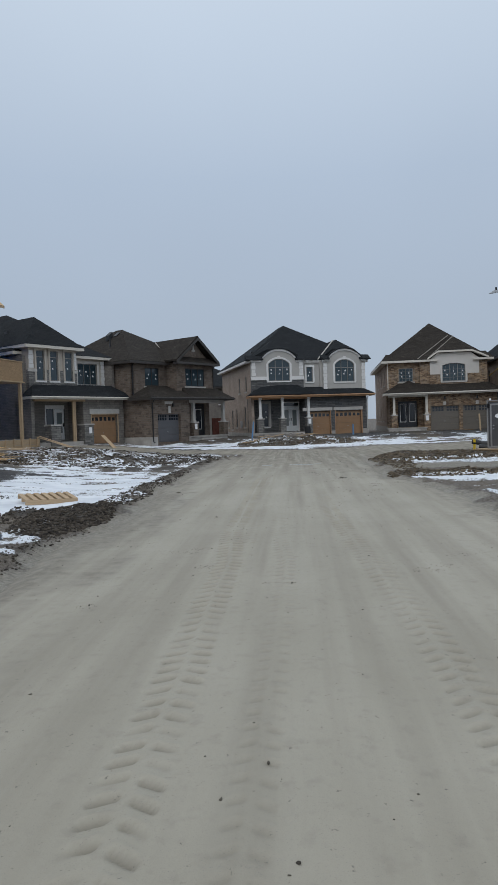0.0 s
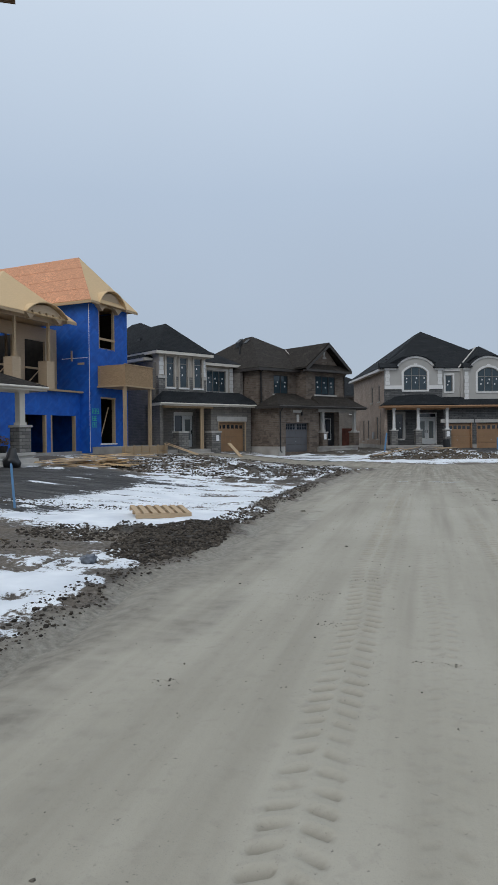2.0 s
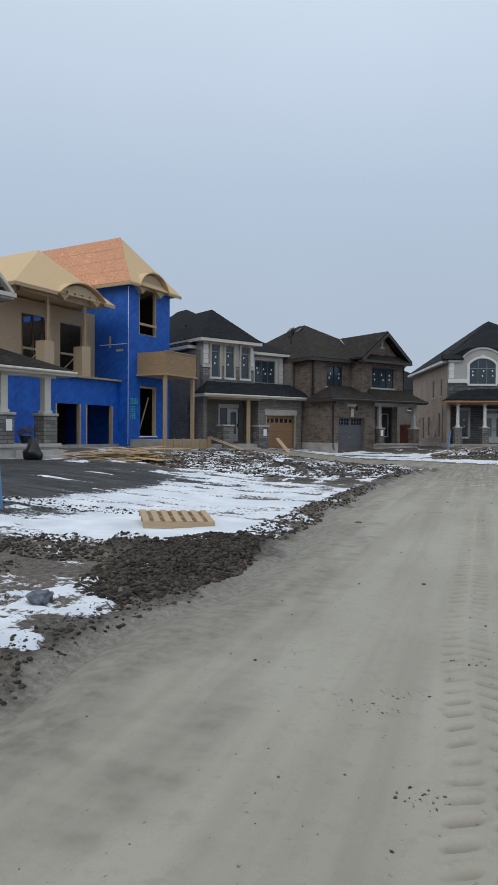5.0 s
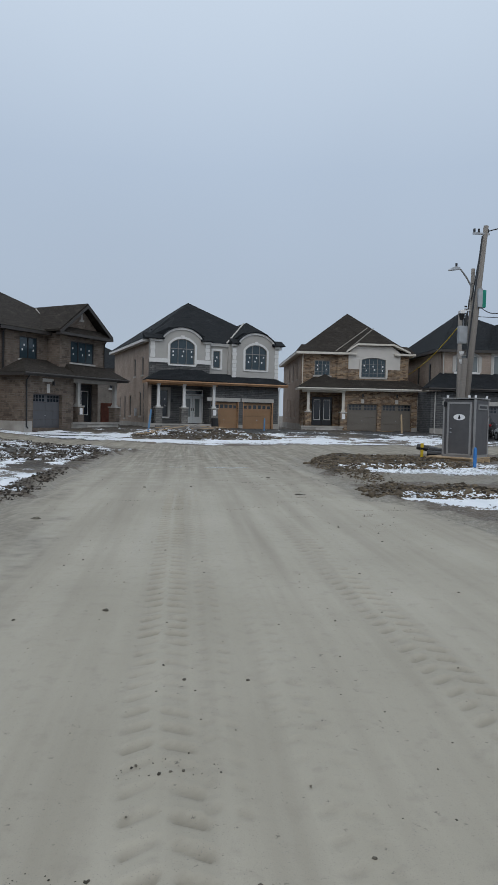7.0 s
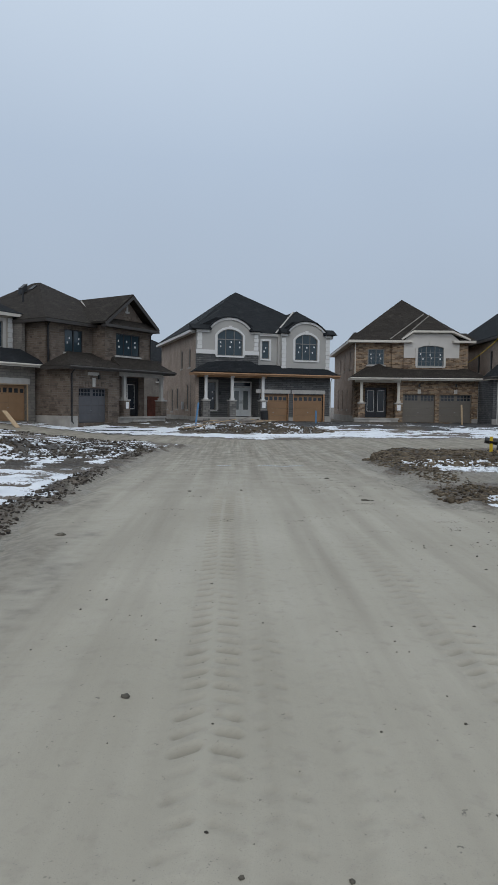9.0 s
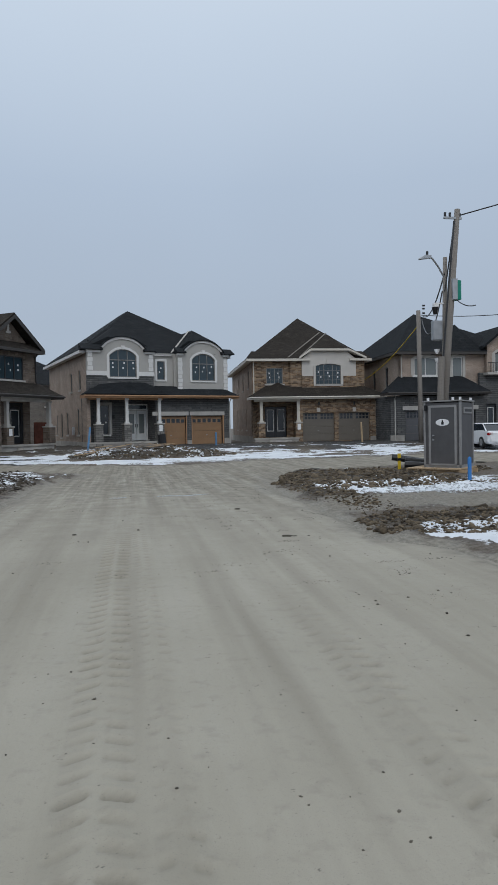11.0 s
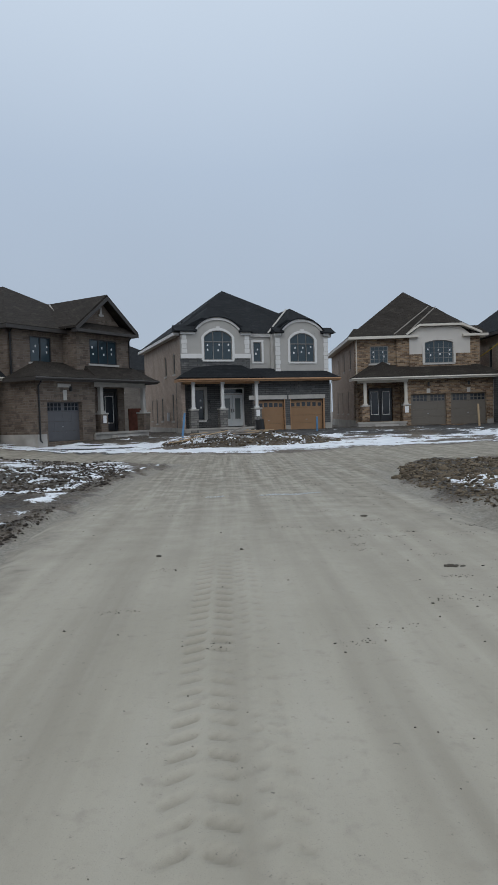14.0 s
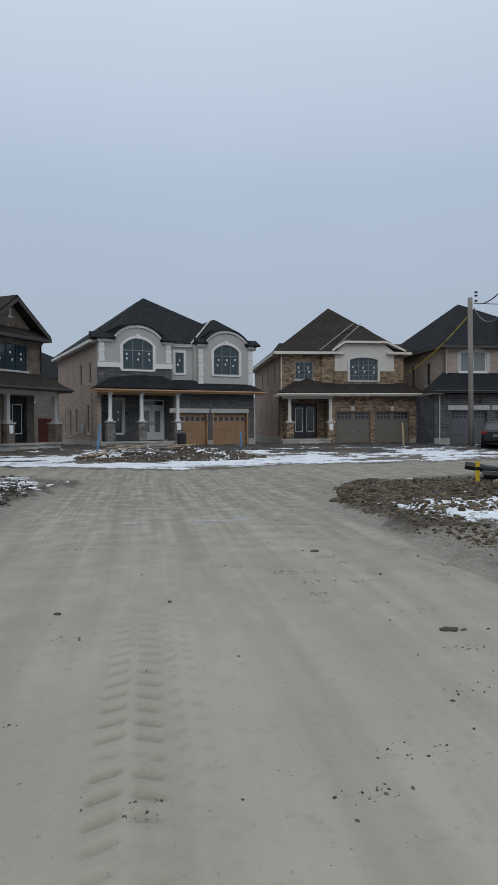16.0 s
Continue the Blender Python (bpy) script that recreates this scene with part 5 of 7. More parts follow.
    each("soldier_brick", [*[(0.55 + k * 0.115, 0.65 + k * 0.115, 1.83, 1.9, 5.87, 6.1) for k in range(15)], *[(3.9 + k * 0.115, 4.0 + k * 0.115, 0.66, 0.73, 5.87, 6.1) for k in range(22)]], BROWN_BRICK, h)
    hip_roof(h, L, R0, 1.85, D, E, 3.15, BROWN_SHINGLE, BROWN_TRIM, 0.5, ridge=[(3.55, 7.6, E + 3.4), (3.55, 8.4, E + 3.4)])
    a, b, c = (2.5, E + 0.05), (5.05, E + 2.03), (7.65, E + 0.05)
    bm = bmesh.new()
    prism(bm, [a, b, c, (c[0], c[1] + 0.14), (b[0], b[1] + 0.16), (a[0], a[1] + 0.14)], 0.15, 6.4)
    part("gable_roof", bm, BROWN_SHINGLE, h)
    bm = bmesh.new()
    prism(bm, [(2.5, E - 0.16), (5.05, E + 1.84), (5.05, E + 2.06), (2.5, E + 0.08)], 0.1, 0.15)
    prism(bm, [(7.65, E - 0.16), (7.65, E + 0.08), (5.05, E + 2.06), (5.05, E + 1.84)], 0.1, 0.15)
    part("barge_board", bm, BROWN_TRIM, h)
    part("pent_roof", hull([(2.6, 0.12, E + 0.02), (7.55, 0.12, E + 0.02), (2.6, 0.7, E + 0.02), (7.55, 0.7, E + 0.02), (3.2, 0.7, E + 0.48), (6.95, 0.7, E + 0.48)]), BROWN_SHINGLE, h)
    part("pent_fascia", boxes((2.6, 7.55, 0.1, 0.6, E - 0.16, E + 0.015)), BROWN_TRIM, h)
    each("keystone", [(4.97, 5.13, 0.68, 0.74, E + 0.95, E + 1.5)], PRECAST, h)
    each("keystone", [(4.85, 5.25, 0.66, 0.72, E + 0.97, E + 1.09)], PRECAST, h)
    part("valley_flashing", hull([(2.66, 1.3, E + 0.1), (2.84, 1.3, E + 0.1), (4.86, 4.95, 8.28), (5.0, 4.95, 8.28), (4.93, 4.95, 8.42), (2.75, 1.3, E + 0.24)]), PRECAST, h)
    downpipe(h, L + 0.05, 1.85, 3.6, E - 0.1, BLACK_METAL)
    downpipe(h, L + 0.12, -0.15, 0.0, 3.2, BLACK_METAL)
    downpipe(h, 7.3, 0.68, 4.2, E - 0.1, BLACK_METAL)
    for u, v in ((2.1, 7.6), (2.75, 7.4)):
        part("roof_vent", hull([(u - 0.22, v - 0.2, 8.6), (u + 0.22, v - 0.2, 8.9), (u - 0.22, v + 0.2, 8.6), (u + 0.22, v + 0.2, 8.9), (u - 0.22, v - 0.2, 9.0), (u + 0.22, v - 0.2, 9.35), (u - 0.22, v + 0.2, 9.0), (u + 0.22, v + 0.2, 9.35)]), BLACK_METAL, h)
    part("vent_pipe", tube([(1.0, 6.2, 7.4), (1.0, 6.2, 8.6)], 0.06), BLACK_METAL, h)


def grey_house():
    """Two storeys, grey stone below and pale stucco above, wooden garage door, raw porch post."""
    h = thing("house", house_pose(-14.03, 45.52, 57.0, 0.65), "unfinished grey stone and stucco house with tan garage door", "house", "houses on the bend")
    L, R0, D, E = -5.0, 3.1, 12.5, 6.95
    shell(h, L, R0, 0.75, D, E - 0.7, GREY_BRICK, z0=-0.7)
    bm = bmesh.new()
    wall_front(bm, -0.75, R0, -0.7, 3.3, -0.15, 0.25, [(0.0, 2.44, -0.01, 2.13)])
    wall_side(bm, 0.25, 1.6, -0.7, 3.3, -0.75, -0.5)
    part("garage_wall", bm, WARM_STONE, h)
    part("side_wall", boxes((R0 - 0.25, R0, 0.25, 0.75, -0.7, 3.3)), WARM_STONE, h)
    each("lintel", [(-0.2, 2.64, -0.2, -0.1, 2.2, 2.55)], PRECAST, h)
    garage_door(h, 0.0, 0.05, WOOD_DOOR, "arched", label="tan panelled garage door")
    each("door_jamb", [(2.44, 2.54, -0.17, 0.08, 0, 2.18), (-0.07, 0, -0.17, 0.08, 0, 2.18), (-0.07, 2.54, -0.17, 0.08, 2.14, 2.2)], TIMBER, h)
    bm = bmesh.new()
    wall_front(bm, L, -0.75, -0.7, 3.3, 1.6, 1.85, [(-2.75, -1.05, 0.35, 2.9)])
    wall_side(bm, 0.0, 1.6, -0.7, 3.3, L, L + 0.25)
    part("porch_wall", bm, GREY_BRICK, h)
    entry_door(h, -1.9, -1.07, 0.38, 2.62, 1.68, WHITE_DOOR, 1)
    part("sidelight_frame", boxes((-2.75, -2.65, 1.62, 1.72, 0.35, 2.9), (-2.0, -1.92, 1.62, 1.72, 0.35, 2.9), (-2.65, -2.0, 1.62, 1.72, 0.35, 0.9), (-2.65, -1.05, 1.62, 1.72, 2.64, 2.9)), WHITE_TRIM, h)
    part("sidelight_pane", boxes((-2.65, -2.0, 1.66, 1.69, 0.9, 2.64)), PANE, h)
    part("porch_slab", boxes((L, -0.6, -0.35, 1.6, -0.7, 0.25)), CONCRETE, h)
    each("step", [(-2.4, -1.0, -0.8, -0.35, -0.7, 0.0)], PRECAST, h)
    for u in (-3.4, -0.55):
        p = part("pier", boxes((u - 0.4, u + 0.4, -0.5, 0.2, -0.5, 1.38)), PIER_STONE, h)
        part("capstone", soft_box(u - 0.46, u + 0.46, -0.56, 0.26, 1.38, 1.49, 0.015), PRECAST, p)
    notice_on(h, -0.45, -0.51, 1.0)
    each("raw_post", [(-1.7, -1.58, -0.2, -0.08, 0.25, 3.2), (-1.56, -1.44, -0.2, -0.08, 0.25, 3.2)], TIMBER, h, "bare timber porch prop")
    part("porch_beam", boxes((L + 0.2, -0.6, -0.25, 0.0, 3.1, 3.3)), TIMBER, h)
    skirt_roof(h, L - 0.45, R0 + 0.5, -0.75, 3.42, 0.5, 4.35, BLACK_SHINGLE, CREAM_TRIM)
    # upper bay with three tall windows
    lights = [(-4.15, -3.5), (-3.02, -2.37), (-1.78, -1.1)]
    bm = bmesh.new()
    wall_front(bm, -4.75, -0.75, 5.3, E, 0.45, 0.7, [(a, b, 5.3, 6.65) for a, b in lights])
    wall_side(bm, 0.7, 3.5, 5.3, E, -4.75, -4.5)
    wall_side(bm, 0.7, 3.5, 5.3, E, -1.0, -0.75)
    part("bay_wall", bm, BEIGE_STUCCO, h)
    bm = bmesh.new()
    wall_front(bm, -4.77, -0.73, 3.4, 5.3, 0.4, 0.7, [(a, b, 4.55, 5.3) for a, b in lights])
    wall_side(bm, 0.7, 3.5, 3.4, 5.3, -4.77, -4.5)
    part("bay_base", bm, PIER_STONE, h)
    each("belt_course", [(-4.85, -4.15, 0.34, 0.42, 5.15, 5.35), (-3.15, -3.1, 0.34, 0.42, 5.15, 5.35), (-1.05, -0.68, 0.34, 0.42, 5.15, 5.35)], PRECAST, h)
    for a, b in lights:
        window(h, a, b, 4.55, 6.65, 0.42, 1, 1, BRONZE_FRAME, PANE_BLUE, trim=BEIGE_STUCCO, tw=0.14, transom=6.2)
    quoins(h, -4.55, 5.4, 6.75, 0.45)
    quoins(h, -0.92, 5.4, 6.75, 0.45)
    hip_roof(h, -4.75, -0.75, 0.45, 9.0, E, 2.35, BLACK_SHINGLE, CREAM_TRIM, 0.45, label="")
    bm = bmesh.new()
    wall_front(bm, -0.75, 2.85, 3.4, 6.5, 1.6, 1.85, [(0.25, 2.1, 4.45, 6.05)])
    part("upper_wall", bm, BEIGE_STUCCO, h)
    window(h, 0.25, 2.1, 4.45, 6.05, 1.6, 3, 1, BRONZE_FRAME, PANE_BLUE, trim=PALE_STUCCO, tw=0.2)
    quoins(h, 2.65, 4.2, 6.3, 1.6)
    hip_roof(h, L, 2.85, 1.6, D, 6.55, 3.3, BLACK_SHINGLE, CREAM_TRIM, 0.45, ridge=[(-1.65, 7.5, 10.15), (-1.65, 8.8, 10.15)])
    part("roof_vent_box", boxes((-4.0, -3.6, 3.9, 4.3, 7.5, 8.3)), BLACK_METAL, h)


def far_house():
    """Brown brick and stone house past the buff one, double garage, arched windows."""
    h = thing("house", house_pose(19.55, 54.0, -1.5, 0.57), "two-storey taupe brick house with dark stone garage storey", "house", "houses on the bend")
    L, R0, D, E = -1.1, 9.6, 14.0, 6.45
    holes = [(3.2, 3.8, 4.0, 5.6), (6.0, 6.6, 4.0, 5.6), (9.5, 10.1, 4.0, 5.6)]
    shell(h, 0.0, R0, 0.8, D, E, TAN_BRICK, holes_left=holes)
    for q in holes:
        side_window(h, *q, 0.0)
    bm = bmesh.new()
    wall_front(bm, L, 6.0, -0.5, 3.2, -0.2, 0.25, [(0.0, 2.44, -0.01, 2.13), (2.95, 5.39, -0.01, 2.13)])
    wall_side(bm, 0.25, 3.5, -0.5, 3.2, L, L + 0.25)
    part("garage_wall", bm, GREY_STONE, h)
    each("base_course", [(L - 0.03, -0.1, -0.25, -0.1, -0.5, 0.4)], CONCRETE, h)
    for u in (0.0, 2.95):
        garage_door(h, u, 0.0, GREY_DOOR, "squares", label="charcoal panelled garage door")
        each("lintel", [(u - 0.2, u + 2.64, -0.24, -0.1, 2.2, 2.5)], PRECAST, h)
        wall_lamp(h, u + 2.0, -0.2, 2.8)
    skirt_roof(h, L - 0.4, 6.3, -0.8, 3.45, 0.85, 4.7, BLACK_SHINGLE, BROWN_TRIM)
    bm = bmesh.new()
    wall_front(bm, 0.0, 7.0, 3.3, E, 0.8, 1.05, [(1.1, 2.9, 4.75, 6.1), (4.1, 4.9, 4.6, 6.1)])
    spandrel(bm, 1.1, 2.9, 4.75, 6.1, 0.14, 0.8, 1.05)
    part("upper_wall", bm, TAN_BRICK, h)
    window(h, 1.1, 2.9, 4.75, 6.1, 0.8, 2, 1, WHITE_TRIM, PANE_GREY, rise=0.14, trim=PRECAST, tw=0.24, stickers=False)
    window(h, 4.1, 4.9, 4.6, 6.1, 0.8, 1, 1, WHITE_TRIM, PANE_GREY, trim=PRECAST, tw=0.2, stickers=False)
    bm = bmesh.new()
    wall_front(bm, 6.0, R0, -0.5, 4.9, 0.3, 0.6, [(6.5, 7.3, 0.3, 2.6)])
    part("entry_wall", bm, GREY_STONE, h)
    entry_door(h, 6.52, 7.28, 0.32, 2.55, 0.45, BLACK_DOOR, 1, PANE)
    bm = bmesh.new()
    wall_front(bm, 6.6, R0, 4.9, E + 0.6, 0.3, 0.6, [(7.2, 9.0, 4.95, 6.6)])
    spandrel(bm, 7.2, 9.0, 4.95, 6.6, 0.3, 0.3, 0.6)
    part("gable_wall", bm, TAN_BRICK, h)
    window(h, 7.2, 9.0, 4.95, 6.6, 0.3, 3, 1, WHITE_TRIM, PANE_GREY, rise=0.3, trim=PRECAST, tw=0.22, stickers=False)
    part("balcony_slab", boxes((6.3, R0 + 0.1, -0.35, 0.3, 4.72, 4.88)), PRECAST, h)
    rail = part("balcony_rail", boxes((6.35, R0, -0.32, -0.28, 5.55, 5.6), (6.35, R0, -0.32, -0.28, 4.95, 4.99)), BLACK_METAL, h)
    for k in range(26):
        part("baluster", boxes((6.4 + k * 0.12, 6.42 + k * 0.12, -0.31, -0.29, 4.88, 5.55)), BLACK_METAL, rail)
    hip_roof(h, 0.0, R0, 0.8, D, E, 3.9, BLACK_SHINGLE, BROWN_TRIM, 0.5, ridge=[(2.8, 4.8, E + 3.5), (5.2, 9.0, E + 3.5)])
    part("bay_roof", hull([(3.4, 0.3, E + 0.03), (6.4, 0.3, E + 0.03), (3.4, 5, E + 0.03), (6.4, 5, E + 0.03), (4.9, 2.0, 8.7), (4.9, 5, 8.7)]), BLACK_SHINGLE, h)
    bm = bmesh.new()
    prism(bm, [(6.1, E + 0.2), (8.1, E + 1.8), (10.1, E + 0.2), (10.1, E + 0.4), (8.1, E + 2.02), (6.1, E + 0.4)], -0.1, 6.0)
    part("gable_roof", bm, BLACK_SHINGLE, h)
    bm = bmesh.new()
    prism(bm, [(6.6, E + 0.6), (9.6, E + 0.6), (8.1, E + 1.8)], 0.3, 0.6)
    part("gable_head", bm, TAN_BRICK, h)
    downpipe(h, 0.12, 0.8, 4.4, E - 0.1, PRECAST)
    downpipe(h, L + 0.3, -0.2, 0.0, 3.3, PRECAST)


white_house()
buff_house()
brown_house()
grey_house()
far_house()


def framed_house():
    """House under construction: blue wrap, plywood and strand-board roof decks, open framing."""
    h = thing("unfinished_house", house_pose(-19.15, 36.32, 80.7, 0.91), "house under construction in blue wrap with bare plywood roofs", "house", "houses on the bend")
    # tower
    bm = bmesh.new()
    wall_front(bm, 0.0, 3.85, -0.1, 9.1, 0.0, 0.2, [(0.99, 2.46, 0.5, 3.38), (0.85, 2.5, 6.44, 9.1)])
    part("wrapped_wall", bm, BLUE_WRAP, h, "blue wrapped front wall")
    part("wrapped_wall", boxes((0.0, 0.2, 0.2, 17.3, -0.1, 9.1)), BLUE_WRAP, h)
    part("wrapped_wall", boxes((3.65, 3.85, 0.2, 17.3, -0.1, 9.1)), BLUE_WRAP, h)
    each("back_wall", [(-8.0, 0.0, 9.5, 9.7, -0.1, 4.8), (0.0, 3.85, 17.3, 17.5, -0.1, 9.1)], SHEATHING, h)
    # linings, floors and panel behind the openings, coloured dark as painted shade
    each("shade_lining", [(0.205, 0.22, 0.25, 9.4, 0.5, 9.0), (3.62, 3.64, 0.25, 9.4, 0.5, 9.0), (-0.03, -0.008, 2.8, 9.4, 3.7, 7.6)], SHADE_BOARDS, h)
    each("inner_floor", [(0.2, 3.65, 0.2, 9.5, 0.3, 0.45), (0.2, 3.65, 0.2, 9.5, 3.8, 4.1)], SHADE_BOARDS, h)
    each("shade_wall", [(0.25, 3.6, 3.0, 3.1, 0.45, 9.0)], SHADE_BOARDS, h)
    part("foundation", boxes((-8.1, 0.25, 0.72, 1.0, -0.9, 0.05), (-0.04, 3.9, -0.04, 0.3, -0.9, -0.08), (-0.04, 0.3, 0.2, 9.6, -0.9, -0.08)), CONCRETE, h)
    for a, b in ((0.85, 0.95), (2.4, 2.5)):
        part("stud", boxes((a, b, 0.02, 0.2, 6.44, 8.95)), TIMBER, h)
    part("rough_sill", boxes((0.85, 2.5, 0.0, 0.2, 6.38, 6.46)), TIMBER, h)
    part("guard_rail", boxes((0.85, 2.5, -0.03, 0.02, 6.95, 7.09)), TIMBER, h)
    part("stud", boxes((2.36, 2.47, -0.01, 0.2, 0.5, 3.38)), TIMBER, h)
    part("header", boxes((0.95, 2.5, -0.01, 0.2, 3.3, 3.4)), TIMBER, h)
    part("brace", hull([(1.05, 0.25, 0.5), (1.15, 0.25, 0.5), (2.1, 0.3, 2.8), (2.2, 0.3, 2.8), (1.1, 0.31, 0.5), (2.15, 0.36, 2.8)]), TIMBER, h)
    part("threshold", boxes((0.9, 2.55, -0.08, 0.2, 0.42, 0.5)), STICKER, h)
    part("header", boxes((0.55, 2.9, -0.14, 0.0, 9.0, 9.12)), TIMBER, h)
    bm = bmesh.new()
    top = arc(0.45, 2.95, 9.05, 0.85, 18)
    low = arc(0.85, 2.5, 8.7, 0.4, 18)
    for i in range(18):
        prism(bm, [low[i], low[i + 1], top[i + 1], top[i]], -0.3, 0.0)
    part("arched_fascia", bm, SHEATHING, h)
    bm = bmesh.new()
    arch_band(bm, 0.35, 3.05, 9.08, 0.92, 0.06, -0.55, 2.4, 18)
    part("arched_roof_deck", bm, PLYWOOD, h)
    bm = hull([(-0.5, -0.5, 9.1), (4.35, -0.5, 9.1), (-0.5, 18.0, 9.1), (4.35, 18.0, 9.1), (-0.5, -0.5, 9.16), (4.35, -0.5, 9.16), (-0.5, 18.0, 9.16), (4.35, 18.0, 9.16), (1.92, 2.3, 12.55), (1.92, 18.0, 12.55)])
    part("roof_frame", bm, PLYWOOD, h)
    # strand-board sheets laid on the slope towards the street, each with its own edges
    a, b, c = Vector((-0.5, -0.5, 9.16)), Vector((-0.5, 18.0, 9.16)), Vector((1.92, 2.3, 12.55))
    slope = Vector((1.92 + 0.5, 0, 12.55 - 9.16)).normalized()
    nrm = Vector((-slope.z, 0, slope.x))
    length = math.hypot(2.42, 3.39)
    rows = 4
    for r in range(rows):
        s0, s1 = length * r / rows + 0.01, length * (r + 1) / rows - 0.01
        hip = lambda s: -0.5 + 2.8 * s / length
        y = 9.9
        shift = 1.2 * (r % 2)
        cuts = [18.0 - shift - 2.44 * k for k in range(-1, 9)]
        for k0, k1 in zip(cuts, cuts[1:]):
            y1, y0 = min(k0, 18.0) - 0.008, k1 + 0.008
            if y1 <= hip(s0) + 0.05:
                continue
            q = [(s0, max(y0, hip(s0))), (s0, y1), (s1, max(y1, hip(s1) + 0.02)), (s1, max(y0, hip(s1)))]
            pts = []
            for s, yy in q:
                base = Vector((-0.5, yy, 9.16)) + slope * s
                pts += [base + nrm * 0.004, base + nrm * 0.03]
            part("roof_sheet", hull([tuple(p) for p in pts]), PINK_DECK, h)
    each("fascia_board", [(-0.52, -0.46, -0.5, 18.0, 8.98, 9.12), (-0.5, 0.3, -0.53, -0.47, 8.98, 9.12), (3.0, 4.36, -0.53, -0.47, 8.98, 9.12)], TIMBER, h)
    # balcony box on two posts
    part("balcony_panel", boxes((0.72, 3.75, -2.02, -2.0, 4.05, 5.3)), STRAND, h, "strand-board balcony front")
    part("balcony_panel", boxes((0.7, 0.72, -2.02, 0.0, 4.05, 5.3)), STRAND, h)
    part("balcony_panel", boxes((3.75, 3.77, -2.02, 0.0, 4.05, 5.3)), STRAND, h)
    part("balcony_deck", boxes((0.6, 3.87, -2.1, 0.0, 3.96, 4.05)), TIMBER, h)
    part("balcony_rim", boxes((0.66, 3.8, -2.07, -1.98, 5.3, 5.35)), TIMBER, h)
    for u in (0.85, 3.6):
        part("post", boxes((u - 0.09, u + 0.09, -1.98, -1.8, 0.1, 3.96)), TIMBER, h)
    # porch formwork
    for k in range(3):
        part("form_board", boxes((0.1, 5.2, -2.2 - 0.004 * k, -2.16 - 0.004 * k, -0.75 + 0.36 * k, -0.41 + 0.36 * k)), TIMBER, h)
    for k in range(6):
        part("form_stake", boxes((0.3 + k * 0.9, 0.4 + k * 0.9, -2.28, -2.22, -0.85, 0.38)), TIMBER, h)
    part("porch_fill", boxes((0.1, 5.2, -2.15, 0.0, -0.8, 0.3)), CONCRETE, h)
    for k, (du, dz) in enumerate(((0.0, 0.0), (0.28, 0.05))):
        part("ramp_plank", hull([(4.3 + du, -2.5, 0.42 + dz), (4.5 + du, -2.5, 0.42 + dz), (5.6 + du, -4.6, -0.5), (5.8 + du, -4.6, -0.5), (4.3 + du, -2.5, 0.47 + dz), (5.8 + du, -4.6, -0.45)]), TIMBER, h)
    # garage wing
    bm = bmesh.new()
    wall_front(bm, -8.0, 0.0, 0.0, 3.6, 0.8, 1.0, [(-4.86, -3.05, -0.01, 2.2), (-2.66, -0.48, -0.01, 2.2)])
    part("wrapped_wall", bm, BLUE_WRAP, h)
    part("wrapped_wall", boxes((-8.0, -7.8, 1.0, 9.5, 0.0, 3.6)), BLUE_WRAP, h)
    for u in (-4.86, -3.14, -2.66, -0.58):
        part("jack_stud", boxes((u, u + 0.1, 0.78, 1.0, 0.0, 2.2)), TIMBER, h)
    part("top_plate", boxes((-8.05, 0.2, 0.55, 1.0, 3.6, 3.7)), TIMBER, h)
    # the garage's shade is put into the near-black colour of floors and back
    part("garage_floor", boxes((-7.8, 0.0, 1.0, 9.5, -0.1, 0.0)), SHADE_BOARDS, h)
    part("garage_shade_back", boxes((-7.8, 0.0, 5.0, 5.1, 0.0, 3.6)), SHADE_BOARDS, h)
    part("upper_floor", boxes((-7.8, 0.0, 1.0, 9.5, 3.4, 3.6)), SHADE_BOARDS, h)
    bm = bmesh.new()
    wall_front(bm, -7.5, 0.0, 3.7, 7.6, 2.6, 2.75, [(-5.45, -3.72, 4.3, 6.85), (-2.75, -1.05, 4.2, 6.75)])
    part("sheathed_wall", bm, SHEATHING, h)
    part("sheathed_wall", boxes((-7.5, -7.35, 2.75, 9.5, 3.7, 7.6)), SHEATHING, h)
    # dark panels added to paint shade behind the upper openings
    each("shade_wall", [(-7.3, -5.2, 7.0, 7.1, 3.7, 7.6), (-4.6, -2.4, 7.0, 7.1, 3.7, 5.6)], SHADE_BOARDS, h)
    for k in range(9):
        part("stud", boxes((-7.0 + k * 0.75, -6.92 + k * 0.75, 5.0, 5.15, 3.7, 7.6)), TIMBER, h)
    part("guard_rail", boxes((-2.75, -1.05, 2.54, 2.6, 5.0, 5.12)), TIMBER, h)
    part("guard_rail", boxes((-5.45, -3.72, 2.54, 2.6, 5.0, 5.12)), TIMBER, h)
    for u in (-5.35, -2.7):
        part("post", boxes((u - 0.07, u + 0.07, 0.8, 0.95, 3.7, 7.55)), TIMBER, h)
        part("post_wrap", boxes((u - 0.32, u + 0.32, 0.72, 1.35, 3.7, 5.3)), SHEATHING, h)
    for u in (-5.9, -3.2):
        part("brace", hull([(u, 1.0, 3.7), (u + 0.1, 1.0, 3.7), (u + 0.75, 1.5, 5.0), (u + 0.85, 1.5, 5.0), (u, 1.06, 3.7), (u + 0.85, 1.56, 5.0)]), TIMBER, h)
    for u in (-5.3, -2.6):
        part("brace", hull([(u, 2.5, 4.2), (u + 0.1, 2.5, 4.2), (u + 1.35, 2.52, 5.35), (u + 1.45, 2.52, 5.35), (u, 2.56, 4.2), (u + 1.45, 2.58, 5.35)]), TIMBER, h)
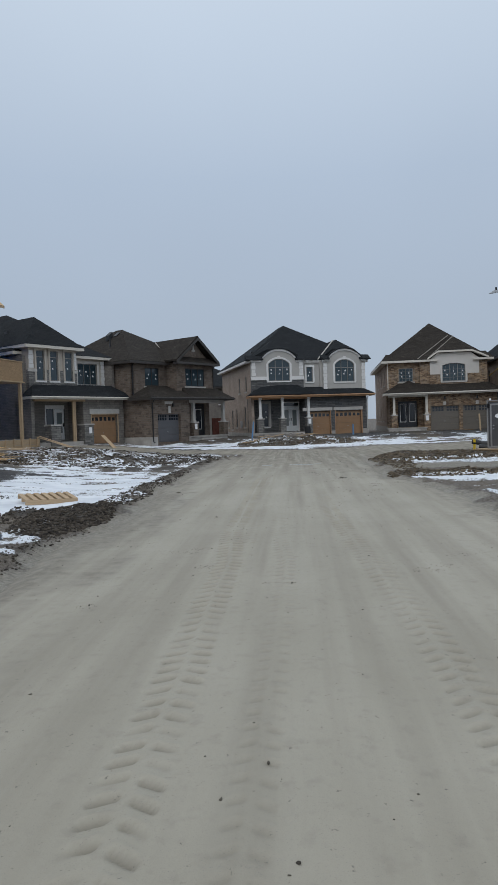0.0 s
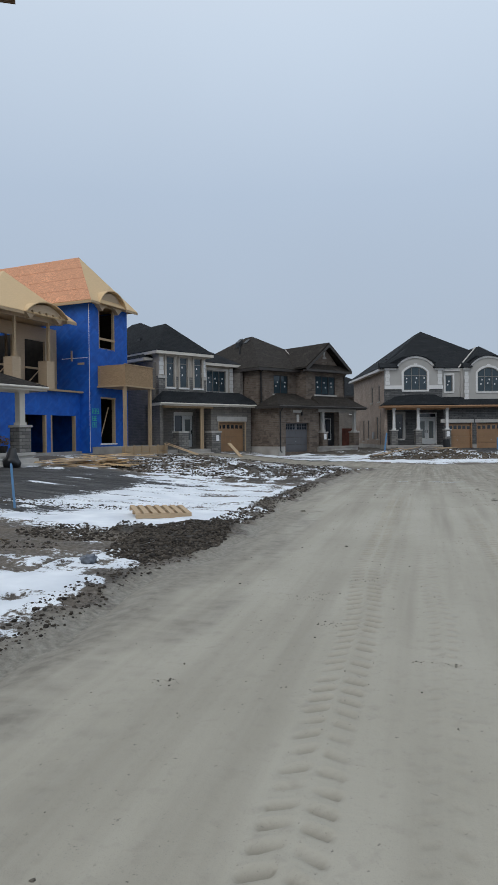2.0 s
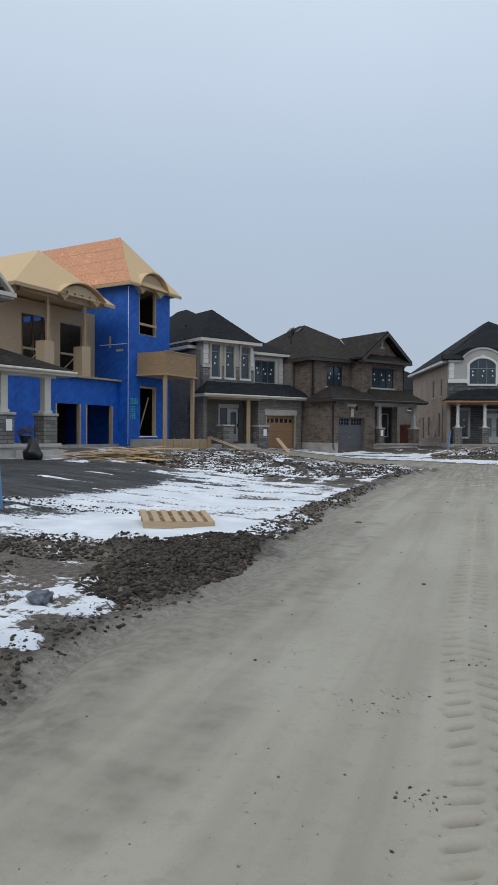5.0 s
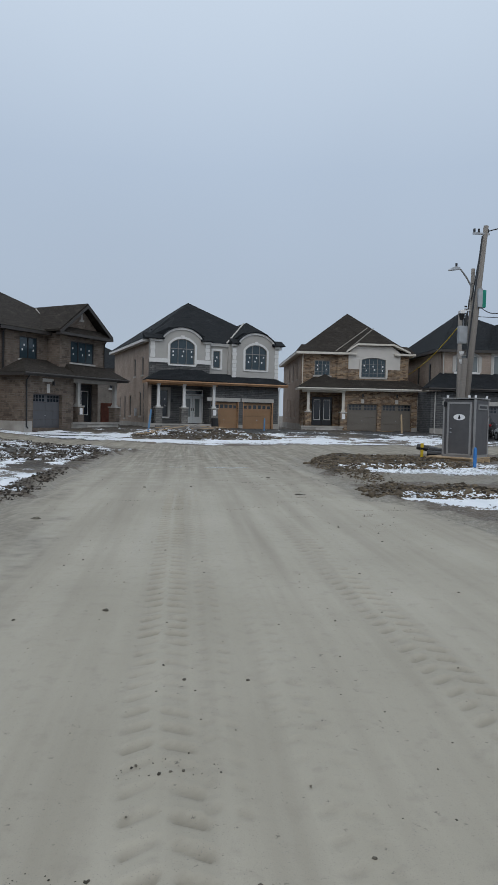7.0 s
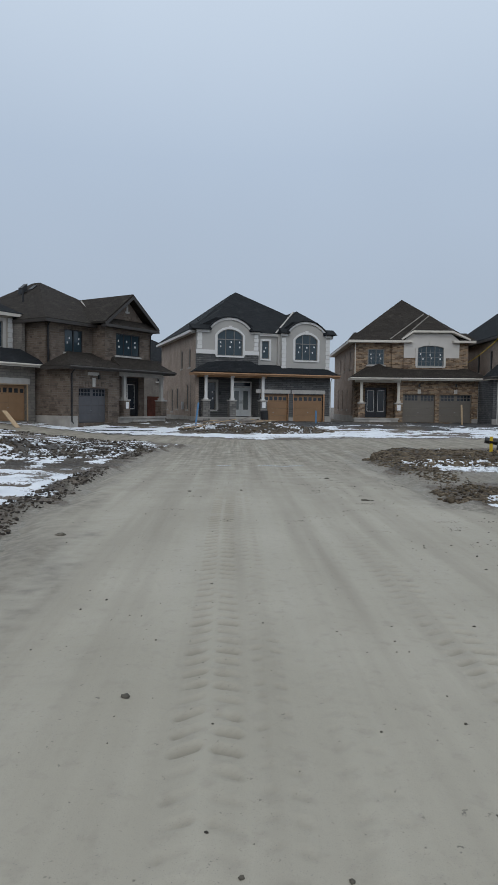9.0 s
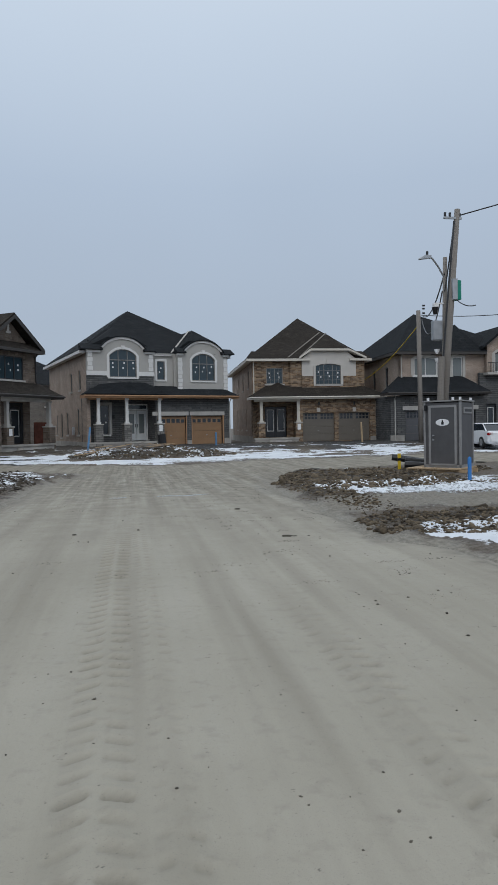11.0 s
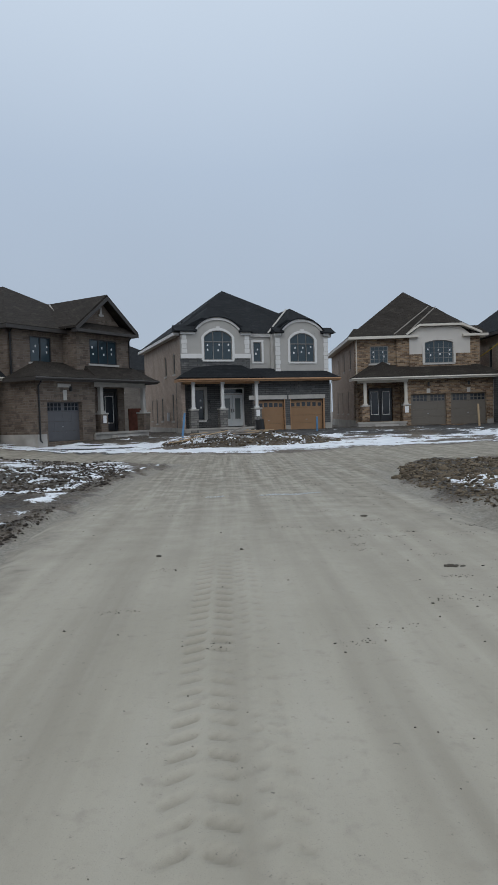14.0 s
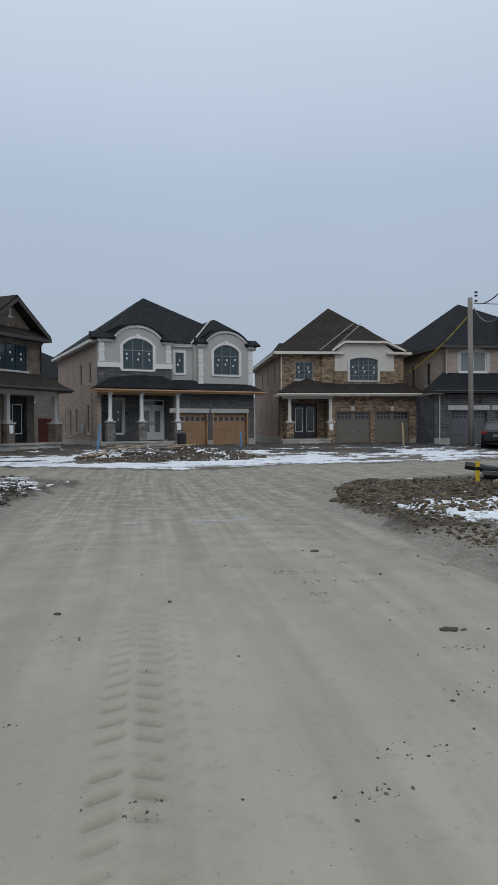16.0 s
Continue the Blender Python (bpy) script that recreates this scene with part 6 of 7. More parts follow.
    part("beam", boxes((-7.2, -1.6, 0.75, 1.0, 7.5, 7.75)), SHEATHING, h)
    bm = bmesh.new()
    top, low = arc(-5.0, -2.0, 7.75, 0.6, 16), arc(-4.7, -2.3, 7.45, 0.42, 16)
    for i in range(16):
        prism(bm, [low[i], low[i + 1], top[i + 1], top[i]], 0.35, 0.6)
    part("arched_fascia", bm, SHEATHING, h)
    bm = bmesh.new()
    arch_band(bm, -5.15, -1.85, 7.75, 0.68, 0.06, 0.1, 3.0, 16)
    part("arched_roof_deck", bm, PLYWOOD, h)
    for k in range(5):
        part("rafter_tail", boxes((-4.6 + k * 0.55, -4.52 + k * 0.55, 0.2, 1.6, 7.78, 7.9)), TIMBER, h)
    bm = hull([(-7.9, 0.3, 7.72), (-0.9, 0.3, 7.72), (-7.9, 9.0, 7.72), (-0.9, 9.0, 7.72), (-7.9, 0.3, 7.78), (-0.9, 0.3, 7.78), (-4.0, 2.9, 10.45), (-4.0, 9.0, 10.45)])
    part("roof_deck", bm, PLYWOOD, h, "pale plywood hip roof deck")
    each("fascia_board", [(-7.9, -5.2, 0.27, 0.32, 7.58, 7.74), (-1.8, -0.9, 0.27, 0.32, 7.58, 7.74), (-7.93, -7.88, 0.3, 9.0, 7.58, 7.74)], TIMBER, h)
    part("upper_roof_deck", hull([(-3.9, 6.5, 10.3), (-3.9, 6.5, 10.76), (-7.5, 9.5, 12.1), (-7.5, 9.5, 10.2), (-3.9, 16, 10.3), (-3.9, 16, 10.76), (-7.5, 16, 12.1), (-7.5, 16, 10.2)]), PINK_DECK, h)
    # scraps of lath and sprayed writing
    part("lath", boxes((0.0 - 0.03, -0.002, 1.35, 1.47, 5.6, 6.25)), SHEATHING, h)
    part("lath", boxes((0.0 - 0.03, -0.002, 0.45, 0.95, 5.35, 5.48)), SHEATHING, h)
    part("tape_line", boxes((-0.006, -0.001, 0.06, 0.1, 0.0, 9.0), (-0.006, -0.001, 0.2, 2.2, 5.75, 5.79)), STICKER, h)
    for row, (z, widths) in enumerate(((2.35, (0.09, 0.12, 0.1, 0.12, 0.1)), (1.9, (0.12, 0.1, 0.12)), (1.5, (0.13, 0.12, 0.12)))):
        u = 0.12
        for w in widths:
            bm = bmesh.new()
            for q in (0.0, 0.17, 0.34):
                box(bm, u, u + w * 0.9, -0.012, -0.002, z + q * 0.8, z + q * 0.8 + 0.035)
            box(bm, u, u + 0.03, -0.013, -0.002, z, z + 0.3)
            part("sprayed_mark", bm, SPRAY_GREEN, h)
            u += w + 0.035
    tagged(h, category="house")


def near_house():
    """Finished grey house nearest the road's west side: stone garage storey, white upper bay."""
    h = thing("house", house_pose(-17.45, 22.58, 75.9, 0.6), "grey stone and stucco house with olive garage doors", "house", "houses on the bend")
    L, R0, D, E = -6.2, 3.4, 12.0, 6.3
    part("side_wall", boxes((0.9, 1.15, 1.2, D, -0.5, E)), GREY_BRICK, h)
    part("side_wall", boxes((L, L + 0.25, 0.3, D, -0.5, E)), GREY_BRICK, h)
    each("back_wall", [(L, 1.15, D, D + 0.25, -0.5, E)], GREY_BRICK, h)
    bm = bmesh.new()
    wall_front(bm, L, 0.45, -0.5, 3.4, -0.15, 0.3, [(-1.58, -0.03, -0.01, 2.2), (-3.7, -2.15, -0.01, 2.2)])
    wall_side(bm, 0.3, 1.5, -0.5, 3.4, 0.2, 0.45)
    part("garage_wall", bm, WARM_STONE, h)
    for u in (-1.58, -3.7):
        garage_door(h, u, 0.0, OLIVE_DOOR, "arched", 1.55, 2.2, pane=PANE_GREY, label="olive grey panelled garage door")
    each("lintel", [(L, 0.35, -0.22, -0.1, 2.2, 2.56)], PRECAST, h)
    wall_lamp(h, -0.55, -0.15, 2.85)
    rnd = random.Random(4)
    # split-faced blocks between the lintel and the eave
    for row in range(3):
        u = -3.6 - 0.2 * row
        while u < 0.3:
            w = rnd.choice((0.24, 0.36, 0.48))
            part("stone_block", boxes((u + 0.008, min(u + w, 0.44) - 0.008, -0.17 - 0.015 * rnd.random(), -0.148, 2.6 + row * 0.26 + 0.008, 2.86 + row * 0.26 - 0.008)), WARM_STONE, h)
            u += w
    part("porch_wall", boxes((0.45, 1.15, 1.2, 1.45, -0.5, 3.4)), GREY_BRICK, h)
    part("porch_slab", boxes((0.45, R0, -0.4, 1.3, -0.5, 0.45), (0.4, R0 + 0.06, -0.48, 1.3, 0.45, 0.58)), PRECAST, h)
    each("step", [(1.3, 3.3, -0.85, -0.48, -0.5, 0.33), (1.2, 3.4, -1.2, -0.85, -0.5, 0.12)], PRECAST, h)
    for u in (0.97, 2.98):
        p = part("pier", boxes((u - 0.32, u + 0.32, -0.38, 0.22, 0.58, 1.68)), PIER_STONE, h)
        part("capstone", soft_box(u - 0.38, u + 0.38, -0.44, 0.28, 1.68, 1.78, 0.015), PRECAST, p)
        part("post", boxes((u - 0.15, u + 0.15, -0.22, 0.08, 1.78, 3.35), (u - 0.19, u + 0.19, -0.26, 0.12, 1.78, 1.9)), CREAM_TRIM, h)
    notice_on(h, 1.05, -0.385, 1.3)
    part("porch_beam", boxes((0.45, R0, -0.2, 0.05, 3.2, 3.42)), CREAM_TRIM, h)
    skirt_roof(h, L - 0.4, R0 + 0.7, -0.6, 3.5, 1.0, 4.35, BROWN_SHINGLE, CREAM_TRIM, True, True, inset=2.6)
    bm = bmesh.new()
    wall_front(bm, -1.5, 0.97, 3.5, E + 0.2, 0.2, 0.5, [(-0.74, 0.48, 4.48, 6.18)])
    spandrel(bm, -0.74, 0.48, 4.48, 6.18, 0.2, 0.2, 0.5)
    prism(bm, [(-1.3, E + 0.2), (0.97, E + 0.2), (1.2, E + 0.25), (0.65, E + 0.8), (-0.62, E + 0.8), (-1.25, E + 0.25)], 0.2, 0.5)
    part("bay_wall", bm, TAUPE_STUCCO, h)
    each("bay_cheek", [(0.7, 0.95, 0.5, 1.4, 3.5, E + 0.2)], TAUPE_STUCCO, h)
    part("upper_wall", boxes((L, -1.5, 0.6, 0.85, 3.5, E)), TAUPE_STUCCO, h)
    window(h, -0.74, 0.48, 4.48, 6.18, 0.2, 3, 1, TAUPE_STUCCO, PANE_CURTAIN, rise=0.2, trim=STUCCO, tw=0.13, stickers=False, transom=5.75)
    quoins(h, 0.8, 4.0, 6.1, 0.2, mat=STUCCO)
    quoins(h, -1.2, 4.0, 6.1, 0.2, 0.5, mat=STUCCO)
    hip_roof(h, L, 1.15, 0.6, D, E, 3.3, BROWN_SHINGLE, CREAM_TRIM, 0.5)
    part("bay_roof", hull([(-1.4, 0.32, E + 0.1), (1.45, 0.32, E + 0.06), (-0.7, 0.32, E + 0.9), (0.72, 0.32, E + 0.9), (-1.45, 4.0, E + 0.1), (1.5, 4.0, E + 0.06), (-0.1, 2.2, E + 2.0), (-0.1, 4.0, E + 2.0)]), BROWN_SHINGLE, h)
    bm = bmesh.new()
    for a, b in (((-1.35, E + 0.05), (-0.68, E + 0.72)), ((-0.68, E + 0.72), (0.7, E + 0.72)), ((0.7, E + 0.72), (1.5, E - 0.05))):
        prism(bm, [a, b, (b[0], b[1] + 0.16), (a[0], a[1] + 0.16)], -0.1, 0.2)
    part("gable_trim", bm, CREAM_TRIM, h)
    part("eave_return", boxes((0.85, 1.6, -0.1, 0.3, E - 0.12, E + 0.04)), CREAM_TRIM, h)
    part("eave_return", boxes((-2.4, -0.95, -0.1, 0.3, E - 0.02, E + 0.14)), CREAM_TRIM, h)
    downpipe(h, -1.55, 0.2, 4.2, E, CREAM_TRIM)


def back_house(x, y, a, mat, w=9.0):
    h = thing("house", house_pose(x, y, a, 0.45), "distant house with dark roof behind the row", "house", "houses behind")
    part("wall", boxes((0, w, 0, 10, -0.4, 5.6)), mat, h)
    hip_roof(h, 0, w, 0, 10, 5.6, 3.0, BLACK_SHINGLE, BROWN_TRIM, 0.5)
    for u in (1.2, 4.2, 7.0):
        window(h, u, u + 1.2, 3.6, 5.0, -0.12, 2, 1, BRONZE_FRAME, PANE, stickers=False)


framed_house()
near_house()
back_house(-11.5, 72.0, 30.0, GREY_BRICK)
back_house(-27.0, 62.0, 60.0, BROWN_BRICK)
back_house(33.0, 52.0, -15.0, TAN_BRICK)


# ---- street furniture on the east island ----
def utility_cabin():
    g = ground_at(11.3, 31.2)
    a = radians(-47)
    c = thing("portable_washroom", Matrix.Translation((11.24, 30.12, 0.18)) @ Matrix.Rotation(a, 4, "Z"), "dark grey steel portable washroom cabin on a timber skid", "washroom")
    s, t = 1.34, 2.3
    part("body", boxes((-s + 0.03, -0.03, 0.03, s - 0.03, 0.02, t - 0.04)), CABIN_PANEL, c)
    for x in (-s, -0.07):
        for y in (0, s - 0.07):
            part("corner_post", boxes((x, x + 0.07, y, y + 0.07, 0, t)), CABIN_FRAME, c)
    part("base_frame", boxes((-s, 0, 0, s, 0, 0.1)), CABIN_FRAME, c)
    part("roof_panel", soft_box(-s - 0.03, 0.03, -0.03, s + 0.03, t, t + 0.05, 0.01), CABIN_FRAME, c)
    d = part("door", boxes((-s + 0.28, -0.22, -0.03, 0.03, 0.12, t - 0.2)), CABIN_PANEL, c)
    part("door_frame", boxes((-s + 0.2, -s + 0.28, -0.045, 0.03, 0.1, t - 0.12), (-0.22, -0.14, -0.045, 0.03, 0.1, t - 0.12), (-s + 0.2, -0.14, -0.05, 0.03, t - 0.2, t - 0.12), (-s + 0.2, -0.14, -0.045, 0.03, 0.08, 0.14)), CABIN_FRAME, d)
    part("handle", boxes((-s + 0.34, -s + 0.4, -0.07, -0.03, 0.95, 1.0), (-s + 0.34, -s + 0.4, -0.07, -0.03, 1.1, 1.15)), STEEL, d)
    bm = bmesh.new()
    mid = (-s + 0.06) / 2
    prism(bm, [(mid + 0.24 * math.cos(k * math.pi / 12), 1.58 + 0.12 * math.sin(k * math.pi / 12)) for k in range(24)], -0.045, -0.03)
    part("sign_plate", bm, STICKER, d)
    part("sign_mark", boxes((mid - 0.04, mid + 0.05, -0.05, -0.045, 1.5, 1.6), (mid - 0.02, mid + 0.03, -0.05, -0.045, 1.6, 1.66)), BLACK_METAL, d)
    part("lamp", soft_box(-s + 0.05, -s + 0.15, -0.09, 0.0, t - 0.32, t - 0.1, 0.02), BLACK_PLASTIC, c)
    v = part("vent", boxes((-0.03, 0.012, 0.3, s - 0.2, t - 0.42, t - 0.2)), CABIN_FRAME, c)
    part("vent_slot", boxes((0.0, 0.016, 0.36, s - 0.26, t - 0.36, t - 0.26)), BLACK_METAL, v)
    for x, y in ((-s + 0.1, 0.08), (-0.35, 0.08), (-0.1, 0.1), (-0.1, s - 0.15)):
        part("lifting_lug", boxes((x, x + 0.08, y, y + 0.03, t + 0.05, t + 0.15)), STICKER, c)
    skid = thing("timber_skid", Matrix.Translation((11.24, 30.12, 0)) @ Matrix.Rotation(a, 4, "Z"), "bare timber skid under the washroom cabin", "skid")
    for y in (-0.35, 0.25, 0.85):
        part("bearer", boxes((-s - 0.5, 0.25, y, y + 0.14, g - 0.1, 0.14)), TIMBER, skid)
    for k in range(7):
        part("board", boxes((-s - 0.45 + k * 0.27, -s - 0.22 + k * 0.27, -0.5, s + 0.1, 0.14, 0.18)), TIMBER, skid)


def pole(name, base, top, r, label, r_end=None):
    p = thing(name, Matrix.Translation(base), label, "pole", "poles")
    d = Vector(top) - Vector(base)
    part("shaft", tube([(0, 0, -0.6), tuple(d * 0.5), tuple(d)], r, 12, True, r_end or r * 0.75), GREY_TIMBER, p, smooth=True)
    return p, d


def poles():
    p, d = pole("utility_pole", (11.85, 33.0, ground_at(11.85, 33)), (12.71, 33.0, 10.0), 0.16, "tall leaning wooden utility pole with transformer boxes", 0.105)
    at = lambda z: Vector((d.x * z / d.z, 0, z))
    part("transformer_box", soft_box(at(6.7).x + 0.12, at(6.7).x + 0.32, -0.2, 0.12, 6.5, 7.25, 0.02), GREEN_PLASTIC, p, "green equipment box")
    part("bracket", boxes((at(6.8).x - 0.05, at(6.8).x + 0.14, -0.22, -0.1, 6.5, 7.3)), STEEL, p)
    part("cross_bracket", boxes((at(9.5).x - 0.55, at(9.5).x + 0.2, -0.08, 0.0, 9.62, 9.7)), STEEL, p)
    for k in (-0.5, -0.3, 0.1):
        part("insulator", tube([(at(9.6).x + k, -0.04, 9.7), (at(9.6).x + k, -0.04, 9.86)], 0.05, 8), BLACK_PLASTIC, p)
    part("cable_drop", tube([at(9.5) + Vector((-0.2, -0.2, 0)), at(7) + Vector((-0.24, -0.2, 0)), at(4) + Vector((-0.26, -0.2, 0)), at(0.3) + Vector((-0.22, -0.22, 0))], 0.035, 6), BLACK_PLASTIC, p)
    part("loose_cable", tube(sag(at(6.5) + Vector((0.1, -0.2, 0)), at(6.3) + Vector((0.95, -0.2, 0)), 0.12), 0.02, 5), BLACK_PLASTIC, p)
    part("stub_post", tube([(-0.2, -0.25, -0.5), (0.02, -0.25, 4.3)], 0.12, 10), GREY_TIMBER, p)
    q, e = pole("lamp_pole", (12.25, 33.4, ground_at(12.25, 33.4)), (12.38, 33.4, 8.25), 0.11, "straight grey street lamp pole with curved arm and camera")
    arm = part("lamp_arm", tube([(0.13, 0, 7.4), (-0.2, -0.1, 7.85), (-0.5, -0.2, 8.15), (-0.65, -0.25, 8.2)], 0.035, 8), STEEL, q)
    part("lamp_head", hull([(-0.6, -0.2, 8.24), (-0.6, -0.34, 8.24), (-1.1, -0.24, 8.06), (-1.1, -0.4, 8.06), (-1.1, -0.24, 8.12), (-0.85, -0.2, 8.25), (-0.85, -0.36, 8.25), (-0.6, -0.2, 8.14), (-0.6, -0.34, 8.14)]), STEEL, arm)
    part("light_sensor", tube([(-0.75, -0.28, 8.22), (-0.75, -0.28, 8.4)], 0.05, 8), BLACK_PLASTIC, arm)
    part("camera_bracket", boxes((-0.3, 0.05, -0.06, 0.0, 6.42, 6.48), (-0.4, -0.2, -0.1, 0.04, 6.3, 6.45)), STICKER, q)
    part("camera_dome", tube([(-0.33, -0.03, 6.3), (-0.33, -0.03, 6.15), (-0.33, -0.03, 6.02)], 0.13, 10, True, 0.07), BLACK_PLASTIC, q)
    part("meter_box", soft_box(-0.5, -0.12, -0.25, 0.0, 5.0, 5.75, 0.02), STEEL, q)
    for k, z in enumerate((4.65, 4.3)):
        part("insulator", tube([(-0.3, -0.1, z), (-0.3, -0.1, z - 0.12), (-0.3, -0.1, z - 0.18)], 0.11, 10, True, 0.04), STICKER, q)
    r, f = pole("service_pole", (19.2, 50.5, ground_at(19.2, 50.5)), (19.1, 50.5, 9.3), 0.16, "thick pale wooden service pole beside a driveway", 0.14)
    for z in (8.6, 8.9, 9.1):
        part("insulator", tube([(0.15, -0.1, z), (0.3, -0.1, z)], 0.06, 8), BLACK_PLASTIC, r)
    lines = (((12.7, 33.0, 9.75), (40.0, 26.0, 18.5), 0.5, 0.025, BLACK_PLASTIC), ((12.55, 33.0, 9.4), (12.3, 33.3, 6.9), 0.1, 0.025, BLACK_PLASTIC),
             ((12.3, 33.3, 7.6), (19.3, 50.4, 9.0), 0.7, 0.03, BLACK_PLASTIC), ((12.2, 33.3, 6.9), (19.3, 50.4, 8.7), 1.3, 0.025, BLACK_PLASTIC),
             ((19.05, 50.5, 8.3), (18.75, 60.0, 5.4), 0.35, 0.03, YELLOW), ((19.3, 50.5, 9.0), (30.0, 44.0, 9.6), 0.6, 0.025, BLACK_PLASTIC))
    for a, b, drop, w, mat in lines:
        tagged(single("cable", tube([tuple(v) for v in sag(a, b, drop)], w, 6), mat, Matrix(), "thin cable slung between poles" if mat is BLACK_PLASTIC else "yellow guy cover sloping from a pole", "cable"))


def car(m, paint, label):
    c = thing("car", m, label, "car", "parked cars")
    sections = ((-2.3, 0.74, 0.42, 0.62, 0.86, 0.8), (-2.15, 0.86, 0.25, 0.78, 0.98, 0.86), (-1.2, 0.9, 0.2, 0.9, 1.04, 0.88), (0.0, 0.91, 0.2, 0.92, 1.0, 0.9), (1.2, 0.9, 0.2, 0.86, 0.92, 0.88), (2.0, 0.84, 0.25, 0.72, 0.78, 0.78), (2.3, 0.7, 0.4, 0.58, 0.64, 0.6))
    bm = bmesh.new()
    rings = []
    for x, w, z0, z1, z2, w2 in sections:
        pts = [(-w * 0.85, z0), (-w, z0 + 0.15), (-w, z1), (-w2, z2), (w2, z2), (w, z1), (w, z0 + 0.15), (w * 0.85, z0)]
        rings.append([bm.verts.new((x, y, z)) for y, z in pts])
    for a, b in zip(rings, rings[1:]):
        for j in range(8):
            bm.faces.new((a[j], b[j], b[(j + 1) % 8], a[(j + 1) % 8]))
    bm.faces.new(rings[0])
    bm.faces.new(rings[-1][::-1])
    bmesh.ops.recalc_face_normals(bm, faces=bm.faces)
    part("body", bm, paint, c, smooth=False)
    part("cabin_glass", hull([(-1.75, -0.78, 0.98), (-1.75, 0.78, 0.98), (1.0, -0.8, 0.92), (1.0, 0.8, 0.92), (-1.0, -0.62, 1.4), (-1.0, 0.62, 1.4), (0.25, -0.62, 1.42), (0.25, 0.62, 1.42)]), PANE, c)
    part("roof_panel", hull([(-1.05, -0.63, 1.4), (-1.05, 0.63, 1.4), (0.3, -0.63, 1.42), (0.3, 0.63, 1.42), (-0.9, -0.56, 1.47), (-0.9, 0.56, 1.47), (0.1, -0.56, 1.48), (0.1, 0.56, 1.48)]), paint, c)
    for y in (-0.72, 0.72):
        part("pillar", tube([(-1.75, y * 1.04, 0.98), (-1.03, y * 0.88, 1.41)], 0.04, 6), paint, c)
        part("tail_lamp", soft_box(-2.3, -2.1, y - 0.16, y + 0.16, 0.74, 0.9, 0.03), RED_LAMP, c)
        for x in (-1.4, 1.4):
            bm = tube([(x, y - 0.02, 0.33), (x, y + (0.2 if y > 0 else -0.2), 0.33)], 0.33, 20)
            w = part("wheel", bm, RUBBER, c)
            s = 1 if y > 0 else -1
            part("rim", tube([(x, y + 0.17 * s, 0.33), (x, y + 0.215 * s, 0.33)], 0.2, 14), STEEL, w)
    part("bumper", soft_box(-2.36, -2.2, -0.75, 0.75, 0.35, 0.55, 0.04), paint, c)
    part("number_plate", boxes((-2.33, -2.29, -0.25, 0.25, 0.6, 0.72)), PANE_GREY, c)


def plank(bm, a, b, w, t):
    a, b = Vector(a), Vector(b)
    d = (b - a).normalized()
    s = d.cross(Vector((0, 0, 1))).normalized() * w / 2
    u = s.cross(d).normalized() * t
    q = [a - s, a + s, a + s + u, a - s + u, b - s, b + s, b + s + u, b - s + u]
    vs = [bm.verts.new(p) for p in q]
    for f in ((0, 1, 2, 3), (7, 6, 5, 4), (0, 4, 5, 1), (1, 5, 6, 2), (2, 6, 7, 3), (3, 7, 4, 0)):
        bm.faces.new([vs[i] for i in f])
    bmesh.ops.recalc_face_normals(bm, faces=bm.faces)


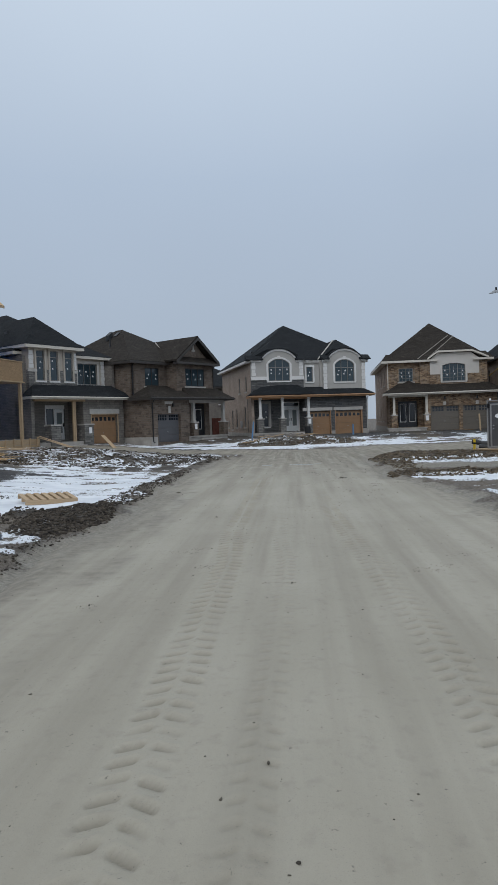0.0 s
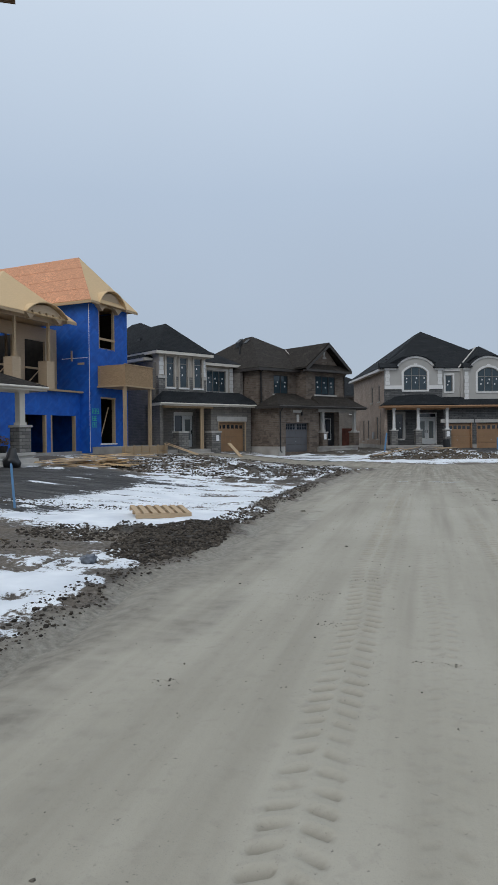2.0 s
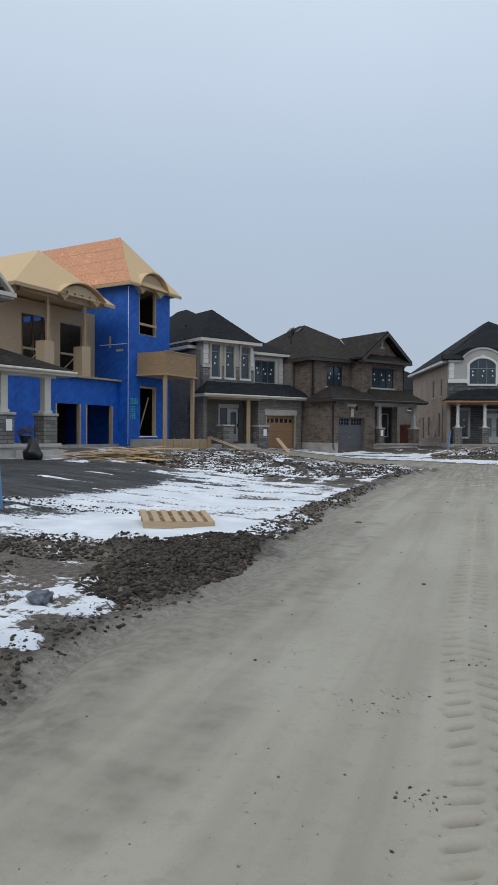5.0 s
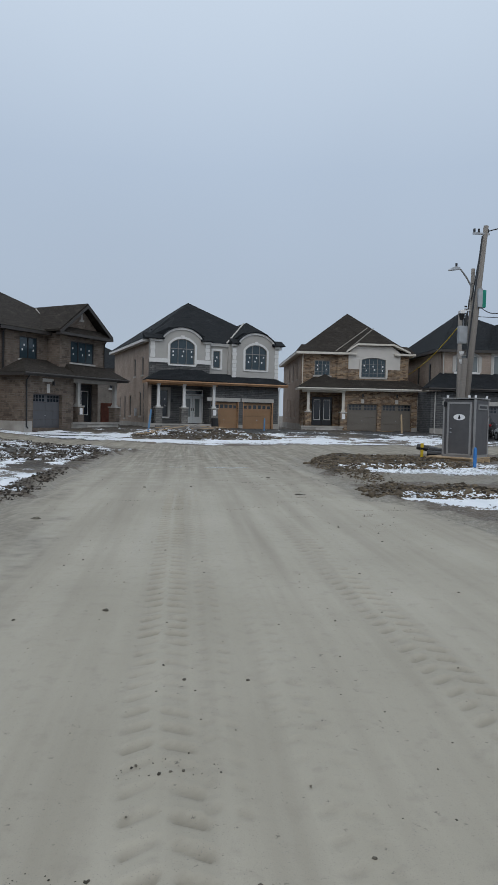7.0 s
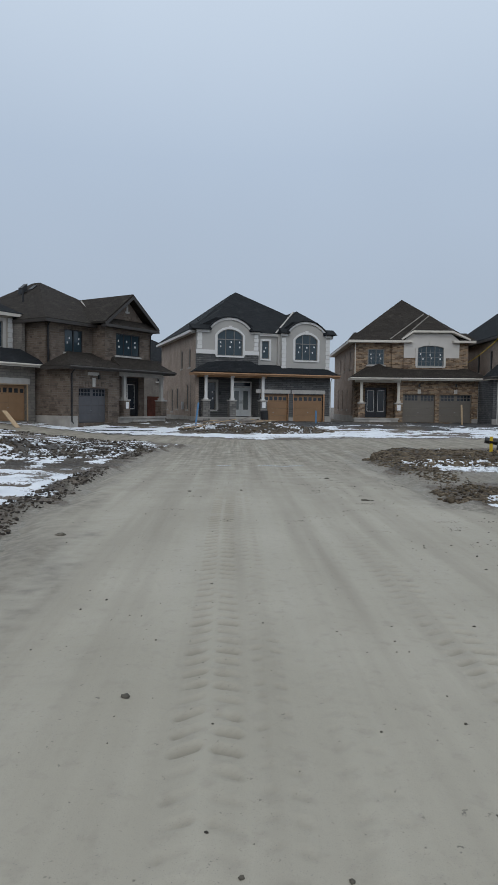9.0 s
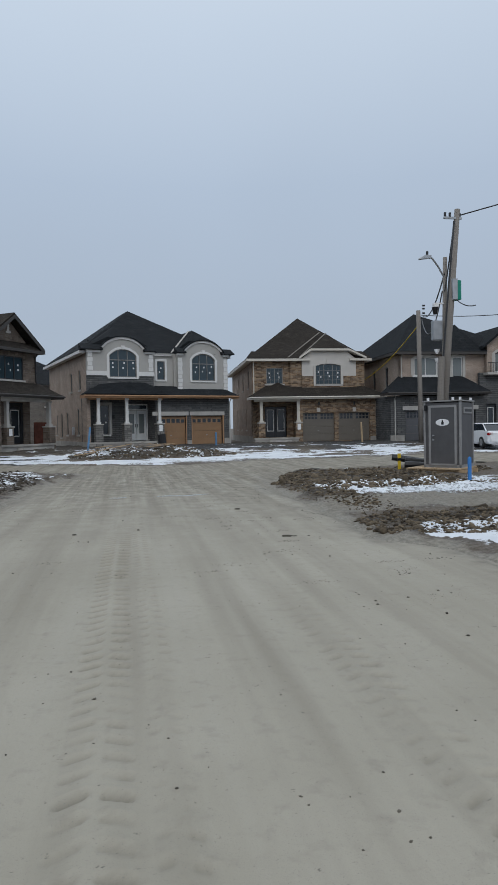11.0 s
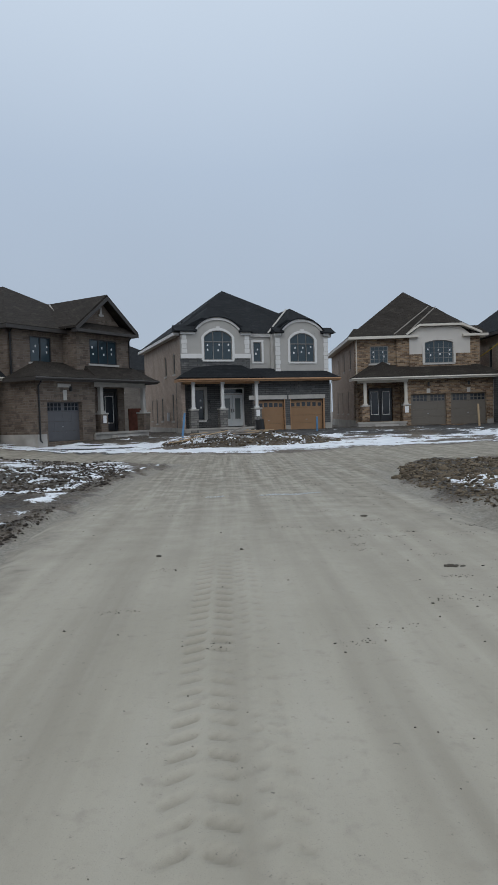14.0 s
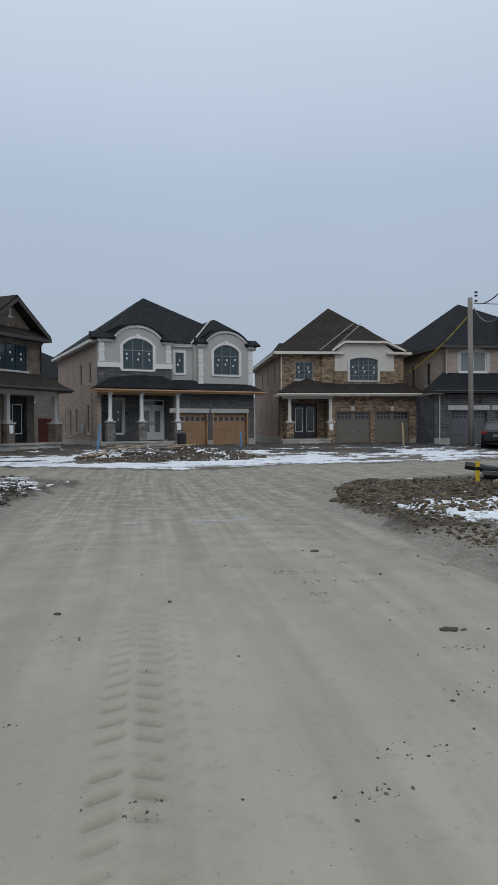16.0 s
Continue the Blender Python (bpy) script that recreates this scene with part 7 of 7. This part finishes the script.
def small_things():
    # pallet
    z = ground_at(-5.2, 14.0)
    p = thing("pallet", pose(-5.2, 14.0, z + 0.03, 4, 2, 33), "bare wooden shipping pallet lying on the snow", "pallet")
    for y in (-0.5, 0.0, 0.5):
        part("stringer", boxes((-0.62, 0.62, y - 0.02, y + 0.02, 0.0, 0.1)), TIMBER, p)
    for k in range(7):
        x = -0.56 + k * 0.187
        part("deck_board", boxes((x - 0.055, x + 0.055, -0.52, 0.52, 0.1, 0.12)), TIMBER, p)
    # lumber heap
    rnd = random.Random(9)
    z = ground_at(-13.6, 26.6)
    p = thing("lumber_pile", Matrix.Translation((-13.6, 26.6, z - 0.03)), "loose heap of splintered boards and plywood offcuts", "lumber")
    for k in range(44):
        a = rnd.uniform(-0.5, 0.9) + (math.pi if k % 2 else 0)
        x, y, zz, l = rnd.uniform(-1.2, 1.0), rnd.uniform(-1.0, 1.0), 0.02 + 0.55 * (k / 44) * rnd.uniform(0.4, 1.0), rnd.uniform(0.9, 2.4)
        bm = bmesh.new()
        plank(bm, (x, y, zz), (x + l * math.cos(a), y + l * math.sin(a) * 0.8, max(0.03, zz + rnd.uniform(-0.25, 0.2))), rnd.choice((0.1, 0.14, 0.2, 0.45)), 0.03)
        part("board", bm, rnd.choice((TIMBER, PLYWOOD, SHEATHING)), p)
    # plank leaning in front of the grey house
    bm = bmesh.new()
    plank(bm, (-11.2, 41.6, ground_at(-11.2, 41.6) - 0.02), (-12.6, 43.6, 1.25), 0.25, 0.05)
    single("plank", bm, TIMBER, Matrix(), "bare plank leaning up to an unfinished porch", "plank")
    # stakes and markers
    for x, y, h, r, mat, lean, label in ((15.95, 52.9, 1.45, 0.055, TIMBER, -4, "raw wooden survey stake beside a driveway"), (5.64, 52.5, 0.95, 0.05, BLUE_PAINT, 0, "pale blue service stake in the snow"),
                                       (-2.38, 47.7, 1.6, 0.05, BLUE_PAINT, 7, "blue-tipped service stake leaning in rubble"), (10.0, 27.3, 0.75, 0.05, BRIGHT_BLUE, 0, "bright blue service stake beside the cabin"),
                                       (-8.7, 13.6, 1.12, 0.025, BLUE_PAINT, -4, "thin blue service stake in the mud")):
        s = thing("stake", pose(x, y, ground_at(x, y) - 0.1, 0, lean, 20), label, "stake", "stakes")
        part("shaft", boxes((-r, r, -r * 0.6, r * 0.6, 0, h)), mat, s)
        part("tip", hull([(-r, -r * 0.6, h), (r, -r * 0.6, h), (-r, r * 0.6, h), (r, r * 0.6, h), (0, 0, h + 0.06)]), mat, s)
    single("post", tube([(0, 0, -0.3), (-0.12, 0, 1.05)], 0.24, 14), BLACK_PLASTIC, Matrix.Translation((1.95, 47.6, ground_at(1.95, 47.6))), "stout black plastic pipe post leaning in rubble", "pipe")
    single("plastic_pipe", tube([(0, 0, -0.02), (-0.1, 0, 0.42)], 0.09, 14), GREEN_PLASTIC, Matrix.Translation((-8.95, 13.15, ground_at(-8.95, 13.15))), "leaning bright green plastic pipe", "pipe")
    m = thing("marker_post", Matrix.Translation((10.2, 33.0, ground_at(10.2, 33.0) - 0.05)), "yellow flat marker post with black band", "marker")
    part("shaft", boxes((-0.06, 0.06, -0.02, 0.02, 0, 0.7)), YELLOW, m)
    part("band", boxes((-0.062, 0.062, -0.022, 0.022, 0.42, 0.52)), BLACK_PLASTIC, m)
    for k, (a, b) in enumerate((((10.4, 34.2), (12.2, 33.4)), ((10.7, 33.6), (12.4, 33.0)), ((10.5, 33.2), (12.0, 32.6)))):
        za, zb = ground_at(*a) + 0.45 - 0.12 * k, ground_at(*b) + 0.12
        single("drain_pipe", tube([(a[0], a[1], za), (b[0], b[1], zb)], 0.13, 12), BLACK_PLASTIC, Matrix(), "black corrugated drain pipe lying on rubble", "pipe", "drain pipes")
    # crumpled plastic on the snow
    bm = bmesh.new()
    bmesh.ops.create_icosphere(bm, subdivisions=3, radius=0.12)
    for v in bm.verts:
        v.co *= 1 + 0.5 * noise.noise(v.co * 14)
        v.co.z *= 0.7
    single("plastic_bag", bm, GREY_PLASTIC, Matrix.Translation((-4.05, 8.7, ground_at(-4.05, 8.7) + 0.06)), "crumpled grey plastic bag lying on the snow", "bag")
    # bag and planter on the porch of the near house
    n = house_pose(-17.45, 22.58, 75.9, 0.6)
    bm = bmesh.new()
    bmesh.ops.create_icosphere(bm, subdivisions=3, radius=0.36)
    for v in bm.verts:
        v.co *= 1 + 0.22 * noise.noise(v.co * 4)
        v.co.z = v.co.z * 0.9 + (0.3 if v.co.z > 0.28 else 0)
        v.co.x *= 0.8 if v.co.z > 0.3 else 1
    single("garbage_bag", bm, BLACK_PLASTIC, n @ Matrix.Translation((1.35, -1.4, 0.2)), "full black garbage bag slumped by the steps", "bag", smooth=True)
    w = thing("planter", n @ Matrix.Translation((2.15, 0.1, 0.58)), "planter of dried brown mums on a porch", "planter")
    part("pot", tube([(0, 0, 0), (0, 0, 0.12), (0, 0, 0.3)], 0.15, 14, True, 0.24), BLACK_PLASTIC, w)
    bm = bmesh.new()
    for k in range(260):
        v = Vector((rnd.gauss(0, 1), rnd.gauss(0, 1), abs(rnd.gauss(0, 1)))).normalized() * rnd.uniform(0.2, 0.42)
        s = 0.05
        q = [bm.verts.new(Vector((0, 0, 0.32)) + v + Vector((rnd.uniform(-s, s), rnd.uniform(-s, s), rnd.uniform(-s, s)))) for _ in range(3)]
        bm.faces.new(q)
    part("foliage", bm, PLANT, w)


def timber_arm():
    """A stout timber arm high on a post at the road's edge."""
    x, y = -3.75, 3.35
    g = thing("timber_gantry", pose(x, y, ground_at(x, y), 0, 0, 29), "brown timber arm on a tall post beside the road", "gantry")
    part("post", boxes((-0.1, 0.1, -0.1, 0.1, -0.3, 5.06)), TIMBER, g)
    part("arm", boxes((-0.3, 1.85, -0.22, 0.22, 5.06, 5.2)), RAW_BROWN, g)
    part("cap_board", boxes((-0.34, 1.88, -0.24, 0.24, 5.2, 5.25)), TIMBER, g)
    part("upper_beam", boxes((-0.3, 1.86, -0.14, 0.14, 5.25, 5.5)), RAW_BROWN, g)


utility_cabin()
timber_arm()
poles()
car(pose(21.6, 46.5, ground_at(21.6, 46.5), 0, 0, 84), WHITE_CAR, "white sedan parked on a driveway")
car(pose(20.75, 50.2, ground_at(20.75, 50.2), 0, 0, 60), BLACK_CAR, "black hatchback parked before a garage")
small_things()


# ---- clods, rubble and pebbles ----
def clod_mesh(name, spots, mat, label, category, seed):
    """Many small broken lumps in one mesh: spots are x, y, size, sink."""
    rng = np.random.default_rng(seed)
    t = (1 + 5 ** 0.5) / 2
    ico = np.array([(-1, t, 0), (1, t, 0), (-1, -t, 0), (1, -t, 0), (0, -1, t), (0, 1, t), (0, -1, -t), (0, 1, -t), (t, 0, -1), (t, 0, 1), (-t, 0, -1), (-t, 0, 1)]) / 1.9
    fa = np.array(((0, 11, 5), (0, 5, 1), (0, 1, 7), (0, 7, 10), (0, 10, 11), (1, 5, 9), (5, 11, 4), (11, 10, 2), (10, 7, 6), (7, 1, 8), (3, 9, 4), (3, 4, 2), (3, 2, 6), (3, 6, 8), (3, 8, 9), (4, 9, 5), (2, 4, 11), (6, 2, 10), (8, 6, 7), (9, 8, 1)))
    n = len(spots)
    size = spots[:, 2][:, None, None] * rng.uniform(0.6, 1.25, (n, 1, 3)) * np.array((1.2, 1.2, 0.75))
    jit = 1 + rng.uniform(-0.32, 0.32, (n, 12, 1))
    ang = rng.uniform(0, 6.28, n)
    p = ico[None] * jit * size
    c, s = np.cos(ang)[:, None], np.sin(ang)[:, None]
    x, y = p[..., 0] * c - p[..., 1] * s, p[..., 0] * s + p[..., 1] * c
    gx, gy = spots[:, 0], spots[:, 1]
    inside = on_road(gx, gy) > 0.2
    gz = np.where(inside, road_height(gx, gy), ground_height(gx, gy))
    co = np.stack([x + gx[:, None], y + gy[:, None], p[..., 2] + (gz + spots[:, 2] * spots[:, 3])[:, None]], -1).reshape(-1, 3)
    faces = (fa[None] + (np.arange(n) * 12)[:, None, None]).reshape(-1, 3)
    me = bpy.data.meshes.new(name)
    me.vertices.add(len(co))
    me.vertices.foreach_set("co", co.ravel())
    me.loops.add(faces.size)
    me.loops.foreach_set("vertex_index", faces.ravel())
    me.polygons.add(len(faces))
    me.polygons.foreach_set("loop_start", np.arange(len(faces)) * 3)
    me.update()
    me.materials.append(mat)
    tagged(new(name, me), label, category, kind="stuff")


def lump_material(name, a, b):
    m, n, l, p = material(name)
    geo = n.new("ShaderNodeNewGeometry")
    co = n.new("ShaderNodeTexCoord")
    q = node(n, "ShaderNodeTexNoise", Scale=24.0, Detail=4.0)
    l.new(co.outputs["Object"], q.inputs["Vector"])
    tone = blend(n, l, geo.outputs["Random Per Island"], a, b)
    tone = blend(n, l, ramped(n, l, q.outputs["Fac"], 0.35, 0.7), blend(n, l, 0.5, tone, (0.02, 0.018, 0.016)), tone)
    l.new(tone, p.inputs["Base Color"])
    p.inputs["Roughness"].default_value = 0.9
    p.inputs["Specular IOR Level"].default_value = 0.2
    k = node(n, "ShaderNodeBump", Strength=0.8, Distance=0.02)
    l.new(q.outputs["Fac"], k.inputs["Height"])
    l.new(k.outputs["Normal"], p.inputs["Normal"])
    return m


def scatter(rng, n, cx, cy, rx, ry, turn, lo, hi, clip=True):
    a, r = rng.uniform(0, 6.28, n), np.sqrt(rng.uniform(0, 1, n))
    x, y = rx * r * np.cos(a), ry * r * np.sin(a)
    c, s = math.cos(turn), math.sin(turn)
    out = np.stack([cx + x * c - y * s, cy + x * s + y * c, lo + (hi - lo) * rng.uniform(0, 1, n) ** 3, np.full(n, 0.15)], -1)
    return out[on_road(out[:, 0], out[:, 1]) < -0.02] if clip else out


def rubble():
    rng = np.random.default_rng(3)
    dark = [scatter(rng, 9000, -3.75, 11.2, 0.95, 2.2, 0.1, 0.004, 0.036), scatter(rng, 45, -3.75, 11.2, 0.85, 2.0, 0.1, 0.03, 0.07), scatter(rng, 2000, -5.4, 11.4, 1.6, 0.8, 0.1, 0.0056, 0.0374),
            scatter(rng, 3000, -3.4, 17.0, 0.45, 8.0, 0.0, 0.006, 0.04), scatter(rng, 1500, -3.1, 7.5, 0.45, 3.2, 0.0, 0.004, 0.026), scatter(rng, 900, -5.6, 5.4, 2.2, 0.5, 0.0, 0.0056, 0.0238),
            scatter(rng, 900, -7.6, 9.4, 2.4, 0.8, 0.2, 0.0070, 0.0340), scatter(rng, 700, -9.0, 14.6, 3.0, 0.5, 0.1, 0.0070, 0.0340), scatter(rng, 5000, -9.0, 30.0, 6.0, 5.0, 0.3, 0.0084, 0.0680), scatter(rng, 2200, -4.6, 32.0, 1.6, 5.0, 0.1, 0.0084, 0.0578),
            scatter(rng, 1600, -12.0, 38.5, 3.5, 3.0, 0.3, 0.0105, 0.0680), scatter(rng, 1800, -5.5, 38.6, 3.0, 1.8, 0.3, 0.0084, 0.0612)]
    clod_mesh("soil_clods", np.concatenate(dark), lump_material("dark_soil", (0.026, 0.022, 0.019), (0.125, 0.103, 0.08)), "dark broken clods of churned soil", "soil", 11)
    tan = [scatter(rng, 6500, 7.3, 29.4, 3.2, 3.4, 0.2, 0.0070, 0.06), scatter(rng, 3500, 5.9, 19.8, 2.3, 1.4, 0.1, 0.0063, 0.05), scatter(rng, 2200, 5.0, 26.5, 0.7, 4.5, 0.0, 0.006, 0.05), scatter(rng, 160, 7.0, 29.0, 3.0, 3.2, 0.2, 0.05, 0.13), scatter(rng, 90, 5.9, 19.8, 2.2, 1.2, 0.1, 0.04, 0.1), scatter(rng, 2200, 10.0, 18.8, 3.0, 0.9, 0.1, 0.0070, 0.0408),
           scatter(rng, 2500, 10.5, 32.4, 3.0, 2.0, 0, 0.0084, 0.0680), scatter(rng, 3500, 1.4, 45.6, 4.6, 1.5, 0.1, 0.0105, 0.0748), scatter(rng, 1500, 13.0, 26.6, 3.4, 1.0, 0, 0.0070, 0.0476),
           scatter(rng, 2200, -8.8, 9.8, 2.4, 0.9, 0.1, 0.0056, 0.0340), scatter(rng, 2500, -11.0, 28.0, 4.0, 2.2, 0.4, 0.0084, 0.0578), scatter(rng, 1500, 5.0, 26.0, 0.9, 6.0, 0, 0.0056, 0.0272)]
    clod_mesh("rubble", np.concatenate(tan), lump_material("brown_rubble", (0.04, 0.03, 0.02), (0.26, 0.205, 0.14)), "brown lumps of clay and broken stone", "rubble", 12)
    far = [scatter(rng, 420, 0.9, 20.0, 3.4, 22.0, 0, 0.004, 0.013, False), scatter(rng, 150, 3.0, 20.0, 1.3, 7.0, 0, 0.004, 0.018, False), scatter(rng, 260, 0.6, 8.0, 3.0, 10.0, 0, 0.003, 0.008, False),
           np.array(((2.41, 18.97, 0.05, 0.0), (2.47, 18.99, 0.04, 0.0), (2.36, 18.96, 0.035, 0.0), (2.52, 18.95, 0.025, 0.0), (0.17, 20.27, 0.03, 0.15), (-0.85, 20.0, 0.03, 0.15), (-2.2, 15.6, 0.045, 0.1), (-0.6, 10.9, 0.025, 0.15), (0.45, 9.4, 0.012, 0.2), (2.2, 22.5, 0.05, 0.1)))]
    for k in range(60):
        cx, cy = (rng.uniform(-1.6, 3.8), rng.uniform(4, 30)) if k < 22 else (rng.normal(2.4, 0.9), rng.uniform(15, 28))
        far.append(scatter(rng, 34, cx, cy, rng.uniform(0.1, 0.3), rng.uniform(0.06, 0.14), 0, 0.002, 0.009, False))
    far = np.concatenate(far)
    far = far[on_road(far[:, 0], far[:, 1]) > 0.1]
    clod_mesh("pebbles", far, lump_material("road_crumbs", (0.06, 0.052, 0.043), (0.2, 0.18, 0.145)), "small dark crumbs and pebbles on the road", "pebbles", 13)
    white = [scatter(rng, 500, 8.4, 25.2, 2.6, 1.3, 0.1, 0.012, 0.05), scatter(rng, 700, -9.0, 30.0, 5.5, 4.0, 0.3, 0.015, 0.07), scatter(rng, 300, 1.4, 45.6, 4.0, 1.3, 0.1, 0.02, 0.08),
             scatter(rng, 420, 1.3, 25.8, 0.7, 0.1, 0.12, 0.006, 0.02, False), scatter(rng, 120, -0.26, 25.76, 0.22, 0.05, 0.1, 0.006, 0.018, False)]
    clod_mesh("snow_lumps", np.concatenate(white), lump_material("dirty_snow", (0.55, 0.58, 0.6), (0.75, 0.78, 0.8)), "small lumps of dirty snow", "snow", 14)
    straw = [scatter(rng, 500, 7.2, 29.4, 3.4, 3.4, 0.2, 0.006, 0.03), scatter(rng, 260, 5.9, 19.8, 2.3, 1.4, 0.1, 0.006, 0.025), scatter(rng, 500, -9.0, 30.0, 6.0, 5.0, 0.3, 0.008, 0.04), scatter(rng, 260, -7.2, 10.2, 3.2, 1.2, -0.55, 0.005, 0.02)]
    clod_mesh("pale_stones", np.concatenate(straw), lump_material("pale_broken_stone", (0.2, 0.165, 0.12), (0.46, 0.42, 0.35)), "pale broken stones and wood chips in the soil", "stones", 15)
    r2 = random.Random(21)
    for k in range(22):
        x, y, a = r2.uniform(-3.0, 1.2), r2.uniform(44.6, 46.8), r2.uniform(-0.5, 0.5)
        l = r2.uniform(0.8, 2.4)
        bm = bmesh.new()
        z = ground_at(x, y) + 0.12
        plank(bm, (x, y, z), (x + l * math.cos(a), y + l * math.sin(a), ground_at(x + l, y) + r2.uniform(0.05, 0.3)), 0.09, 0.04)
        single("offcut", bm, GREY_TIMBER if k % 3 else TIMBER, Matrix(), "weathered timber offcut in the rubble", "timber", "timber offcuts")


rubble()
